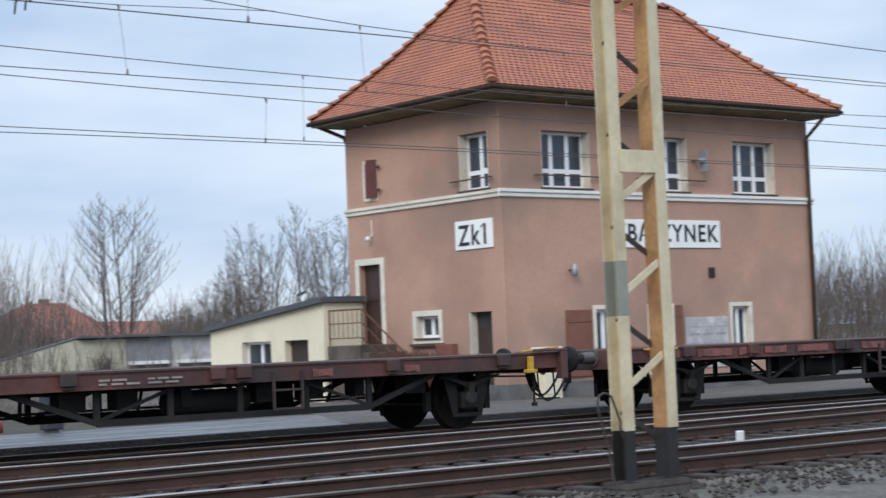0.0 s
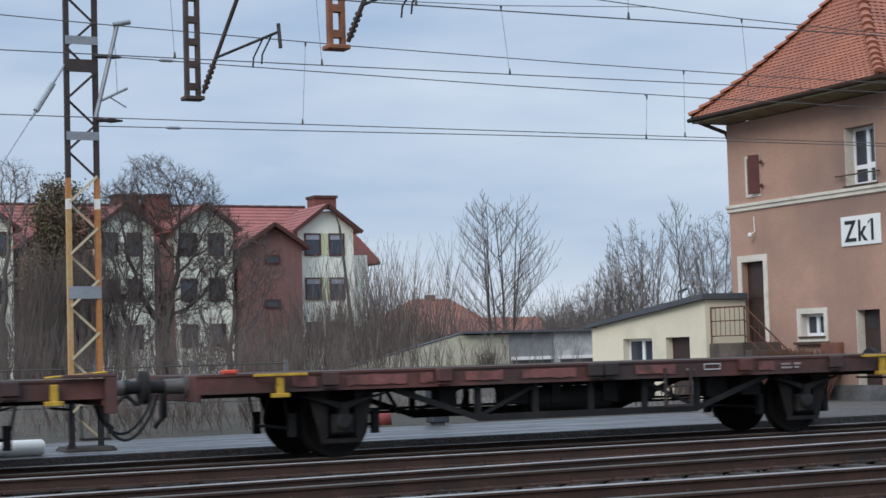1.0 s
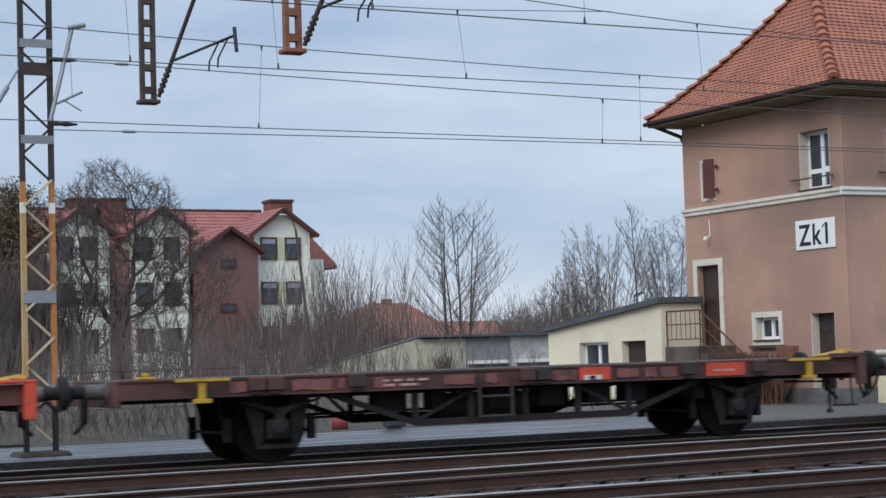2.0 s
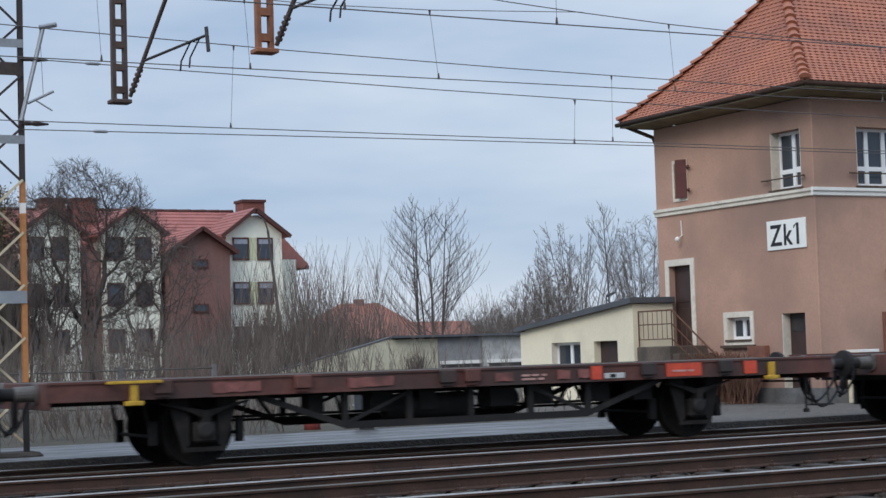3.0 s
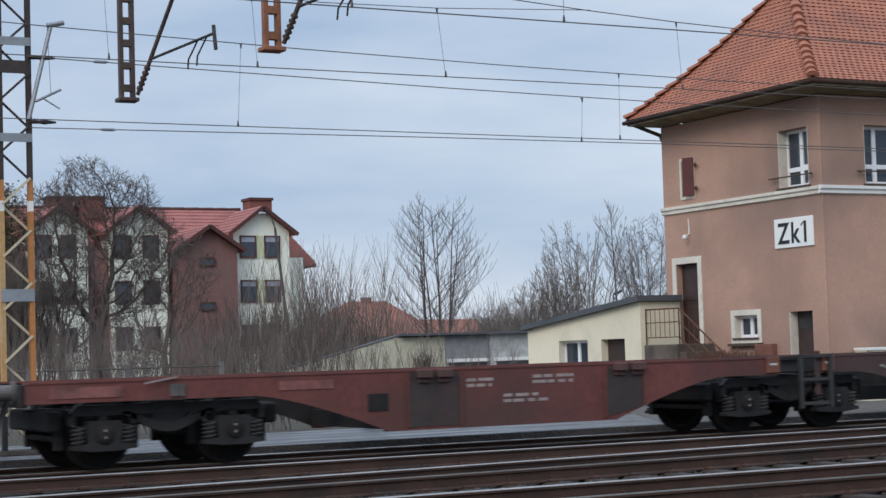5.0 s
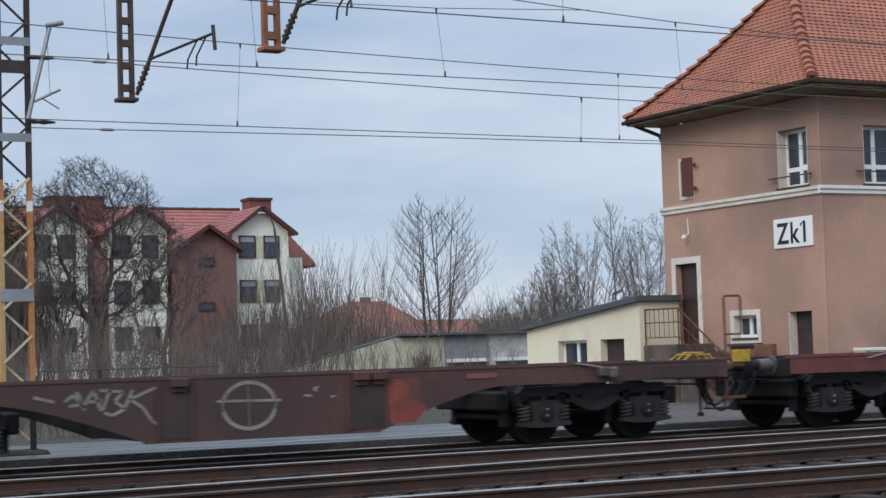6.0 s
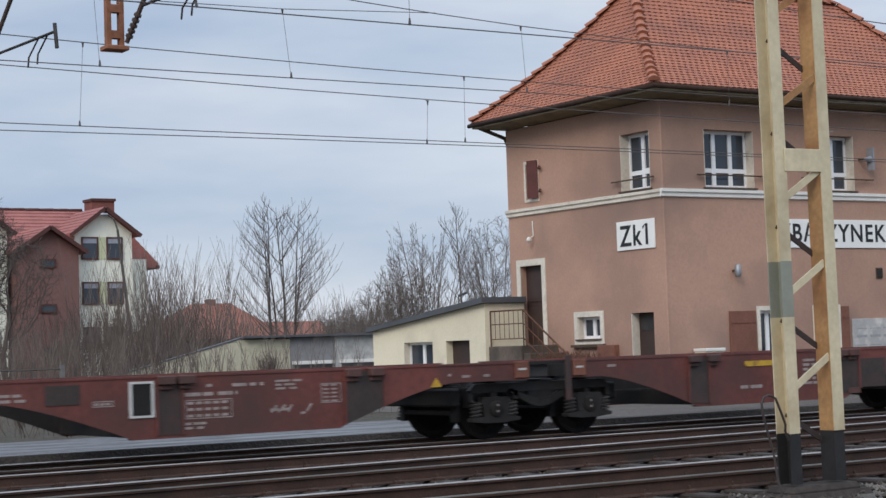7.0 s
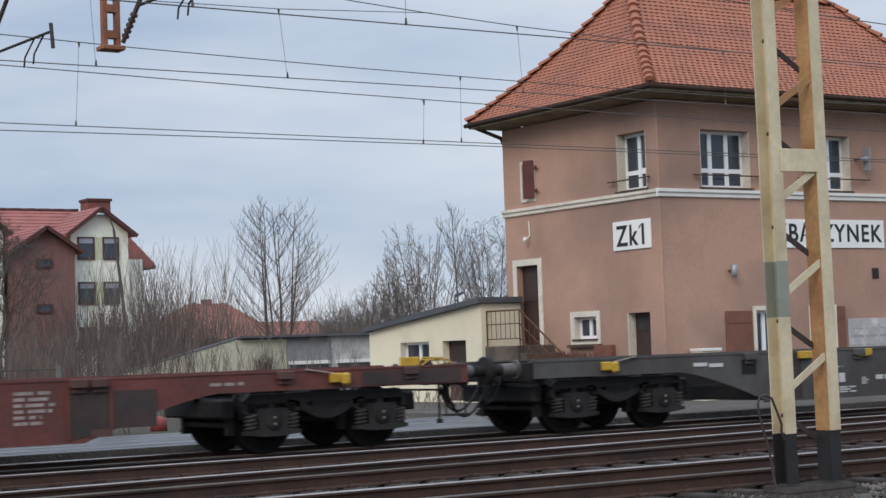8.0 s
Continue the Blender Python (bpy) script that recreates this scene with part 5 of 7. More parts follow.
def build_flat_wagons():
    # s positions along the train of buffer faces and axles
    w, h, top, bot, y = flat_wagon(6.95, 20.65, (9.50, 18.27), 11, "dark oxide-red two-axle flat wagon with faded white stencils", "flat",
                                   (-5.0, -2.77, -0.40, 0.04, 2.75, 5.0), (1,))
    own = set(w.children)
    text_bars(w, y, -2.39, -1.69, 0.99, 1.10, 2, LETTER, 111)
    text_bars(w, y, -1.62, -1.00, 0.99, 1.10, 2, LETTER, 112)
    worn_patches(w, y, ((1.18, 1.55), (2.9, 3.2)), 0.96, 1.10, ROSE, 113)
    move_marks(w, own, 0.09)
    end_stanchion(w, h - 0.02, y, OXIDE3, "dull brown folding end stanchion", 1)
    side_step(w, 0.55, 1.05, y)
    w, h, top, bot, y = flat_wagon(20.65, 34.12, (23.40, 31.21), 12, "oxide-red two-axle flat wagon with an orange end bracket", "flat",
                                   (-4.26, -2.56, -0.11, 0.15, 2.54, 4.24), hoses=False)
    end_stanchion(w, h, y, ORANGERED, "orange folding end stanchion", 3)
    own = set(w.children)
    worn_patches(w, y, ((-4.9, -4.55), (-4.1, -3.2), (-3.0, -2.8), (-2.3, -1.7), (-1.4, -0.5), (0.5, 1.2), (2.7, 3.0)), 0.98, 1.14, ROSE, 121)
    bm = boxes((1.71, 2.01, y - 0.006, y - 0.002, 1.03, 1.045), (1.71, 2.01, y - 0.006, y - 0.002, 1.11, 1.125), (1.71, 1.725, y - 0.006, y - 0.002, 1.045, 1.11), (1.995, 2.01, y - 0.006, y - 0.002, 1.045, 1.11))
    part("number_plate", bm, MARKWHITE, w, "white outlined plate")
    text_bars(w, y, 1.40, 1.64, 1.03, 1.10, 1, LETTER, 123)
    text_bars(w, y, 3.13, 3.54, 1.01, 1.12, 2, LETTER, 122)
    side_step(w, 1.0, 1.45, y)
    move_marks(w, own, 0.09)
    part("signal_cap", boxes((-h + 0.35, -h + 0.55, y + 0.02, y + 0.14, 1.19, 1.25), bev=0.015), ORANGERED, w, "red cap")
    w, h, top, bot, y = flat_wagon(34.12, 47.52, (37.04, 44.72), 13, "oxide-red two-axle flat wagon with bright red panels", "flat",
                                   (-4.18, -3.92, -2.71, 0.0, 0.27, 2.82, 4.15), hoses=False)
    worn_patches(w, y, ((-4.56, -4.32), (-2.98, -2.88), (-3.66, -3.08), (-2.45, -2.28), (-1.36, -0.86), (-0.68, -0.49), (0.42, 0.85), (1.55, 1.92), (2.05, 2.25), (2.32, 2.62)), 0.97, 1.14, ROSE, 131)
    text_bars(w, y, -2.29, -1.55, 0.99, 1.12, 2, PINKPRINT, 132)
    plate(w, 0.89, 1.43, bot + 0.04, top - 0.03, y, ORANGERED, "red_panel", "bright red panel")
    plate(w, 0.97, 1.27, bot + 0.045, bot + 0.115, y - 0.01, MARKWHITE, "white_label")
    plate(w, 1.06, 1.15, bot + 0.055, bot + 0.105, y - 0.022, BLACK, "label_print")
    plate(w, 3.16, 3.89, bot + 0.03, top - 0.03, y, ORANGERED, "red_panel", "bright red panel")
    text_bars(w, y - 0.012, 3.28, 3.72, bot + 0.10, top - 0.1, 1, PINKPRINT, 77)
    side_step(w, -0.80, -0.27, y)
    end_stanchion(w, h, y, OXIDE3, "brown folding end stanchion", 3)
    part("deck_lock", boxes((-5.83, -5.57, y + 0.0, y + 0.10, 1.19, 1.23), (-5.74, -5.66, y + 0.02, y + 0.08, 1.23, 1.28), bev=0.01), YELLOW, w, "yellow deck lock")
    w, h, top, bot, y = flat_wagon(47.52, 61.58, (50.33, 58.44), 14, "oxide-red two-axle flat wagon with red panels and white label", "flat",
                                   (-4.89, -2.89, -0.64, -0.24, 2.81, 4.26), (1,))
    own = set(w.children)
    worn_patches(w, y, ((-3.9, -3.2), (-1.9, -1.2), (0.45, 0.75), (1.50, 1.72), (1.86, 2.06)), 0.97, 1.13, ROSE, 141)
    text_bars(w, y, 0.89, 1.34, 0.99, 1.10, 2, PINKPRINT, 142)
    for a, b in ((2.09, 2.28), (3.45, 4.11), (4.93, 5.18)):
        plate(w, a, b, bot + 0.03, top - 0.03, y, ORANGERED, "red_panel", "bright red panel")
    text_bars(w, y - 0.012, 3.55, 3.98, 1.03, 1.08, 1, PINKPRINT, 143)
    plate(w, 2.32, 2.68, bot + 0.04, bot + 0.12, y, MARKWHITE, "white_label")
    plate(w, 2.42, 2.52, bot + 0.055, bot + 0.105, y - 0.012, BLACK, "label_print")
    move_marks(w, own, -0.29)
    w, h, top, bot, y = flat_wagon(61.58, 75.02, (63.84, 72.47), 15, "wine-red two-axle container wagon with a deep middle sill", "container",
                                   (-4.49, -2.93, -0.35, -0.05, 2.73, 4.07), (), ((-5.40, -4.73), (5.29, 4.47)))
    own = set(w.children)
    plate(w, -3.72, -2.61, 0.86, top - 0.05, y, ORANGERED, "red_panel", "faded red number panel")
    text_bars(w, y - 0.012, -3.66, -3.40, 0.94, top - 0.09, 2, PINKPRINT, 78)
    text_bars(w, y - 0.012, -3.22, -2.72, 0.94, top - 0.09, 2, PINKPRINT, 79)
    text_bars(w, y, -2.22, -1.98, 0.96, 1.06, 2, LETTER, 150)
    text_bars(w, y, -1.80, -1.07, 0.80, 1.06, 3, LETTER, 151)
    text_bars(w, y, -0.30, -0.06, 0.86, 1.06, 4, LETTER, 152)
    plate(w, -0.70, -0.38, bot + 0.06, top - 0.05, y, ORANGERED, "red_panel", "red panel")
    bm = bmesh.new()
    prism(bm, [(-0.62, 0.84), (-0.46, 0.84), (-0.54, 0.97)], "y", y - 0.02, y - 0.013)
    part("warning_triangle", bm, YELLOW, w, "yellow warning triangle")
    plate(w, -1.04, -0.72, bot + 0.06, top - 0.06, y, STEELGREY, "grey_panel")
    plate(w, 1.75, 2.11, 0.83, 0.94, y, MARKWHITE, "white_label")
    plate(w, 1.84, 1.95, 0.86, 0.92, y - 0.011, BLACK, "label_print")
    plate(w, 1.40, 1.64, 0.78, 1.02, y, ROSE, "worn_paint_patch", "faded rose paint")
    plate(w, 1.46, 1.58, 0.85, 0.97, y - 0.011, ORANGERED, "red_panel", "small red panel")
    plate(w, 3.83, 4.36, 0.95, top - 0.05, y, ORANGERED, "red_panel", "red panel")
    plate(w, 6.02, 6.14, 0.97, 1.10, y, ORANGERED, "red_panel", "small red panel")
    plate(w, 5.0, 5.4, 1.0, 1.12, y, ROSE, "red_panel", "faded red panel")
    move_marks(w, own, -0.51)


def bogie(w, x):
    """Freight bogie of 1.8 m wheelbase: cast side frames with a sagging lower chord, axle boxes between coil springs."""
    for s in (-1, 1):
        y = s * 1.0
        ya, yb = min(y * 0.95, y * 1.06), max(y * 0.95, y * 1.06)
        bm = bmesh.new()
        prism(bm, [(x - 1.34, 0.76), (x - 1.24, 0.86), (x + 1.24, 0.86), (x + 1.34, 0.76), (x + 1.30, 0.72), (x - 1.30, 0.72)], "y", ya, yb)
        n = 12
        low = [(x - 0.66 + 1.32 * i / n, 0.74 - 0.27 * math.sin(math.pi * i / n) ** 1.3) for i in range(n + 1)]
        high = [(x - 0.58 + 1.16 * i / n, 0.765 - 0.165 * math.sin(math.pi * i / n) ** 1.3) for i in range(n, -1, -1)]
        prism(bm, low + high, "y", ya, yb)
        for a in (-0.9, 0.9):
            for u, v, z0 in ((-0.46, -0.38, 0.60), (-0.05, 0.05, 0.60), (0.38, 0.46, 0.60)):
                box(bm, x + a + u, x + a + v, ya, yb, z0, 0.73)
        part("side_frame", bm, CASTING, w)
        for a in (-0.9, 0.9):
            c = x + a
            bm = bmesh.new()
            prism(bm, [(c - 0.22, 0.65), (c + 0.22, 0.65), (c + 0.25, 0.58), (c + 0.22, 0.36), (c + 0.44, 0.335), (c + 0.44, 0.285), (c + 0.16, 0.255), (c - 0.16, 0.255), (c - 0.44, 0.285), (c - 0.44, 0.335), (c - 0.22, 0.36), (c - 0.25, 0.58)], "y", min(y * 0.96, y * 1.12), max(y * 0.96, y * 1.12))
            b = part("axle_box", bm, CASTING, w)
            bm = bmesh.new()
            lathe(bm, [(y * 1.12, 0.13), (y * 1.145, 0.12), (y * 1.16, 0.07)] if s > 0 else [(y * 1.16, 0.07), (y * 1.145, 0.12), (y * 1.12, 0.13)], "y", 14, (c, 0, 0.47))
            part("axle_cap", bm, UNDERGEAR, b)
            for z in (0.42, 0.51):
                part("paint_mark", boxes((c - 0.014, c + 0.014, min(y * 1.16, y * 1.165), max(y * 1.16, y * 1.165), z, z + 0.03)), LETTER, b)
            for d in (-0.335, 0.335):
                bm = bmesh.new()
                path_tube(bm, [(c + d + 0.085 * math.cos(q * 0.9), y * 1.05 + 0.085 * math.sin(q * 0.9), 0.345 + 0.25 * q / 32) for q in range(33)], 0.017, 5)
                part("coil_spring", bm, COIL, w)
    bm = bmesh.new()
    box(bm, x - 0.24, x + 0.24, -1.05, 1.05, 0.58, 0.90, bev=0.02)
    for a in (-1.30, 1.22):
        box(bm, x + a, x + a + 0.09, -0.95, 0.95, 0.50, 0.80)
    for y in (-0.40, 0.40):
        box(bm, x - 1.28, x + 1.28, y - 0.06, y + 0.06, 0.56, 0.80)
    part("bolster", bm, GRIMESHADE, w)
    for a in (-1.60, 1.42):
        part("brake_beam", boxes((x + a, x + a + 0.18, -0.92, 1.12, 0.52, 0.80), bev=0.03), GRIMESHADE, w)
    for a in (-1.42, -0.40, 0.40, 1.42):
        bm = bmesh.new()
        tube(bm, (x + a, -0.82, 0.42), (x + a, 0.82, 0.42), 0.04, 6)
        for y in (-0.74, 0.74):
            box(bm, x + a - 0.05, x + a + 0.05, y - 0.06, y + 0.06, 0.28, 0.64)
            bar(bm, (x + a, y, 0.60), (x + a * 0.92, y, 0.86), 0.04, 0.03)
        part("brake_gear", bm, GRIMESHADE, w)
    for a in (-0.9, 0.9):
        ws = new("wheelset", WHEEL_BOGIE)
        ws.parent = w
        ws.location = (x + a, 0, 0.46)
        spinning.append((ws, 0.46, (x + a, 0, 0.46)))


def girder_half(w, xa, xb, x0, x1, material, lugs, panels):
    """One body half: side girders with a deep belly between xa and xb; shallow ends reach x0 and x1."""
    top, hw = 1.155, 1.30
    def outline():
        pts = [(x0, top), (x1, top), (x1, 0.90)]
        n = 8
        ra, rb = xb + 1.95, xb
        for i in range(n + 1):
            f = i / n
            pts.append((ra + (rb - ra) * f, 0.90 - 0.565 * f ** 1.35))
        la, lb = xa, xa - 1.95
        for i in range(n + 1):
            f = 1 - i / n
            pts.append((lb + (la - lb) * f, 0.90 - 0.565 * f ** 1.35))
        pts.append((x0, 0.90))
        return pts
    for s in (-1, 1):
        y = s * hw
        bm = bmesh.new()
        prism(bm, outline(), "y", min(y, y - s * 0.022), max(y, y - s * 0.022))
        # far girder near-black: the shade on its grimy inner face is painted in
        part("side_girder", bm, material if s < 0 else GRIMESHADE, w)
        part("top_flange", boxes((x0, x1, min(y + s * 0.012, y - s * 0.14), max(y + s * 0.012, y - s * 0.14), top - 0.002, top + 0.028)), material, w)
        bm = bmesh.new()
        box(bm, xa, xb, min(y + s * 0.012, y - s * 0.14), max(y + s * 0.012, y - s * 0.14), 0.325, 0.345)
        part("bottom_flange", bm, material, w)
        for pa, pb in panels:
            cut_a, cut_b = 0.37 + 0.16 * max(0.0, xa - pa), 0.37 + 0.32 * max(0.0, pb - xb)
            bm = bmesh.new()
            prism(bm, [(pa, cut_a), (pb, cut_b), (pb, top - 0.02), (pa, top - 0.02)], "y", min(y, y + s * 0.010), max(y, y + s * 0.010))
            part("stiffened_panel", bm, GRIMEBROWN, w)
            for x, zc in ((pa, cut_a), (pb, cut_b)):
                part("stiffener", boxes((x - 0.02, x + 0.02, min(y, y + s * 0.028), max(y, y + s * 0.028), zc, top - 0.01)), material, w)
        for x in lugs:
            bm = boxes((x - 0.115, x + 0.115, min(y, y + s * 0.11), max(y, y + s * 0.11), top - 0.10, top + 0.018), (x - 0.09, x + 0.09, min(y, y + s * 0.05), max(y, y + s * 0.05), top - 0.17, top - 0.10), bev=0.010)
            part("container_lug", bm, GREYGIRDER if material is GREYGIRDER else OXIDE3, w)
    # cross beams and sill carry the same painted-in underside shade
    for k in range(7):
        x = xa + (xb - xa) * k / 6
        part("cross_beam", boxes((x - 0.05, x + 0.05, -hw + 0.025, hw - 0.025, 0.36, 0.60)), GRIMESHADE, w)
    part("centre_sill", boxes((x0, x1, -0.22, 0.22, 0.87, top - 0.02)), GRIMESHADE, w)
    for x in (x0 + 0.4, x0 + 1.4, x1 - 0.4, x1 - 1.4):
        part("cross_beam", boxes((x - 0.08, x + 0.08, -hw + 0.025, hw - 0.025, 0.92, top - 0.02)), GRIMESHADE, w)


def articulated_wagon(s0, s1, b1, b2, b3, belly1, belly2, mat1, mat2, label, seed, end_plate, lugs, panels):
    w = thing("container_wagon", label, "railway wagon", group="wagons of the train")
    mid = (s0 + s1) / 2
    rolling.append((w, mid))
    h0, h1 = s0 + 0.62 - mid, s1 - 0.62 - mid
    B2 = b2 - mid
    girder_half(w, belly1[0] - mid, belly1[1] - mid, h0, B2 - 0.40, mat1, [a - mid for a in lugs[0]], [(a - mid, b - mid) for a, b in panels[0]])
    girder_half(w, belly2[0] - mid, belly2[1] - mid, B2 + 0.42, h1, mat2, [a - mid for a in lugs[1]], [(a - mid, b - mid) for a, b in panels[1]])
    for b in (b1, b2, b3):
        bogie(w, b - mid)
    y, top = -1.30, 1.155
    for x, s in ((h0, -1), (h1, 1)):
        part("headstock", boxes((x - 0.04, x + 0.04, -1.26, 1.26, 0.86, top - 0.002), bev=0.01), GRIMESHADE, w)
        buffers_and_coupler(w, x + s * 0.04, s)
        xb = x - s * (2.25 if s > 0 else 1.45)
        if s > 0 or seed > 22:
            bm = bmesh.new()
            box(bm, xb - 0.16, xb + 0.02, y - 0.10, y - 0.02, 0.98, 1.12, bev=0.015)
            box(bm, xb + 0.02, xb + 0.16, y - 0.12, y - 0.04, 0.94, 1.12, bev=0.03)
            part("brake_handle", bm, BUFFERGREY if seed == 21 else YELLOW, w, "painted brake handle")
        bm = bmesh.new()
        bar(bm, (xb - s * 0.1, y - 0.06, 1.12), (xb - s * 0.55, y - 0.04, 1.19), 0.02, 0.02)
        part("release_lever", bm, LETTER, w)
        if s > 0:
            for dy, dz in ((0.05, 0.0), (0.22, 0.03), (0.40, 0.0)):
                bm = bmesh.new()
                path_tube(bm, [(x - 0.22, y + dy, 1.17), (x - 0.30, y + dy, 1.25 + dz), (x - 0.65, y + dy, 1.26 + dz), (x - 0.80, y + dy, 1.17)], 0.014, 6)
                part("folded_rod", bm, YELLOW, w, "yellow folded rod on the deck")
    a = end_plate - mid
    part("end_plate", boxes((a - 0.17, a + 0.17, y + 0.02, y + 0.05, 1.12, 1.31), bev=0.01), YELLOW, w, "yellow plate on the end platform")
    # articulation posts and pivot
    part("corner_post", boxes((B2 + 0.30, B2 + 0.41, y - 0.03, y + 0.01, 0.55, top + 0.10), bev=0.008), OXIDE, w)
    for xa, xb in ((B2 - 0.67, B2 - 0.41), (B2 + 0.44, B2 + 0.69)):
        p = part("joint_plate", boxes((xa, xb, y - 0.035, y - 0.012, 0.93, top + 0.03), bev=0.006), ARTRUST, w, "rusty orange plate at the joint")
        part("stencil", boxes((xa + 0.06, xb - 0.06, y - 0.040, y - 0.035, 1.05, 1.08)), MARKWHITE, p)
    part("joint_box", boxes((B2 - 0.36, B2 + 0.05, y + 0.10, y + 0.30, 0.93, top), bev=0.01), STEELGREY, w)
    part("joint_sill", boxes((B2 - 0.42, B2 + 0.43, y + 0.02, y + 0.12, top - 0.03, top + 0.025)), GRIMESHADE, w)
    bm = bmesh.new()
    lathe(bm, [(0.80, 0.25), (1.02, 0.25), (1.05, 0.18)], "z", 16, (B2, 0, 0))
    part("pivot", bm, GRIMESHADE, w)
    return w, mid, y, top


def build_container_wagons():
    w, mid, y, top = articulated_wagon(75.02, 101.20, 77.62, 88.03, 98.28, (80.73, 84.56), (91.18, 94.57), OXIDE2, OXIDE3,
                                       "wine-red articulated container wagon with chalky graffiti", 21, 100.88,
                                       ((81.30, 81.62, 84.60, 84.92), (91.62, 94.28, 94.55)), (((81.05, 81.90), (84.35, 85.05)), ((91.35, 91.80), (94.08, 94.66))))
    # graffiti: a ring with a cross and looping scrawls
    c = 92.62 - mid
    bm = bmesh.new()
    n = 28
    ring = [(c + 0.38 * math.cos(math.tau * i / n), y - 0.004, 0.775 + 0.31 * math.sin(math.tau * i / n)) for i in range(n + 1)]
    for p, q in zip(ring, ring[1:]):
        bar(bm, p, q, 0.006, 0.05)
    bar(bm, (c - 0.46, y - 0.004, 0.845), (c + 0.47, y - 0.004, 0.83), 0.006, 0.035)
    bar(bm, (c, y - 0.004, 0.50), (c - 0.02, y - 0.004, 1.06), 0.006, 0.035)
    part("graffiti", bm, GRAFFITI, w, "pale sprayed ring and cross")
    bm = bmesh.new()
    strokes = (((-2.92, 0.99), (-2.66, 0.92)),
               ((-2.52, 0.92), (-2.40, 1.00), (-2.30, 0.88), (-2.46, 0.86)), ((-2.36, 1.04), (-2.26, 0.80)),
               ((-2.30, 0.82), (-2.14, 1.05), (-2.04, 0.78)), ((-2.24, 0.90), (-2.04, 0.92)),
               ((-2.02, 0.80), (-1.92, 1.06)), ((-2.06, 1.05), (-1.74, 1.02), (-1.86, 0.90), (-1.72, 0.80), (-1.90, 0.72), (-2.00, 0.76)),
               ((-1.62, 1.04), (-1.72, 0.82)), ((-1.30, 1.06), (-1.66, 0.92), (-1.48, 0.80), (-1.36, 0.62), (-1.24, 0.56), (-1.14, 0.66), (-1.10, 0.84), (-1.14, 0.96)))
    for st in strokes:
        for p, q in zip(st, st[1:]):
            bar(bm, (c + p[0], y - 0.004, p[1]), (c + q[0], y - 0.004, q[1]), 0.006, 0.04)
    part("graffiti", bm, GRAFFITI, w, "pale sprayed scrawl")
    bm = bmesh.new()
    for p, q in (((93.42, 0.88), (93.54, 0.87)), ((93.56, 0.96), (93.64, 0.99)), ((93.58, 0.94), (93.62, 0.95)), ((93.82, 0.84), (93.90, 0.86))):
        bar(bm, (p[0] - mid, y - 0.004, p[1]), (q[0] - mid, y - 0.004, q[1]), 0.006, 0.03)
    part("graffiti", bm, GRAFFITI, w, "small pale scribbles")
    bm = bmesh.new()
    prism(bm, [(94.70 - mid, 0.42), (95.12 - mid, 0.44), (95.30 - mid, 0.62), (95.16 - mid, 0.80), (95.22 - mid, 1.05), (94.70 - mid, 1.05)], "y", y - 0.006, y - 0.002)
    part("primer_patch", bm, PRIMER, w, "flaking red primer patch")
    plate(w, 95.95 - mid, 96.45 - mid, 1.02, 1.09, y, ROSE, "red_panel", "faded red panel")
    plate(w, 98.15 - mid, 98.5 - mid, 1.0, 1.09, y, ROSE, "red_panel", "faded red panel")
    # ladder at the articulation
    x = 88.3 - mid
    for dx in (-0.30, 0.30):
        part("ladder_stile", boxes((x + dx - 0.03, x + dx + 0.03, y - 0.10, y - 0.04, 0.35, 1.2)), STEELGREY, w)
    for z in (0.40, 0.78, 1.15):
        part("ladder_rung", boxes((x - 0.27, x + 0.27, y - 0.09, y - 0.05, z, z + 0.05)), STEELGREY, w)
    plate(w, 80.43 - mid, 80.74 - mid, 0.62, 0.86, y, GRIMESHADE, "document_holder")
    plate(w, 75.95 - mid, 76.9 - mid, 0.96, 1.10, y, ROSE, "red_panel", "faded red panel")
    plate(w, 79.1 - mid, 79.9 - mid, 0.96, 1.08, y, ROSE, "red_panel", "faded red panel")
    plate(w, 77.55 - mid, 77.75 - mid, 0.94, 1.10, y - 0.02, BUFFERGREY, "grey_bracket")
    for k, (a, b, z) in enumerate(((82.0, 82.5, 0.90), (82.6, 83.4, 0.66), (83.1, 83.9, 0.92))):
        text_bars(w, y, a - mid, b - mid, z, z + 0.16, 2, LETTER, 310 + k)
    plate(w, 99.2 - mid, 100.4 - mid, 0.92, 1.10, y, GRIMEBROWN, "grey_panel", "greasy dark panel")
    # tall shunter's handrail at the trailing end
    bm = bmesh.new()
    x = 100.60 - mid
    path_tube(bm, [(x, y + 0.06, 0.55), (x, y + 0.06, 2.13), (x + 0.02, y + 0.06, 2.16), (x + 0.30, y + 0.06, 2.16), (x + 0.32, y + 0.06, 2.13), (x + 0.32, y + 0.06, 1.56)], 0.018, 8)
    tube(bm, (x, y + 0.06, 1.56), (x + 0.32, y + 0.06, 1.56), 0.016, 6)
    for z in (0.58, 1.08):
        box(bm, x - 0.10, x + 0.34, y + 0.03, y + 0.09, z - 0.02, z + 0.02)
    part("handrail", bm, RUST, w, "tall rusty handrail loop")
    w, mid, y, top = articulated_wagon(101.20, 127.20, 103.70, 114.10, 124.27, (107.13, 110.35), (117.09, 120.49), OXIDE2, OXIDE2,
                                       "wine-red articulated container wagon with white data panels", 22, 125.58,
                                       ((107.63, 107.92, 110.55, 110.94), (117.02, 117.44, 120.38, 120.66, 123.45, 125.55)), (((107.50, 107.88), (110.43, 111.10)), ((116.92, 117.36), (120.24, 120.84))))
    plate(w, 105.93 - mid, 106.40 - mid, 0.84, 1.10, y, GRIMEBROWN, "grey_panel", "greasy dark panel")
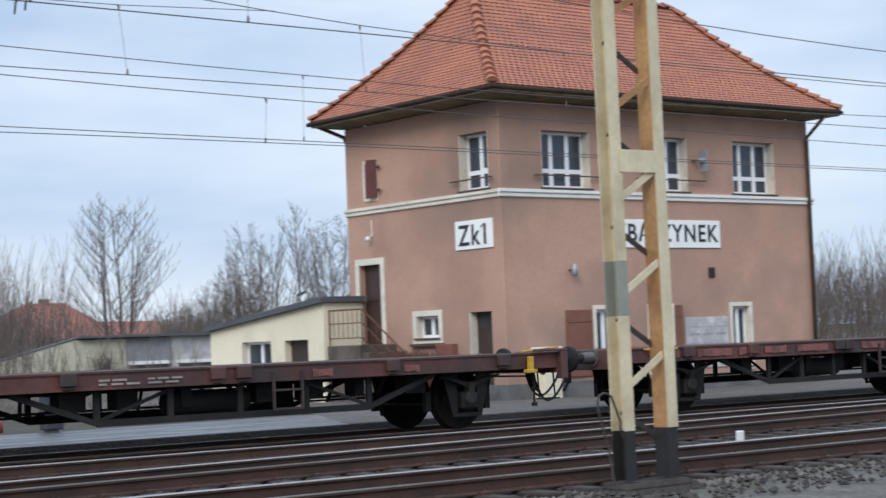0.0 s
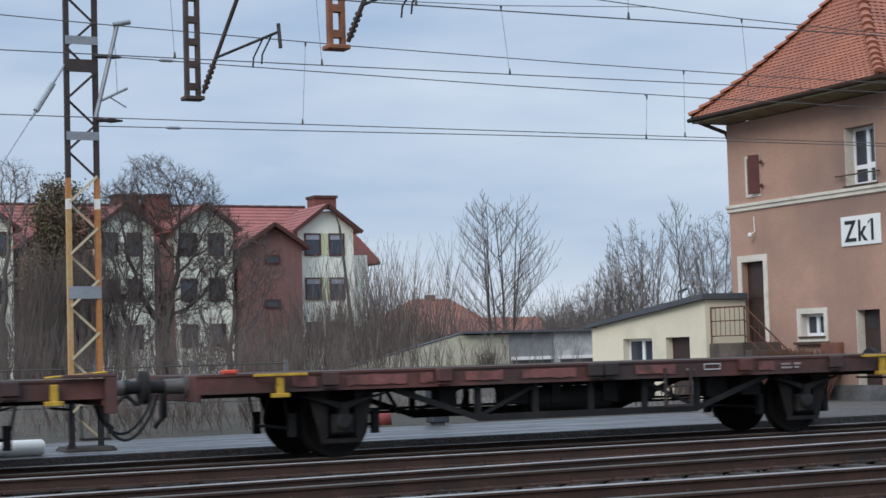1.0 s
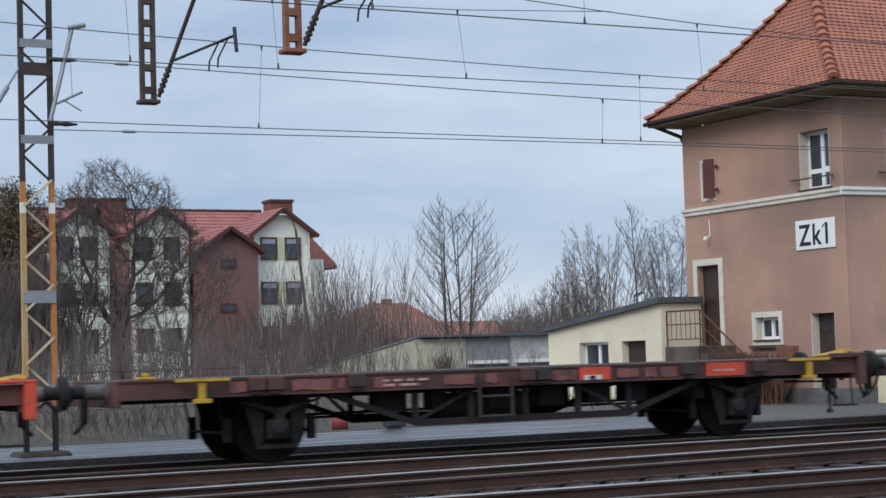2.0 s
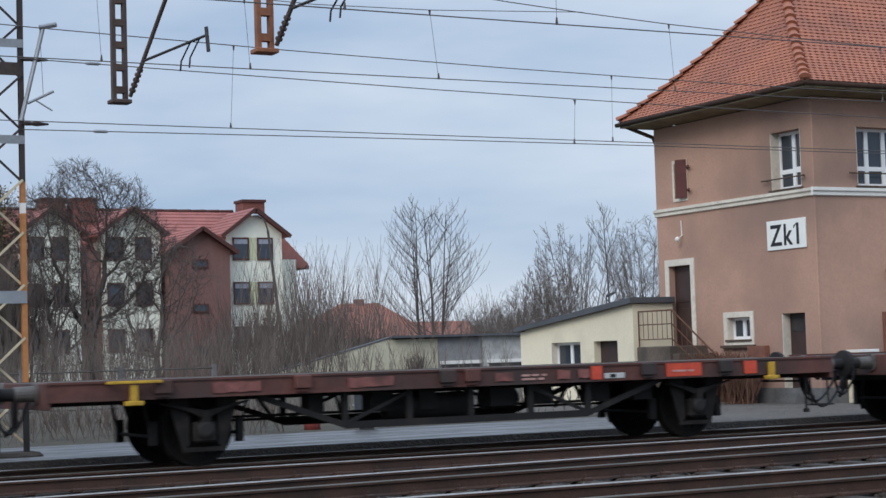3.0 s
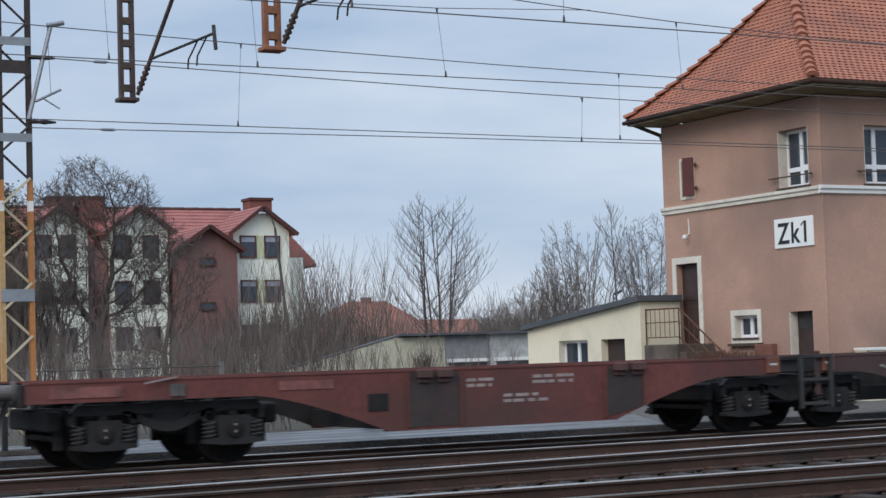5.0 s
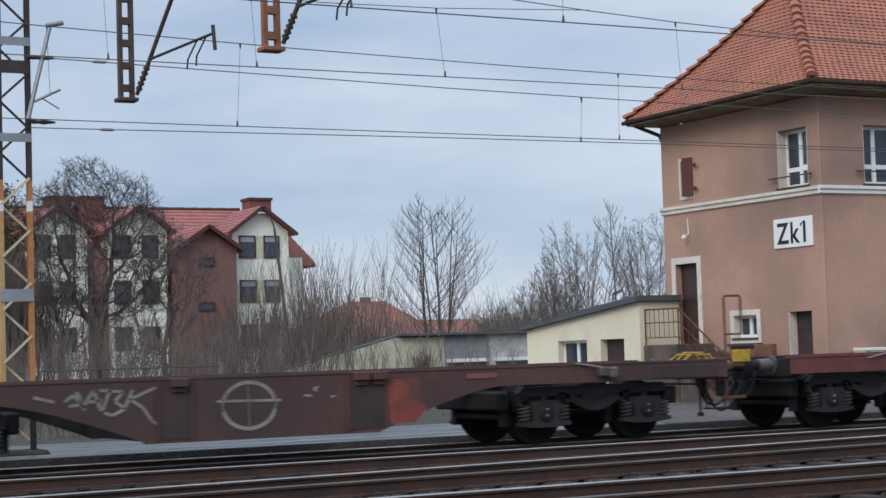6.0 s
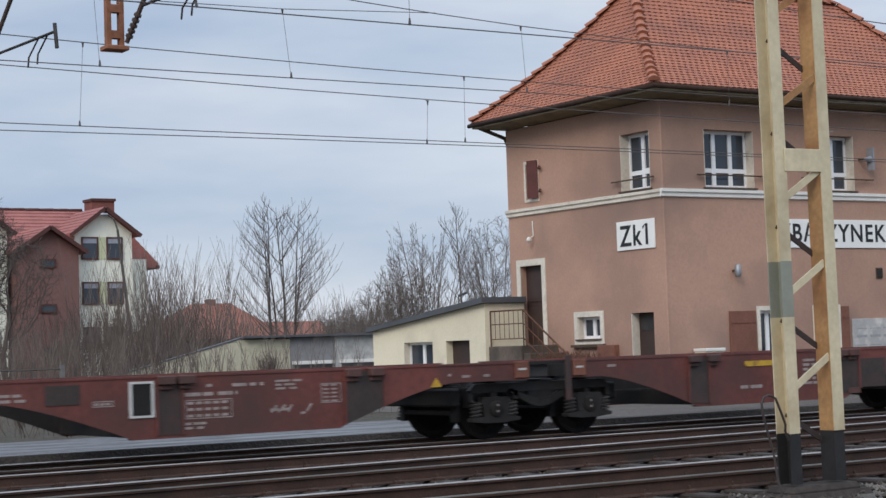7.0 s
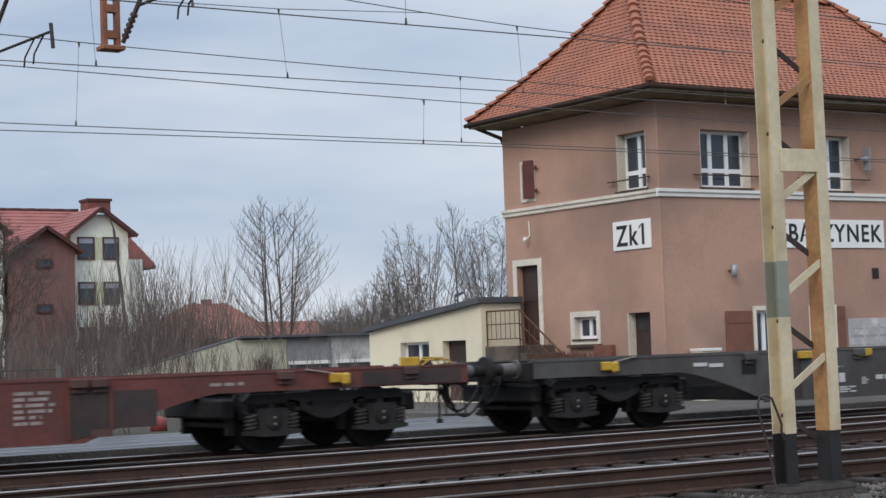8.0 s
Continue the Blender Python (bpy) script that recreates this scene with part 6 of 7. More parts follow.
    bm = boxes((107.10 - mid, 107.14 - mid, y - 0.02, y - 0.002, 0.62, 1.11), (107.42 - mid, 107.46 - mid, y - 0.02, y - 0.002, 0.62, 1.11), (107.14 - mid, 107.42 - mid, y - 0.02, y - 0.002, 0.62, 0.65), (107.14 - mid, 107.42 - mid, y - 0.02, y - 0.002, 1.08, 1.11))
    part("document_frame", bm, MARKWHITE, w, "white frame")
    plate(w, 107.14 - mid, 107.42 - mid, 0.65, 1.08, y + 0.004, GRIMESHADE, "document_holder")

    def outlined(a, b, z0, z1, rows, cols, name):
        """A stencilled table: outline and rows of dashes."""
        bm = bmesh.new()
        t = 0.012
        for u0, u1, v0, v1 in ((a, b, z0, z0 + t), (a, b, z1 - t, z1), (a, a + t, z0 + t, z1 - t), (b - t, b, z0 + t, z1 - t)):
            box(bm, u0 - mid, u1 - mid, y - 0.006, y - 0.002, v0, v1)
        for r in range(rows):
            z = z0 + (z1 - z0) * (r + 0.28) / rows
            for k in range(cols):
                u = a + 0.03 + (b - a - 0.06) * k / cols
                box(bm, u - mid, u + (b - a - 0.06) / cols * 0.72 - mid, y - 0.006, y - 0.002, z, z + (z1 - z0) / rows * 0.42)
        tagged(part(name, bm, LETTER, w), kind="stuff")
    outlined(106.58, 106.88, 0.79, 0.87, 1, 3, "stencil")
    outlined(107.92, 108.63, 0.57, 0.83, 3, 5, "stencil")
    outlined(110.04, 110.37, 0.70, 0.98, 5, 2, "stencil")
    for k, (a, b, z0, z1, n) in enumerate(((107.87, 109.15, 0.88, 0.97, 1), (107.88, 108.33, 0.43, 0.55, 2), (108.24, 108.36, 1.00, 1.07, 1), (108.64, 109.16, 0.99, 1.07, 1), (109.31, 109.75, 0.92, 1.08, 3), (109.22, 109.60, 0.62, 0.69, 1), (109.70, 109.84, 0.56, 0.62, 1))):
        text_bars(w, y, a - mid, b - mid, z0, z1, n, LETTER, 410 + k)
    bm = bmesh.new()
    for p, q in ((109.24, 109.32), (109.34, 109.46), (109.50, 109.56), (109.80, 109.88)):
        bar(bm, (p - mid, y - 0.004, 0.60), (q - mid, y - 0.004, 0.70), 0.005, 0.03)
    part("scratches", bm, LETTER, w)
    bm = bmesh.new()
    prism(bm, [(111.90 - mid, 0.85), (112.10 - mid, 0.85), (112.00 - mid, 0.99)], "y", y - 0.008, y - 0.002)
    part("warning_triangle", bm, YELLOW, w, "yellow warning triangle")
    for a, b, z in ((112.22, 112.28, 1.00), (112.47, 112.62, 0.97), (112.86, 113.08, 0.97), (104.9, 105.6, 0.97), (105.3, 105.7, 0.90), (115.24, 115.44, 1.04)):
        text_bars(w, y, a - mid, b - mid, z, z + 0.07, 1, LETTER, int(a * 10))
    plate(w, 118.16 - mid, 118.80 - mid, 0.95, 1.04, y, YELLOW, "yellow_plate", "yellow plate with worn print")
    text_bars(w, y, 119.50 - mid, 120.08 - mid, 0.60, 1.07, 6, LETTER, 45)
    text_bars(w, y, 118.05 - mid, 118.55 - mid, 0.58, 0.68, 1, LETTER, 46)
    text_bars(w, y, 122.3 - mid, 123.0 - mid, 1.0, 1.08, 1, LETTER, 47)
    plate(w, 120.85 - mid, 121.5 - mid, 0.50, 1.0, y, GRIMEBROWN, "grey_panel", "greasy dark panel")
    plate(w, 124.75 - mid, 126.45 - mid, 0.92, 1.12, y, GRIMEBROWN, "grey_panel", "greasy dark panel")
    plate(w, 120.55 - mid, 120.85 - mid, 0.40, 0.50, y - 0.004, OXIDE3, "rust_patch")
    w, mid, y, top = articulated_wagon(127.20, 153.20, 129.66, 140.10, 150.30, (132.70, 136.00), (142.90, 146.30), GREYGIRDER, GREYGIRDER,
                                       "grey articulated container wagon with white data panels", 23, 151.6,
                                       ((132.28, 134.85, 136.3), (143.2, 146.2)), (((133.1, 133.5),), ((143.0, 143.6),)))
    plate(w, 132.12 - mid, 132.44 - mid, 0.82, 1.06, y, GRIMESHADE, "document_holder")
    plate(w, 131.06 - mid, 131.35 - mid, 0.98, 1.04, y, MARKWHITE, "white_label")
    plate(w, 131.40 - mid, 131.70 - mid, 0.96, 1.02, y, MARKWHITE, "white_label")
    for k, (a, b, z0, z1, n) in enumerate(((134.38, 134.85, 0.42, 0.54, 3), (134.95, 135.15, 0.55, 0.68, 4), (135.3, 135.8, 0.62, 0.76, 1), (134.3, 134.6, 0.86, 0.90, 1))):
        text_bars(w, y, a - mid, b - mid, z0, z1, n, MARKWHITE, 510 + k)
    plate(w, 134.38 - mid, 134.52 - mid, 0.60, 0.76, y, MARKWHITE, "white_label")
    for a in (133.55, 134.98):
        part("yellow_handle", boxes((a - mid - 0.16, a - mid + 0.16, y - 0.1, y - 0.02, 1.04, 1.17), bev=0.01), YELLOW, w)


build_flat_wagons()
build_container_wagons()


def motions():
    for w, s in rolling:
        walk(w, [(t, pose(s - 0.13 - SPEED * t, TRACK_Y, 0)) for t in ROWS_T[::6]])
    for ws, r, at in spinning:
        walk(ws, [(t, pose(*at, 0, -math.degrees(SPEED * t / r) % 360, 0)) for t in ROWS_T])


# ---- masts, wires ----
def lattice_mast(name, label, x0, x1, y, z0, z1, leg, bands, lace, pitch, plates, base, turn=1):
    m = thing(name, label, "catenary mast")
    for x in (x0, x1):
        for za, zb, mt, lab in bands(x == x0):
            bm = bmesh.new()
            wx, wy = leg
            # channel section: web and two flanges, facing inwards (turn 1) or outwards (turn -1)
            s = turn if x == x0 else -turn
            prism(bm, [(x, y - wy / 2), (x + s * wx, y - wy / 2), (x + s * wx, y - wy / 2 + 0.012), (x + s * 0.012, y - wy / 2 + 0.012),
                       (x + s * 0.012, y + wy / 2 - 0.012), (x + s * wx, y + wy / 2 - 0.012), (x + s * wx, y + wy / 2), (x, y + wy / 2)], "z", za, zb)
            part("leg", bm, mt, m, lab)
    k = 0
    z = z0 + 0.15
    while pitch and z < z1 - pitch:
        bm = bmesh.new()
        a, b = (x0 + leg[0] * 0.6, x1 - leg[0] * 0.6)
        if k % 2:
            a, b = b, a
        for dy in (-leg[1] / 2 - 0.012,) if k % 2 else (leg[1] / 2 + 0.012,):
            bar(bm, (b, y + dy, z), (a, y + dy, z + pitch), 0.014, 0.036)
            part("lacing_bar", bm, lace(z), m)
        z += pitch
        k += 1
    for za, zb, mt in plates:
        part("batten_plate", boxes((x0 + 0.01, x1 - 0.01, y - leg[1] / 2 - 0.020, y - leg[1] / 2 - 0.006, za, zb)), mt, m)
    if base:
        part("foundation", boxes(base, bev=0.05), FOUNDATION, m, "dark concrete foundation block")
    return m


def build_masts():
    def near(left):
        if left:
            return [(-0.10, 0.42, MASTBLACK, "tarred foot"), (0.42, 1.62, MASTCREAM, ""), (1.62, 2.20, MASTGREEN, "grey-green repainted patch"), (2.20, 7.5, MASTCREAM, "")]
        return [(-0.10, 0.42, MASTBLACK, "tarred foot"), (0.42, 7.5, MASTRUST, "rust-streaked inner channel")]
    m = lattice_mast("lattice_mast", "cream and rusty lattice catenary mast with tarred feet", 12.985, 13.46, 13.55, 0.0, 7.3, (0.15, 0.20), near,
                     lambda z: MASTCREAM, 0.0, [], (12.74, 13.74, 13.34, 13.78, -0.45, -0.12), -1)
    part("foundation", boxes((12.64, 13.86, 13.26, 13.88, -0.45, -0.19), bev=0.06), FOUNDATION, m, "wider lower course of the foundation")
    m.rotation_euler = (0.0, radians(-0.55), 0.0)     # leans a little from plumb, about its foot
    m.location.z = -0.127
    part("batten_plate", boxes((12.95, 13.475, 13.434, 13.448, 3.13, 3.37), bev=0.004), MASTCREAM, m)
    part("outer_flange", boxes((13.462, 13.612, 13.438, 13.449, 0.42, 7.5)), MASTCREAM, m, "cream front strip")
    zt = 0.62
    while zt < 6.8:
        bm = bmesh.new()
        bar(bm, (12.97, 13.63, zt), (13.47, 13.63, zt - 0.30), 0.014, 0.06)
        part("lacing_bar", bm, MASTBROWN, m)
        bm = bmesh.new()
        bar(bm, (13.47, 13.47, zt + 0.58), (12.97, 13.47, zt + 0.28), 0.014, 0.075)
        part("lacing_bar", bm, MASTRUST if zt > 3 else MASTCREAM, m)
        zt += 0.98
    c = thing("earth_cable", "dark bent earthing cable at the mast foot", "cable")
    bm = bmesh.new()
    path_tube(bm, [(12.563, 13.30, -0.24), (12.55, 13.36, 0.0), (12.528, 13.38, 0.256), (12.45, 13.38, 0.50), (12.41, 13.38, 0.64), (12.396, 13.38, 0.747), (12.43, 13.38, 0.81), (12.485, 13.38, 0.828), (12.54, 13.38, 0.82), (12.60, 13.39, 0.79), (12.676, 13.40, 0.648), (12.739, 13.41, 0.519), (12.75, 13.43, 0.45), (12.80, 13.44, 0.359)], 0.013, 6)
    part("cable", bm, MASTBROWN, c)

    def far(left):
        return [(0.06, 0.80, MASTBLACK, "tarred foot"), (0.80, 3.74, MASTORANGE if left else MASTAMBER, "orange-yellow lower part"), (3.74, 3.90, WHITE, "white ring"), (3.90, 4.22, MASTAMBER, ""), (4.22, 9.2, MASTBROWN, "dark brown upper part")]
    y = 26.75
    m = lattice_mast("catenary_mast", "slim lattice mast painted orange below and brown above", 6.545, 7.065, y, 0.1, 9.1, (0.075, 0.09), far,
                     lambda z: MASTBROWN if z > 4.0 else MASTCREAM, 0.40, [(2.37, 2.56, GALV), (4.80, 4.93, GALV), (6.28, 6.41, GALV), (5.85, 6.05, MASTBROWN)], (6.40, 7.20, y - 0.35, y + 0.35, -0.2, 0.13))
    bm = bmesh.new()
    tube(bm, (7.0, y - 0.1, 5.15), (7.35, y - 0.12, 6.58), 0.035, 8)
    tube(bm, (7.30, y - 0.12, 6.60), (7.56, y - 0.12, 6.66), 0.04, 8)
    part("bracket_tube", bm, GALV, m, "grey bracket tube")
    bm = bmesh.new()
    tube(bm, (7.10, y - 0.12, 5.42), (7.50, y - 0.12, 5.62), 0.022, 8)
    tube(bm, (7.22, y - 0.12, 5.47), (7.48, y - 0.12, 5.32), 0.012, 6)
    part("steady_arm", bm, GALV, m)
    for z in (5.11, 6.10):
        bm = bmesh.new()
        lathe(bm, [(7.0, 0.02), (7.08, 0.035), (7.16, 0.028), (7.24, 0.04), (7.32, 0.028), (7.42, 0.015)], "x", 10, (0, y - 0.1, z))
        part("insulator", bm, MASTBROWN, m)
    bm = bmesh.new()
    tube(bm, (6.58, y, 6.0), (5.95, y - 0.3, 5.05), 0.018, 6)
    tube(bm, (6.35, y - 0.1, 5.65), (6.05, y - 0.25, 5.2), 0.045, 8)
    tube(bm, (5.95, y - 0.3, 5.05), (4.6, y - 0.9, 3.05), 0.008, 6)
    part("guy_wire", bm, GALV, m, "grey tension rod and guy")

    # drop columns that hang from the portal above, with their cantilevers
    def dropper_column(x, y, z, top, mt, label, reach, wx):
        d = thing("drop_column", label, "catenary bracket")
        for s in (-1, 1):
            part("leg", boxes((x + s * wx - 0.03, x + s * wx + 0.03, y - 0.05, y + 0.05, z, top)), mt, d)
        k = z + 0.1
        while k < top - 0.3:
            part("batten", boxes((x - wx, x + wx, y - 0.055, y + 0.055, k, k + 0.10)), mt, d)
            k += 0.34
        part("foot_plate", boxes((x - wx - 0.07, x + wx + 0.07, y - 0.12, y + 0.12, z - 0.06, z), bev=0.01), mt, d)
        bm = bmesh.new()
        a = Vector((x + wx + 0.06, y - 0.05, z + 0.05))
        b = Vector((x + wx + 0.06 + reach * 0.20, y - reach * 0.62, z + reach * 0.95))
        tube(bm, a, a.lerp(b, 0.22), 0.03, 8)
        for i in range(5):
            q = a.lerp(b, 0.04 + 0.04 * i)
            tube(bm, q, a.lerp(b, 0.06 + 0.04 * i), 0.05, 8)
        tube(bm, a.lerp(b, 0.22), b, 0.032, 8)
        part("cantilever_tube", bm, HANGBROWN, d)
        c = a.lerp(b, 0.28)
        e = c + Vector((0.25 * reach, -0.75 * reach, 0.09 * reach))
        bm = bmesh.new()
        tube(bm, c, e, 0.022, 8)
        tube(bm, e + Vector((0, 0, 0.12)), e + Vector((0.02, -0.02, -0.24)), 0.03, 8)
        part("registration_tube", bm, STEELGREY, d)
        bm = bmesh.new()
        for dx in (0.10, 0.24):
            p = e.lerp(c, dx)
            path_tube(bm, [p, p + Vector((0.0, 0.42, -0.22)), p + Vector((0.0, 0.46, -0.36))], 0.014, 6)
        part("steady_arm", bm, STEELGREY, d)
        return d
    dropper_column(8.22, 25.6, 5.37, 9.4, HANGBROWN, "brown lattice drop column with a tubular cantilever", 1.9, 0.088)
    dropper_column(8.85, 21.4, 5.47, 9.4, HANGRUST, "rusty orange lattice drop column with a tubular cantilever", 1.7, 0.088)
    g = thing("portal_beam", "brown steel beam of the catenary portal", "catenary beam")
    part("beam", boxes((8.0, 9.1, 12.0, 27.5, 9.4, 9.8)), HANGBROWN, g)
    for yy in (12.0, 27.5):
        part("post", boxes((8.4, 8.7, yy - 0.15, yy + 0.15, 9.1, 9.4)), HANGBROWN, g)


def wire(name, label, pts, r):
    t = thing(name, label, "overhead wire")
    bm = bmesh.new()
    path_tube(bm, pts, r, 6)
    part("strand", bm, WIRE, t)
    return t


def sag(x0, x1, y, z0, zm, n=20):
    return [(x0 + (x1 - x0) * i / n, y, z0 + (zm - z0) * (1 - (2 * i / n - 1) ** 2)) for i in range(n + 1)]


def build_wires():
    X0, X1 = -35, 95
    wire("contact_wire", "dark copper contact wire over the train's track", [(X0, 23.7, 5.60), (X1, 23.7, 5.62)], 0.0075)
    wire("contact_wire", "dark copper contact wire over the turnout track", [(X0, 19.0, 5.55), (X1, 19.0, 5.56)], 0.008)
    y = 26.6
    wire("contact_wire", "upper of two wires strung past the far mast", [(X0, y, 5.14), (X1, y, 5.15)], 0.0075)
    wire("tension_wire", "lower wire anchored on the far mast", [(7.0, y, 5.01), (14.1, y, 5.07), (18.5, y, 5.09), (X1, y, 5.12)], 0.0075)
    wire("tension_wire", "thin wire sloping down from the far mast", [(7.0, y, 6.10), (14.15, y, 5.93), (18.4, y, 5.86), (40, y, 5.65), (X1, y, 5.6)], 0.008)
    wire("stitch_wire", "thin stitch wire clamped to the messenger wire", [(5.4, 23.7, 6.84), (8.0, 23.7, 6.68), (10.6, 23.7, 6.62), (12.55, 23.7, 6.66), (15.2, 23.7, 6.80), (15.3, 23.7, 6.805)], 0.006)
    wire("tie_wire", "short hanger between bracket tube and steady arm", [(7.30, 26.62, 6.58), (7.34, 26.62, 5.52)], 0.004)
    for xb, zb in ((8.12, 6.075), (8.22, 5.02)):
        t = thing("turnbuckle", "small grey turnbuckle in the anchored wire", "wire clamp")
        bm = bmesh.new()
        lathe(bm, [(xb - 0.14, 0.008), (xb - 0.08, 0.026), (xb + 0.08, 0.026), (xb + 0.14, 0.008)], "x", 8, (0, y, zb))
        part("body", bm, GALV, t)
    # messenger wires with their droppers
    def hung(pts, drops, cz, lab):
        y = pts[0][1]
        t = wire("messenger_wire", "sagging thin " + lab, pts, 0.008)
        for d, up, top in drops:
            z = top or float(np.interp(up, [p[0] for p in pts], [p[2] for p in pts]))
            bm = bmesh.new()
            tube(bm, (d, y, cz - 0.012), (up, y, z), 0.0032, 6)
            tube(bm, (d, y, cz), (d, y, cz + 0.09), 0.02, 6, 0.010)
            tube(bm, (up, y, z - 0.08), (up, y, z), 0.010, 6, 0.02)
            part("dropper", bm, WIRE, t)
    main = [(6.0, 23.7, 7.70), (10.0, 23.7, 7.20), (13.9, 23.7, 6.88), (15.2, 23.7, 6.80), (17.0, 23.7, 6.71), (20.0, 23.7, 6.62), (25.0, 23.7, 6.52), (30.0, 23.7, 6.50), (40.0, 23.7, 6.75), (52.0, 23.7, 7.70)]
    hung(main, ((7.36, 7.25, None), (9.57, 9.5, 6.64), (12.65, 12.53, 6.66), (17.05, 16.97, None), (21.5, 21.5, None)), 5.606, "messenger wire over the train's track")
    hung(sag(-38, 6, 23.7, 7.70, 6.90), (), 5.60, "messenger wire of the next span")
    hung(sag(-18, 66, 26.6, 8.10, 6.30), ((10.38, 10.46, None), (17.72, 17.74, None)), 5.14, "messenger wire on the far side")
    hung(sag(4, 48, 19.0, 7.40, 6.10), ((8.9, 8.9, None), (11.87, 11.87, None)), 5.55, "messenger wire over the turnout track")
    hung([(16.9, 26.6, 5.865), (16.96, 26.6, 5.864)], ((16.90, 16.94, None),), 5.08, "clamp on the sloping wire")


build_masts()
build_wires()


# ---- trackside and distance ----
def build_trackside():
    p = thing("marker_post", "short white marker post between the tracks", "marker")
    part("post", boxes((18.57, 18.67, 17.15, 17.23, -0.22, 0.02), bev=0.01), WHITE, p)
    b = thing("equipment_box", "dark blue-grey trackside box on a foot", "box")
    part("body", boxes((13.95, 14.30, 29.55, 29.85, GZ + 0.05, 0.72), bev=0.02), BOXBLUE, b)
    part("lid", boxes((13.92, 14.33, 29.52, 29.88, 0.72, 0.76), bev=0.01), BOXBLUE, b)
    part("foot", boxes((14.02, 14.22, 29.6, 29.8, GZ, GZ + 0.05)), CONCRETE, b)
    c = thing("concrete_pipe", "pale concrete pipe lying beside the track", "pipe")
    bm = bmesh.new()
    lathe(bm, [(3.4, 0.09), (3.42, 0.12), (5.92, 0.12), (5.96, 0.09)], "x", 18, (0, 25.9, GZ + 0.125))
    part("pipe", bm, WHITE, c, smooth=True)
    r = thing("hydrant_cover", "small red metal cover standing on the verge", "cover")
    bm = bmesh.new()
    lathe(bm, [(GZ, 0.16), (GZ + 0.18, 0.15), (GZ + 0.25, 0.11), (GZ + 0.27, 0.03)], "z", 14, (13.6, 31.0, 0))
    part("dome", bm, FADEDRED, r, smooth=True)
    # chain-link style fence with posts along the grass
    f = thing("fence", "low grey wire fence with concrete posts", "fence")
    for i in range(10):
        x = -6 + 2.4 * i
        part("post", boxes((x - 0.05, x + 0.05, 41.45, 41.55, 0.0, 1.35)), CONCRETE, f)
    for z in (0.35, 0.8, 1.25):
        bm = bmesh.new()
        tube(bm, (-6, 41.5, z), (15.6, 41.5, z), 0.02, 6)
        part("rail", bm, FENCEGREY, f)
    # street lamp before the house
    s = thing("street_lamp", "tall thin street lamp with curved neck", "street lamp")
    bm = bmesh.new()
    tube(bm, (40.2, 95, 0.0), (39.2, 95, 8.9), 0.12, 10, 0.07)
    part("pole", bm, FENCEGREY, s)
    bm = bmesh.new()
    path_tube(bm, [(39.2, 95, 8.9), (39.0, 95, 9.5), (38.6, 95, 9.75)], 0.05, 8)
    part("neck", bm, FENCEGREY, s)
    bm = bmesh.new()
    lathe(bm, [(38.2, 0.04), (38.3, 0.09), (38.6, 0.08), (38.65, 0.04)], "x", 10, (0, 95, 9.75))
    part("lantern", bm, GALV, s, smooth=True)


HOUSE = thing("apartment_house", "long cream and dark-red apartment house with steep red roofs", "building")
HZ, HY = 0.0, 107.0


def house_window(x0, x1, z0, z1, y=HY):
    w = thing_part("window", HOUSE)
    part("frame", boxes((x0, x1, y - 0.10, y - 0.03, z0, z0 + 0.1), (x0, x1, y - 0.10, y - 0.03, z1 - 0.1, z1), (x0, x0 + 0.1, y - 0.10, y - 0.03, z0 + 0.1, z1 - 0.1), (x1 - 0.1, x1, y - 0.10, y - 0.03, z0 + 0.1, z1 - 0.1)), ROOFDARK, w)
    part("pane", boxes((x0 + 0.1, x1 - 0.1, y - 0.06, y - 0.02, z0 + 0.1, z1 - 0.1)), GLASS, w)
    if x0 > 41 and z0 > 4:
        part("blind", boxes((x0 + 0.1, x1 - 0.1, y - 0.075, y - 0.062, z0 + 0.1 + 0.75 * (z1 - z0 - 0.2), z1 - 0.1)), BLIND, w)


def courses(p, q, n, lip=0.05):
    """Outline of a tiled slope from eave p to ridge q in n stepped courses."""
    out = []
    for k in range(n):
        a, b = k / n, (k + 1) / n
        out += [(p[0] + (q[0] - p[0]) * a, p[1] + (q[1] - p[1]) * a + lip), (p[0] + (q[0] - p[0]) * b, p[1] + (q[1] - p[1]) * b)]
    return out


def gable_bay(x0, x1, eave, apex, mt, y, depth, windows):
    """A projecting bay with its own little gable roof towards the tracks."""
    xm = (x0 + x1) / 2
    bm = bmesh.new()
    prism(bm, [(x0, 0), (x1, 0), (x1, eave), (xm, apex), (x0, eave)], "y", y, y + depth)
    part("wall", bm, mt, HOUSE)
    o, t = 0.45, 0.16
    k = (apex - eave) / (xm - x0)
    lo = eave - o * k + 0.05
    rise = courses((x0 - o, lo + t), (xm, apex + 0.05 + t), 7)
    fall = [(2 * xm - x, z) for x, z in reversed(rise)][1:]
    bm = bmesh.new()
    prism(bm, [(x0 - o, lo)] + rise + fall + [(x1 + o, lo), (xm, apex + 0.05)], "y", y - 0.5, y + depth + 1.5)
    part("roof", bm, ROOFRED, HOUSE)
    bm = bmesh.new()
    for s in (-1, 1):
        bar(bm, (xm, y - 0.53, apex + 0.10), (xm + s * (xm - x0 + o), y - 0.53, lo + 0.04), 0.08, 0.24)
    part("bargeboard", bm, ROOFDARK, HOUSE)
    for a, b, c, d in windows:
        house_window(a, b, c, d, y)


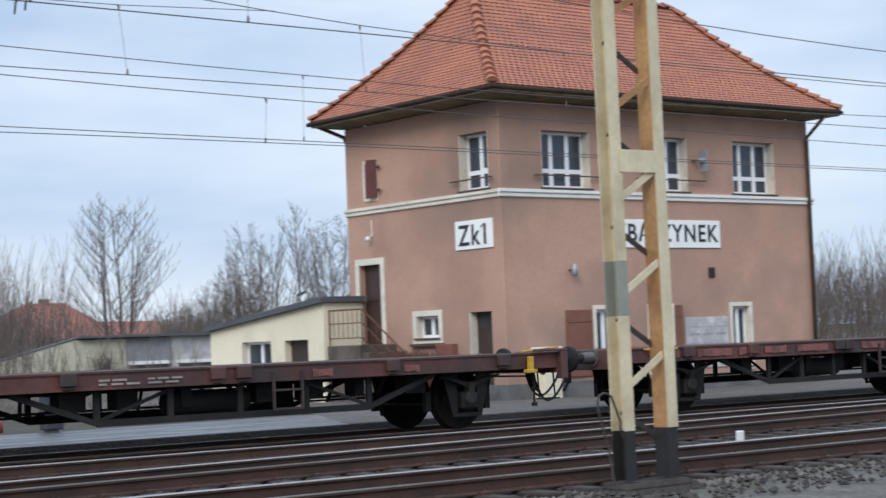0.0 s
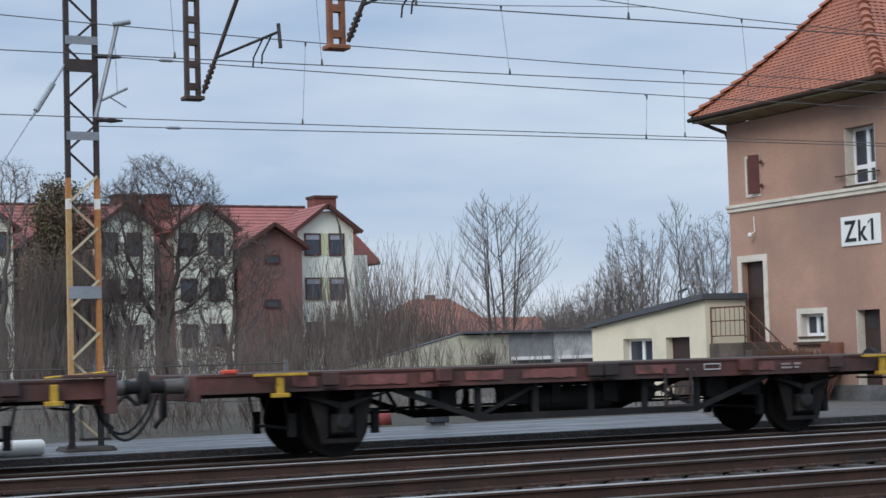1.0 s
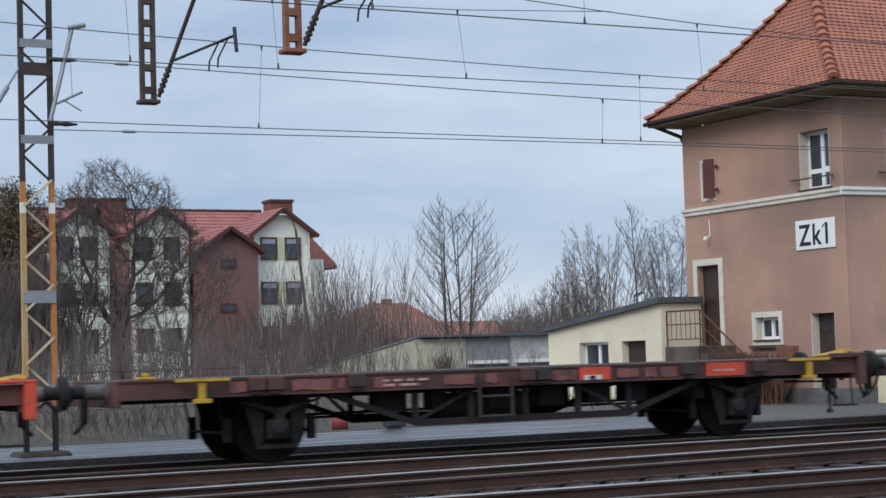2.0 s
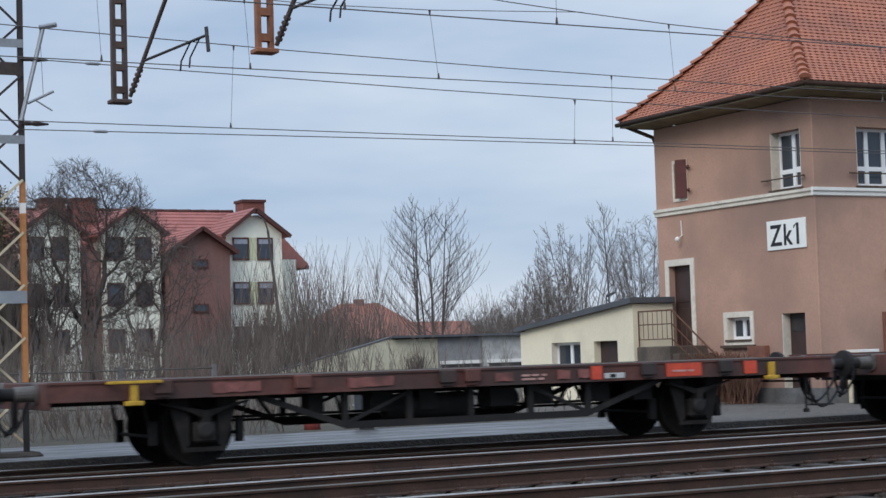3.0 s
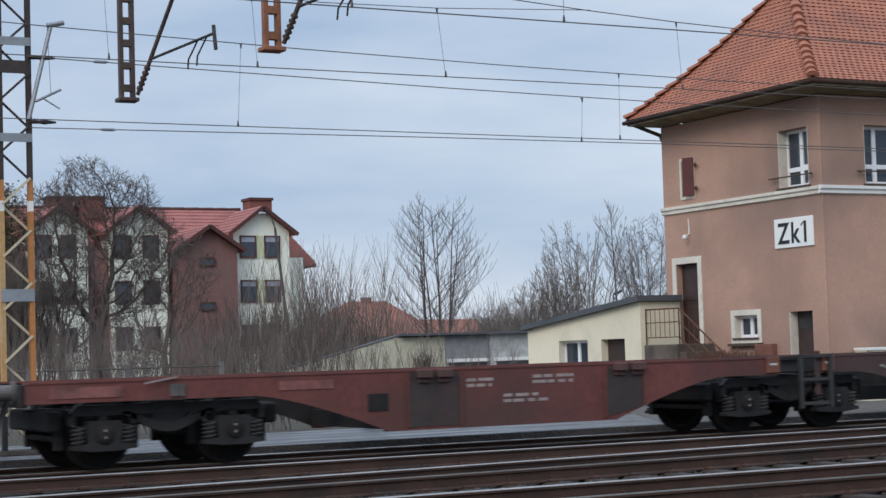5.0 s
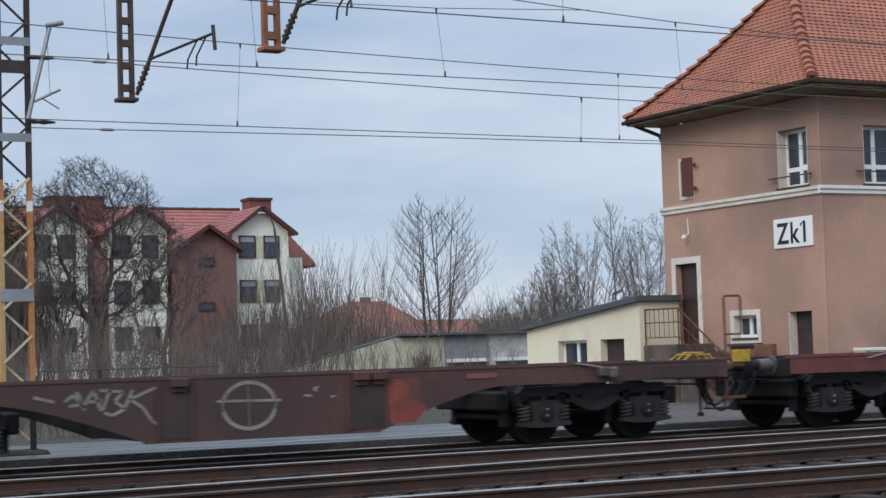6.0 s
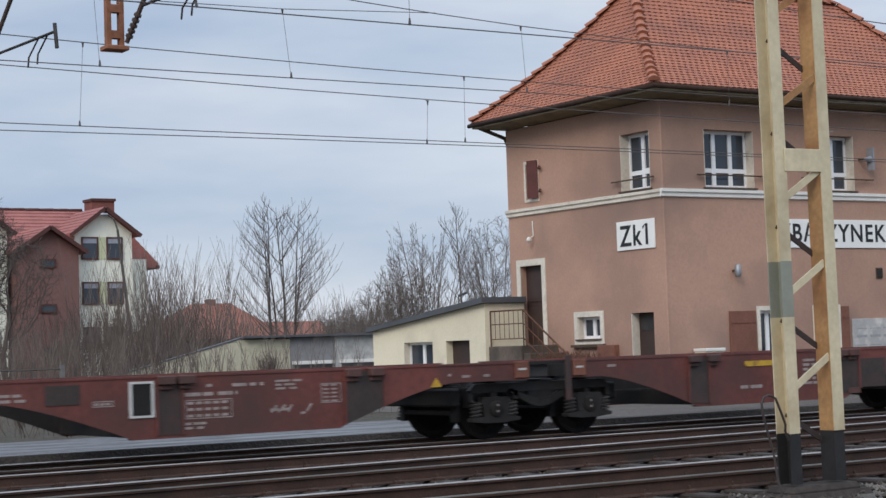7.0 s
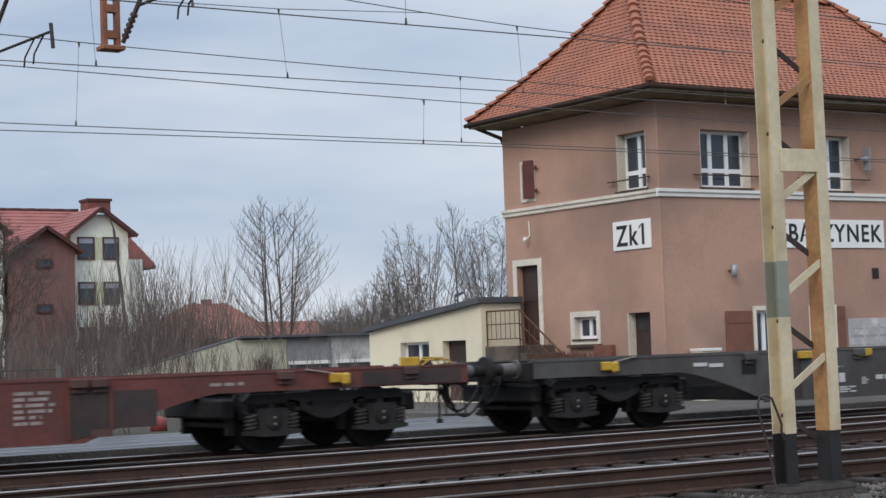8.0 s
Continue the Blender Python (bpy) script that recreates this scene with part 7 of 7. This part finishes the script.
def build_house():
    # main body and long roof
    part("wall", boxes((12.0, 46.6, HY + 1.2, HY + 11.5, 0.0, 8.0)), HOUSECREAM, HOUSE)
    bm = bmesh.new()
    up = courses((HY + 0.3, 8.2), (HY + 5.6, 11.5), 13, 0.06)
    prism(bm, up + [(HY + 12.3, 7.9), (HY + 12.3, 7.6), (HY + 0.3, 7.9)], "x", 11.0, 44.6)
    part("roof", bm, ROOFRED, HOUSE, "long red tiled roof")
    bm = bmesh.new()
    for k in range(11, 44):
        tube(bm, (k, HY + 5.6, 11.53), (k + 0.94, HY + 5.6, 11.55), 0.12, 6)
    part("ridge_tiles", bm, ROOFDARK, HOUSE)
    bm = bmesh.new()
    right = [(92.5 - x, z) for x, z in courses((44.6, 7.75), (48.1, 11.3), 11, 0.06)]
    prism(bm, right + [(44.4, 7.5), (47.9, 7.5)], "y", HY + 2.2, HY + 11.8)
    part("roof", bm, ROOFRED, HOUSE, "hipped red roof end")
    part("fascia", boxes((47.72, 47.95, HY + 2.1, HY + 11.9, 7.42, 7.66)), ROOFDARK, HOUSE)

    def storey_windows(xs, rows):
        return [(a, b, z, z + 1.45) for a, b in xs for z in rows]
    rows = (7.86, 5.0, 2.15)
    gable_bay(41.0, 44.86, 9.60, 11.02, HOUSECREAM, HY - 0.6, 3.0, storey_windows(((41.42, 42.55), (43.1, 44.2)), rows))
    for z in rows[:2]:
        part("render_band", boxes((42.6, 43.05, HY - 0.62, HY - 0.603, z, z + 1.45)), HOUSEYELLOW, HOUSE, "pale yellow render panel")
    gable_bay(36.95, 40.85, 8.42, 9.70, HOUSERED, HY - 1.6, 4.0, [(38.3, 39.35, 7.3, 7.85), (38.3, 39.35, 4.5, 5.05), (38.3, 39.35, 1.8, 2.4)])
    gable_bay(32.9, 36.6, 9.64, 11.0, HOUSECREAM, HY - 0.6, 3.0, storey_windows(((33.12, 34.2), (34.95, 36.02)), rows))
    gable_bay(27.85, 31.45, 9.60, 10.92, HOUSECREAM, HY - 0.6, 3.0, storey_windows(((28.2, 29.2), (29.75, 30.7)), rows))
    part("wall", boxes((31.47, 32.88, HY - 0.2, HY + 1.2, 0.0, 8.4)), HOUSERED, HOUSE, "dark red recessed bay")
    gable_bay(23.2, 26.9, 8.5, 9.75, HOUSERED, HY - 1.6, 4.0, [(24.75, 25.65, 7.1, 7.6), (24.75, 25.65, 4.4, 4.9)])
    gable_bay(19.2, 22.8, 9.60, 10.92, HOUSECREAM, HY - 0.6, 3.0, storey_windows(((19.6, 20.6), (21.4, 22.4)), rows))
    for x, z in ((44.75, 12.2), (33.13, 12.15), (31.1, 12.12)):
        c = thing_part("chimney", HOUSE)
        part("shaft", boxes((x - 0.78, x + 0.78, HY + 3.8, HY + 5.2, 9.5, z - 0.18)), CHIMNEY, c)
        part("cap", boxes((x - 0.86, x + 0.86, HY + 3.7, HY + 5.3, z - 0.18, z)), ROOFDARK, c)


def build_garages():
    g = thing("garage_row", "row of low rendered garages with flat roofs", "building")
    bm = bmesh.new()
    prism(bm, [(28.6, 0.0), (34.5, 0.0), (34.5, 2.16), (28.6, 0.72)], "y", 70, 70.3)
    part("wall", bm, GARAGEWALL, g, "sloping rendered gable wall")
    bm = bmesh.new()
    bar(bm, (28.5, 70.15, 0.73), (34.6, 70.15, 2.22), 0.36, 0.06)
    part("coping", bm, ROOFFELT, g)
    bm = bmesh.new()
    prism(bm, [(34.52, 70), (36.9, 70), (40.4, 76), (37.6, 76)], "z", 0, 2.12)
    part("wall", bm, GARAGEWALL, g)
    part("wall", boxes((36.92, 39.18, 70, 70.4, 0, 2.16)), GARAGEGREY, g)
    part("wall", boxes((39.2, 45.6, 70, 70.4, 0, 2.18)), WHITEWALL, g)
    bm = bmesh.new()
    prism(bm, [(34.5, 69.7), (45.8, 69.7), (45.8, 76.2), (37.6, 76.2)], "z", 2.19, 2.29)
    part("roof", bm, ROOFFELT, g)
    for x, w in ((37.1, 1.9), (39.5, 1.8), (41.8, 3.0)):
        part("door", boxes((x, x + w, 69.95, 69.998, 0.0, 0.95)), STEELGREY, g)
        part("lintel", boxes((x - 0.1, x + w + 0.1, 69.93, 69.998, 0.97, 1.12)), WHITE, g)
    h = thing("far_house", "distant house with a hipped orange roof", "house")
    part("wall", boxes((44.2, 49.4, 96, 104, 0, 2.6)), GARAGEWALL, h)
    bm = bmesh.new()
    v = [bm.verts.new(p) for p in ((43.2, 95.4, 2.5), (50.4, 95.4, 2.5), (50.4, 104.6, 2.5), (43.2, 104.6, 2.5), (46.0, 100, 4.75), (48.6, 100, 4.75))]
    for f in ((0, 1, 5, 4), (1, 2, 5), (2, 3, 4, 5), (3, 0, 4), (3, 2, 1, 0)):
        bm.faces.new([v[i] for i in f])
    part("roof", bm, FARORANGE, h)
    part("chimney", boxes((47.0, 47.5, 99.7, 100.3, 4.3, 5.0)), HOUSERED, h)
    h = thing("far_house", "distant low house with a long orange roof", "house")
    part("wall", boxes((51.2, 56.2, 100, 106, 0, 2.4)), GARAGEWALL, h)
    bm = bmesh.new()
    prism(bm, [(99.6, 2.2), (103, 3.6), (106.4, 2.2)], "x", 50.8, 56.6)
    part("roof", bm, FARORANGE, h)


def limb(V, Fc, pts, sides):
    """A tapered limb through (place, radius) points."""
    rings = []
    for n, (q, r) in enumerate(pts):
        d = (pts[min(n + 1, len(pts) - 1)][0] - pts[max(n - 1, 0)][0]).normalized()
        u = d.cross(Vector((0.31, 0.93, 0.17))).normalized()
        v = d.cross(u)
        rings.append(len(V))
        for j in range(sides):
            a = j * math.tau / sides
            V.append(tuple(q + (u * math.cos(a) + v * math.sin(a)) * max(r, 0.007)))
    for a, b in zip(rings, rings[1:]):
        for j in range(sides):
            Fc.append((a + j, a + (j + 1) % sides, b + (j + 1) % sides, b + j))


def grow(rnd, V, Fc, base, direction, length, radius, depth, spread, up, kids, bend=0.15, curl=0.0):
    """A limb in a few bends that may curl upwards, with smaller limbs off it."""
    seg = 4 if depth > 0 else 3
    sides = 5 if radius > 0.05 else 3
    p, d = Vector(base), Vector(direction).normalized()
    pts = [(p.copy(), radius)]
    for i in range(seg):
        d = (d + Vector((rnd.uniform(-1, 1), rnd.uniform(-1, 1), rnd.uniform(-1, 1) * 0.6)) * bend + Vector((0, 0, curl))).normalized()
        p = p + d * length / seg
        pts.append((p.copy(), radius * (1 - 0.72 * (i + 1) / seg)))
    limb(V, Fc, pts, sides)
    if depth == 0:
        return
    for k in range(kids):
        f = 0.2 + 0.78 * (k + rnd.random()) / kids
        i = min(int(f * seg), seg - 1)
        q = pts[i][0].lerp(pts[i + 1][0], f * seg - i)
        a = rnd.uniform(0, math.tau)
        side = Vector((math.cos(a), math.sin(a), 0)) * spread + Vector((0, 0, up)) + d * 0.7
        grow(rnd, V, Fc, q, side, length * rnd.uniform(0.30, 0.55) * (1.25 - 0.6 * f), max(radius * 0.45 * (1.1 - 0.5 * f), 0.008), depth - 1, spread, up, max(3, kids - 2), bend, curl)


def finish_tree(t, TV, TF, V, Fc, mt):
    for nm, vv, ff in (("trunk", TV, TF), ("crown", V, Fc)):
        me = bpy.data.meshes.new(nm)
        me.from_pydata(vv, [], ff)
        me.materials.append(mt)
        me.shade_smooth()
        o = new(nm, me)
        o.parent = t
    return t


def edge_tube(V, Fc, p, q, rp, rq):
    """One tapered length of a branch."""
    sides = 6 if rp > 0.06 else (4 if rp > 0.02 else 3)
    d = (q - p).normalized()
    u = d.cross(Vector((0.31, 0.93, 0.17))).normalized()
    v = d.cross(u)
    k = len(V)
    for c, r in ((p, rp), (q, rq)):
        for j in range(sides):
            a = j * math.tau / sides
            V.append(tuple(c + (u * math.cos(a) + v * math.sin(a)) * r))
    for j in range(sides):
        Fc.append((k + j, k + (j + 1) % sides, k + sides + (j + 1) % sides, k + sides + j))


def crown_tree(at, label, lobes, trunk_h, trunk_r, seed, mt, count=900, step=0.30, twigs=3, twig_len=0.45, lean=(0, 0)):
    """An old tree whose limbs grow towards points spread through the lobes of its crown."""
    gen = np.random.default_rng(seed)
    rnd = random.Random(seed)
    aim = []
    per = count // len(lobes)
    for cx, cy, cz, rx, ry, rz in lobes:
        g = gen.normal(size=(per, 3))
        g /= np.linalg.norm(g, axis=1)[:, None]
        g *= gen.uniform(0.25, 1.0, size=(per, 1)) ** 0.5
        aim.append(g * (rx, ry, rz) + (cx, cy, cz))
    aim = np.concatenate(aim)
    nodes, parent = [], []
    n0 = max(3, int(trunk_h / 0.4))
    for k in range(n0 + 1):
        f = k / n0
        nodes.append(np.array((lean[0] * f + 0.06 * math.sin(5 * f), lean[1] * f, trunk_h * f - 0.1 * (k == 0))))
        parent.append(k - 1)
    near = np.full(len(aim), 1e9)
    who = np.zeros(len(aim), int)
    fresh = list(range(n0 // 2, n0 + 1))
    for _ in range(75):
        arr = np.array([nodes[i] for i in fresh])
        d = np.linalg.norm(aim[:, None] - arr[None], axis=2)
        j = d.argmin(1)
        better = d[np.arange(len(aim)), j] < near
        near = np.where(better, d[np.arange(len(aim)), j], near)
        who = np.where(better, np.array(fresh)[j], who)
        keep = near > step * 1.25
        aim, near, who = aim[keep], near[keep], who[keep]
        if not len(aim):
            break
        fresh = []
        for i in np.unique(who):
            v = aim[who == i] - nodes[i]
            v = (v / np.linalg.norm(v, axis=1)[:, None]).mean(0) + gen.normal(size=3) * 0.16
            if parent[i] >= 0:
                old = nodes[i] - nodes[parent[i]]
                v = v + 0.35 * old / (np.linalg.norm(old) + 1e-6)
            v = v / (np.linalg.norm(v) + 1e-6)
            nodes.append(nodes[i] + v * step)
            parent.append(int(i))
            fresh.append(len(nodes) - 1)
    flow = [0.0] * len(nodes)
    for i in range(len(nodes) - 1, 0, -1):
        if flow[i] == 0.0:
            flow[i] = 1.0
        flow[parent[i]] += flow[i]
    k = trunk_r / flow[0] ** 0.5
    size = [max(k * f ** 0.5, 0.008) for f in flow]
    t = thing("bare_tree", label, "tree", at)
    V, Fc, TV, TF = [], [], [], []
    for i in range(1, len(nodes)):
        a, b = Vector(nodes[parent[i]]), Vector(nodes[i])
        stem = i <= n0
        edge_tube(TV if stem else V, TF if stem else Fc, a, b, size[parent[i]] if stem or size[parent[i]] < 2 * size[i] else size[i] * 1.3, size[i])
        if flow[i] < 7:
            d = (b - a).normalized()
            for _ in range(twigs):
                w = (d + Vector((rnd.gauss(0, 0.6), rnd.gauss(0, 0.6), rnd.gauss(0.15, 0.5)))).normalized()
                m = b + w * twig_len * rnd.uniform(0.4, 1.0)
                edge_tube(V, Fc, b, m, 0.008, 0.005)
                w = (w + Vector((rnd.gauss(0, 0.5), rnd.gauss(0, 0.5), rnd.gauss(0.1, 0.4)))).normalized()
                edge_tube(V, Fc, b.lerp(m, 0.6), b.lerp(m, 0.6) + w * twig_len * 0.6, 0.006, 0.004)
    return finish_tree(t, TV, TF, V, Fc, mt), nodes


def broom_tree(at, height, seed, label, stems, lean, base, reach, count, radius, mt, foot=0.28, depth=1, rise=0.75, thin=0.017):
    """Upright stems whose long side branches leave at an angle and then curve up."""
    rnd = random.Random(seed)
    t = thing("bare_tree", label, "tree", at)
    V, Fc, TV, TF = [], [], [], []
    for s in range(stems):
        a = math.tau * s / stems + rnd.uniform(-0.4, 0.4)
        many = stems > 1
        h = height * (rnd.uniform(0.84, 1.0) if many else 1.0)
        off = Vector((math.cos(a), math.sin(a), 0)) * base * many * rnd.uniform(0.5, 1.0)
        tip = Vector((math.cos(a), math.sin(a), 0)) * lean * many * rnd.uniform(0.6, 1.2) * h
        w1, w2 = rnd.uniform(-0.12, 0.12), rnd.uniform(-0.12, 0.12)

        def stem_at(f):
            return off + tip * f + Vector((w1 * math.sin(5 * f), w2 * math.sin(4 * f), h * f - 0.05))
        limb(TV, TF, [(stem_at(f / 9), radius * (1.0 - 0.88 * f / 9)) for f in range(10)], 6)
        for k in range(count):
            f = foot + (0.98 - foot) * (k + rnd.random()) / count
            b = a + rnd.gauss(0, 1.1) if many else rnd.uniform(0, math.tau)
            side = Vector((math.cos(b), math.sin(b), rise * rnd.uniform(0.7, 1.3)))
            long = reach * (1.0 - ((f - 0.30) / 0.72) ** 2 * 0.85) * rnd.uniform(0.55, 1.1)
            grow(rnd, V, Fc, stem_at(f), side, long, max(radius * 0.40 * (1.15 - f), thin), depth, 0.75, 0.75, 6 if depth == 1 else 5, 0.07, 0.10)
    return finish_tree(t, TV, TF, V, Fc, mt)


def thicket(name, label, region, count, height, seed, mt, lean=0.25, twig=7, thick=0.020):
    """Many thin upright stems, for scrub nobody could count."""
    rnd = random.Random(seed)
    V, Fc = [], []
    for _ in range(count):
        x, y, z = region(rnd)
        h = height * rnd.uniform(0.5, 1.0)
        d = Vector((rnd.uniform(-lean, lean), rnd.uniform(-lean, lean), 1))
        grow(rnd, V, Fc, (x, y, z), d, h, thick * h / 4 + 0.006, 1, 0.5, 0.8, twig, 0.08)
    me = bpy.data.meshes.new(name)
    me.from_pydata(V, [], Fc)
    me.materials.append(mt)
    tagged(new(name, me), label, "scrub", kind="stuff")


def build_trees():
    broom_tree((37.1, 71.0, 0.0), 8.6, 5, "bare young tree with several straight upright stems", 7, 0.065, 0.5, 2.8, 17, 0.066, TWIGS, foot=0.24, rise=0.70)
    broom_tree((53.9, 82.0, 0.0), 9.4, 8, "slender bare tree with an open crown behind the annex", 1, 0.0, 0.0, 2.3, 30, 0.085, TWIGS, foot=0.40, rise=0.95)
    lab = "dense bare tree with fine upright twigs behind the annex"
    for i, (x, y, h, r) in enumerate(((46.9, 82, 3.5, 1.5), (48.6, 83, 4.3, 1.6), (50.7, 83, 6.5, 1.6), (49.6, 82.5, 5.4, 1.6), (52.3, 84, 8.5, 1.5), (53.3, 84, 9.5, 1.4), (58.4, 85, 9.3, 1.8), (59.8, 87, 9.5, 1.8), (45.2, 80, 3.8, 1.3), (62.0, 90, 8.6, 1.6))):
        if i % 2 == 0 or i == 3:
            crown_tree((x + 0.5, y + 1.0, 0.0), lab, ((0, 0, h * 0.62, r * 1.15, r, h * 0.36), (-0.3, 0, h * 0.36, r * 1.5, r, h * 0.28)), h * 0.16, 0.085, 80 + i, TWIGS2, 560, 0.28, 2, 0.55)
        broom_tree((x, y, 0.0), h * 0.96, 30 + i, lab, 9, 0.21, 0.5, r, 13, 0.042, TWIGS2, foot=0.16, depth=1, rise=0.85, thin=0.011)
    # large old trees before the house
    crown_tree((24.8, 82.0, 0.0), "tall old bare tree with a domed crown of fine twigs",
               ((-0.6, 0, 9.2, 1.8, 1.8, 2.1), (-2.1, 0.3, 8.0, 1.7, 1.7, 2.0), (1.3, -0.3, 8.3, 1.7, 1.7, 2.2), (2.4, 0, 7.0, 1.8, 1.6, 2.0), (0.1, 0, 5.4, 3.6, 2.6, 2.2)), 2.0, 0.21, 51, TWIGS, 3400, 0.22, 5, 0.42)
    crown_tree((22.4, 80.0, 0.0), "old bare tree with several crooked limbs", ((-0.4, 0, 5.8, 2.0, 1.8, 2.4), (0.6, 0, 3.6, 2.4, 2.0, 1.8)), 1.4, 0.16, 57, TWIGS, 1400, 0.24)
    crown_tree((27.3, 80.0, 0.0), "old bare tree with low crooked limbs", ((0.5, 0, 5.4, 2.2, 1.8, 2.0), (-0.4, 0, 3.2, 2.4, 2.0, 1.8)), 1.3, 0.14, 58, TWIGS, 1400, 0.24)
    crown_tree((17.7, 85.0, 0.0), "tall bare tree with an open crown", ((0.5, 0, 9.3, 1.5, 1.5, 1.9), (-0.2, 0, 6.6, 1.9, 1.6, 2.0)), 3.0, 0.15, 53, TWIGS2, 1100, 0.26)
    t, nodes = crown_tree((19.7, 82.0, 0.0), "brown tree thickly overgrown with ivy", ((-0.1, 0, 8.1, 1.15, 1.1, 1.9), (0.9, 0, 8.0, 1.0, 1.0, 1.7), (-0.3, 0, 4.6, 1.5, 1.3, 3.0)), 2.4, 0.17, 54, TWIGS, 1600, 0.24)
    # ivy leaves cling along the limbs
    rnd = random.Random(9)
    V, Fc = [], []
    for _ in range(17000):
        p = Vector(nodes[rnd.randrange(len(nodes))])
        if p.x > 0.9 and rnd.random() < 0.85:
            continue
        p = p + Vector((rnd.gauss(0, 0.2), rnd.gauss(0, 0.2), rnd.gauss(0, 0.2)))
        k = len(V)
        q = Vector((rnd.uniform(-1, 1), rnd.uniform(-1, 1), rnd.uniform(-1, 1))).normalized() * 0.065
        s = q.cross(Vector((rnd.uniform(-1, 1), rnd.uniform(-1, 1), rnd.uniform(-1, 1)))).normalized() * 0.05
        V += [tuple(p - q), tuple(p + s), tuple(p + q), tuple(p - s)]
        Fc.append((k, k + 1, k + 2, k + 3))
    me = bpy.data.meshes.new("leaves")
    me.from_pydata(V, [], Fc)
    me.materials.append(IVY)
    o = new("leaves", me)
    o.parent = t
    thicket("scrub", "bare reddish brown scrub before the house", lambda r: (r.uniform(8, 30), r.uniform(62, 76), 0), 560, 3.2, 61, TWIGS)
    thicket("scrub", "dense brown brush round the overgrown tree", lambda r: (r.gauss(19.4, 1.4), r.uniform(78, 81), 0), 330, 6.0, 72, TWIGS, 0.14, 9)
    thicket("scrub", "tall bare saplings beside the house", lambda r: (r.uniform(33.0, 39.8), r.uniform(79, 88), 0), 150, 6.3, 62, TWIGS2, 0.12, 9)
    thicket("scrub", "bare brown brush under the saplings", lambda r: (r.uniform(30.0, 37.8), r.uniform(76, 84), 0), 260, 3.9, 69, TWIGS, 0.3, 8)
    thicket("scrub", "low bare scrub along the garages", lambda r: (r.uniform(16, 30), r.uniform(60, 69), 0), 200, 2.3, 63, TWIGS2)
    thicket("scrub", "thin saplings before the garages", lambda r: (r.uniform(29, 40), r.uniform(64, 69), 0), 40, 2.4, 68, TWIGS2, thick=0.03)
    thicket("scrub", "small dark bush before the garages", lambda r: (r.uniform(35.3, 35.7), r.uniform(69.2, 69.6), 0), 60, 1.45, 70, TWIGS, 0.3, 8)
    thicket("scrub", "low bare scrub behind the garages", lambda r: (r.uniform(38.5, 48), r.uniform(78, 90), 0), 130, 3.6, 71, TWIGS2)
    thicket("scrub", "bare hedge behind the annex", lambda r: (r.uniform(46, 66), r.uniform(80, 98), 0), 320, 4.4, 64, TWIGS2)
    thicket("scrub", "bare brown wood beyond the signal box", lambda r: (lambda y: (y * r.uniform(1.10, 1.50), y, 0))(r.uniform(66, 108)), 760, 6.6, 65, TWIGS, 0.35, 10)
    thicket("dry_shrub", "rust-brown dry shrub beside the stair", lambda r: (r.uniform(BX - 1.0, BX - 0.35), r.gauss(BY + 2.85, 0.42), GZ), 1200, 1.02, 66, DRYSHRUB, 0.40, 11, 0.008)
    thicket("scrub", "low dead bushes on the verge beyond the paving", lambda r: (r.uniform(7.5, 13), r.uniform(30.2, 33.0), 0.04), 110, 0.85, 73, TWIGS, 0.6, 7, 0.02)
    thicket("grass_tufts", "dry grass tufts along the fence", lambda r: (r.uniform(0, 24), r.uniform(33, 41), 0.04), 900, 0.5, 67, TWIGS2, 0.6, 3, 0.035)
    # distant wooded rise closes the view
    bm = bmesh.new()
    rnd = random.Random(4)
    pts = [(-500 + 20 * i, 3.5 + 2.2 * noise.noise((i * 0.23, 3.1, 0)) + rnd.uniform(-0.3, 0.3)) for i in range(101)]
    prism(bm, [(-500, -1.0)] + pts + [(1500, -1.0)], "y", 330, 345)
    tagged(part("backdrop", bm, TWIGS2), "distant grey-brown line of woods", "woods", kind="structure")


build_trackside()
build_house()
build_garages()
build_trees()
motions()
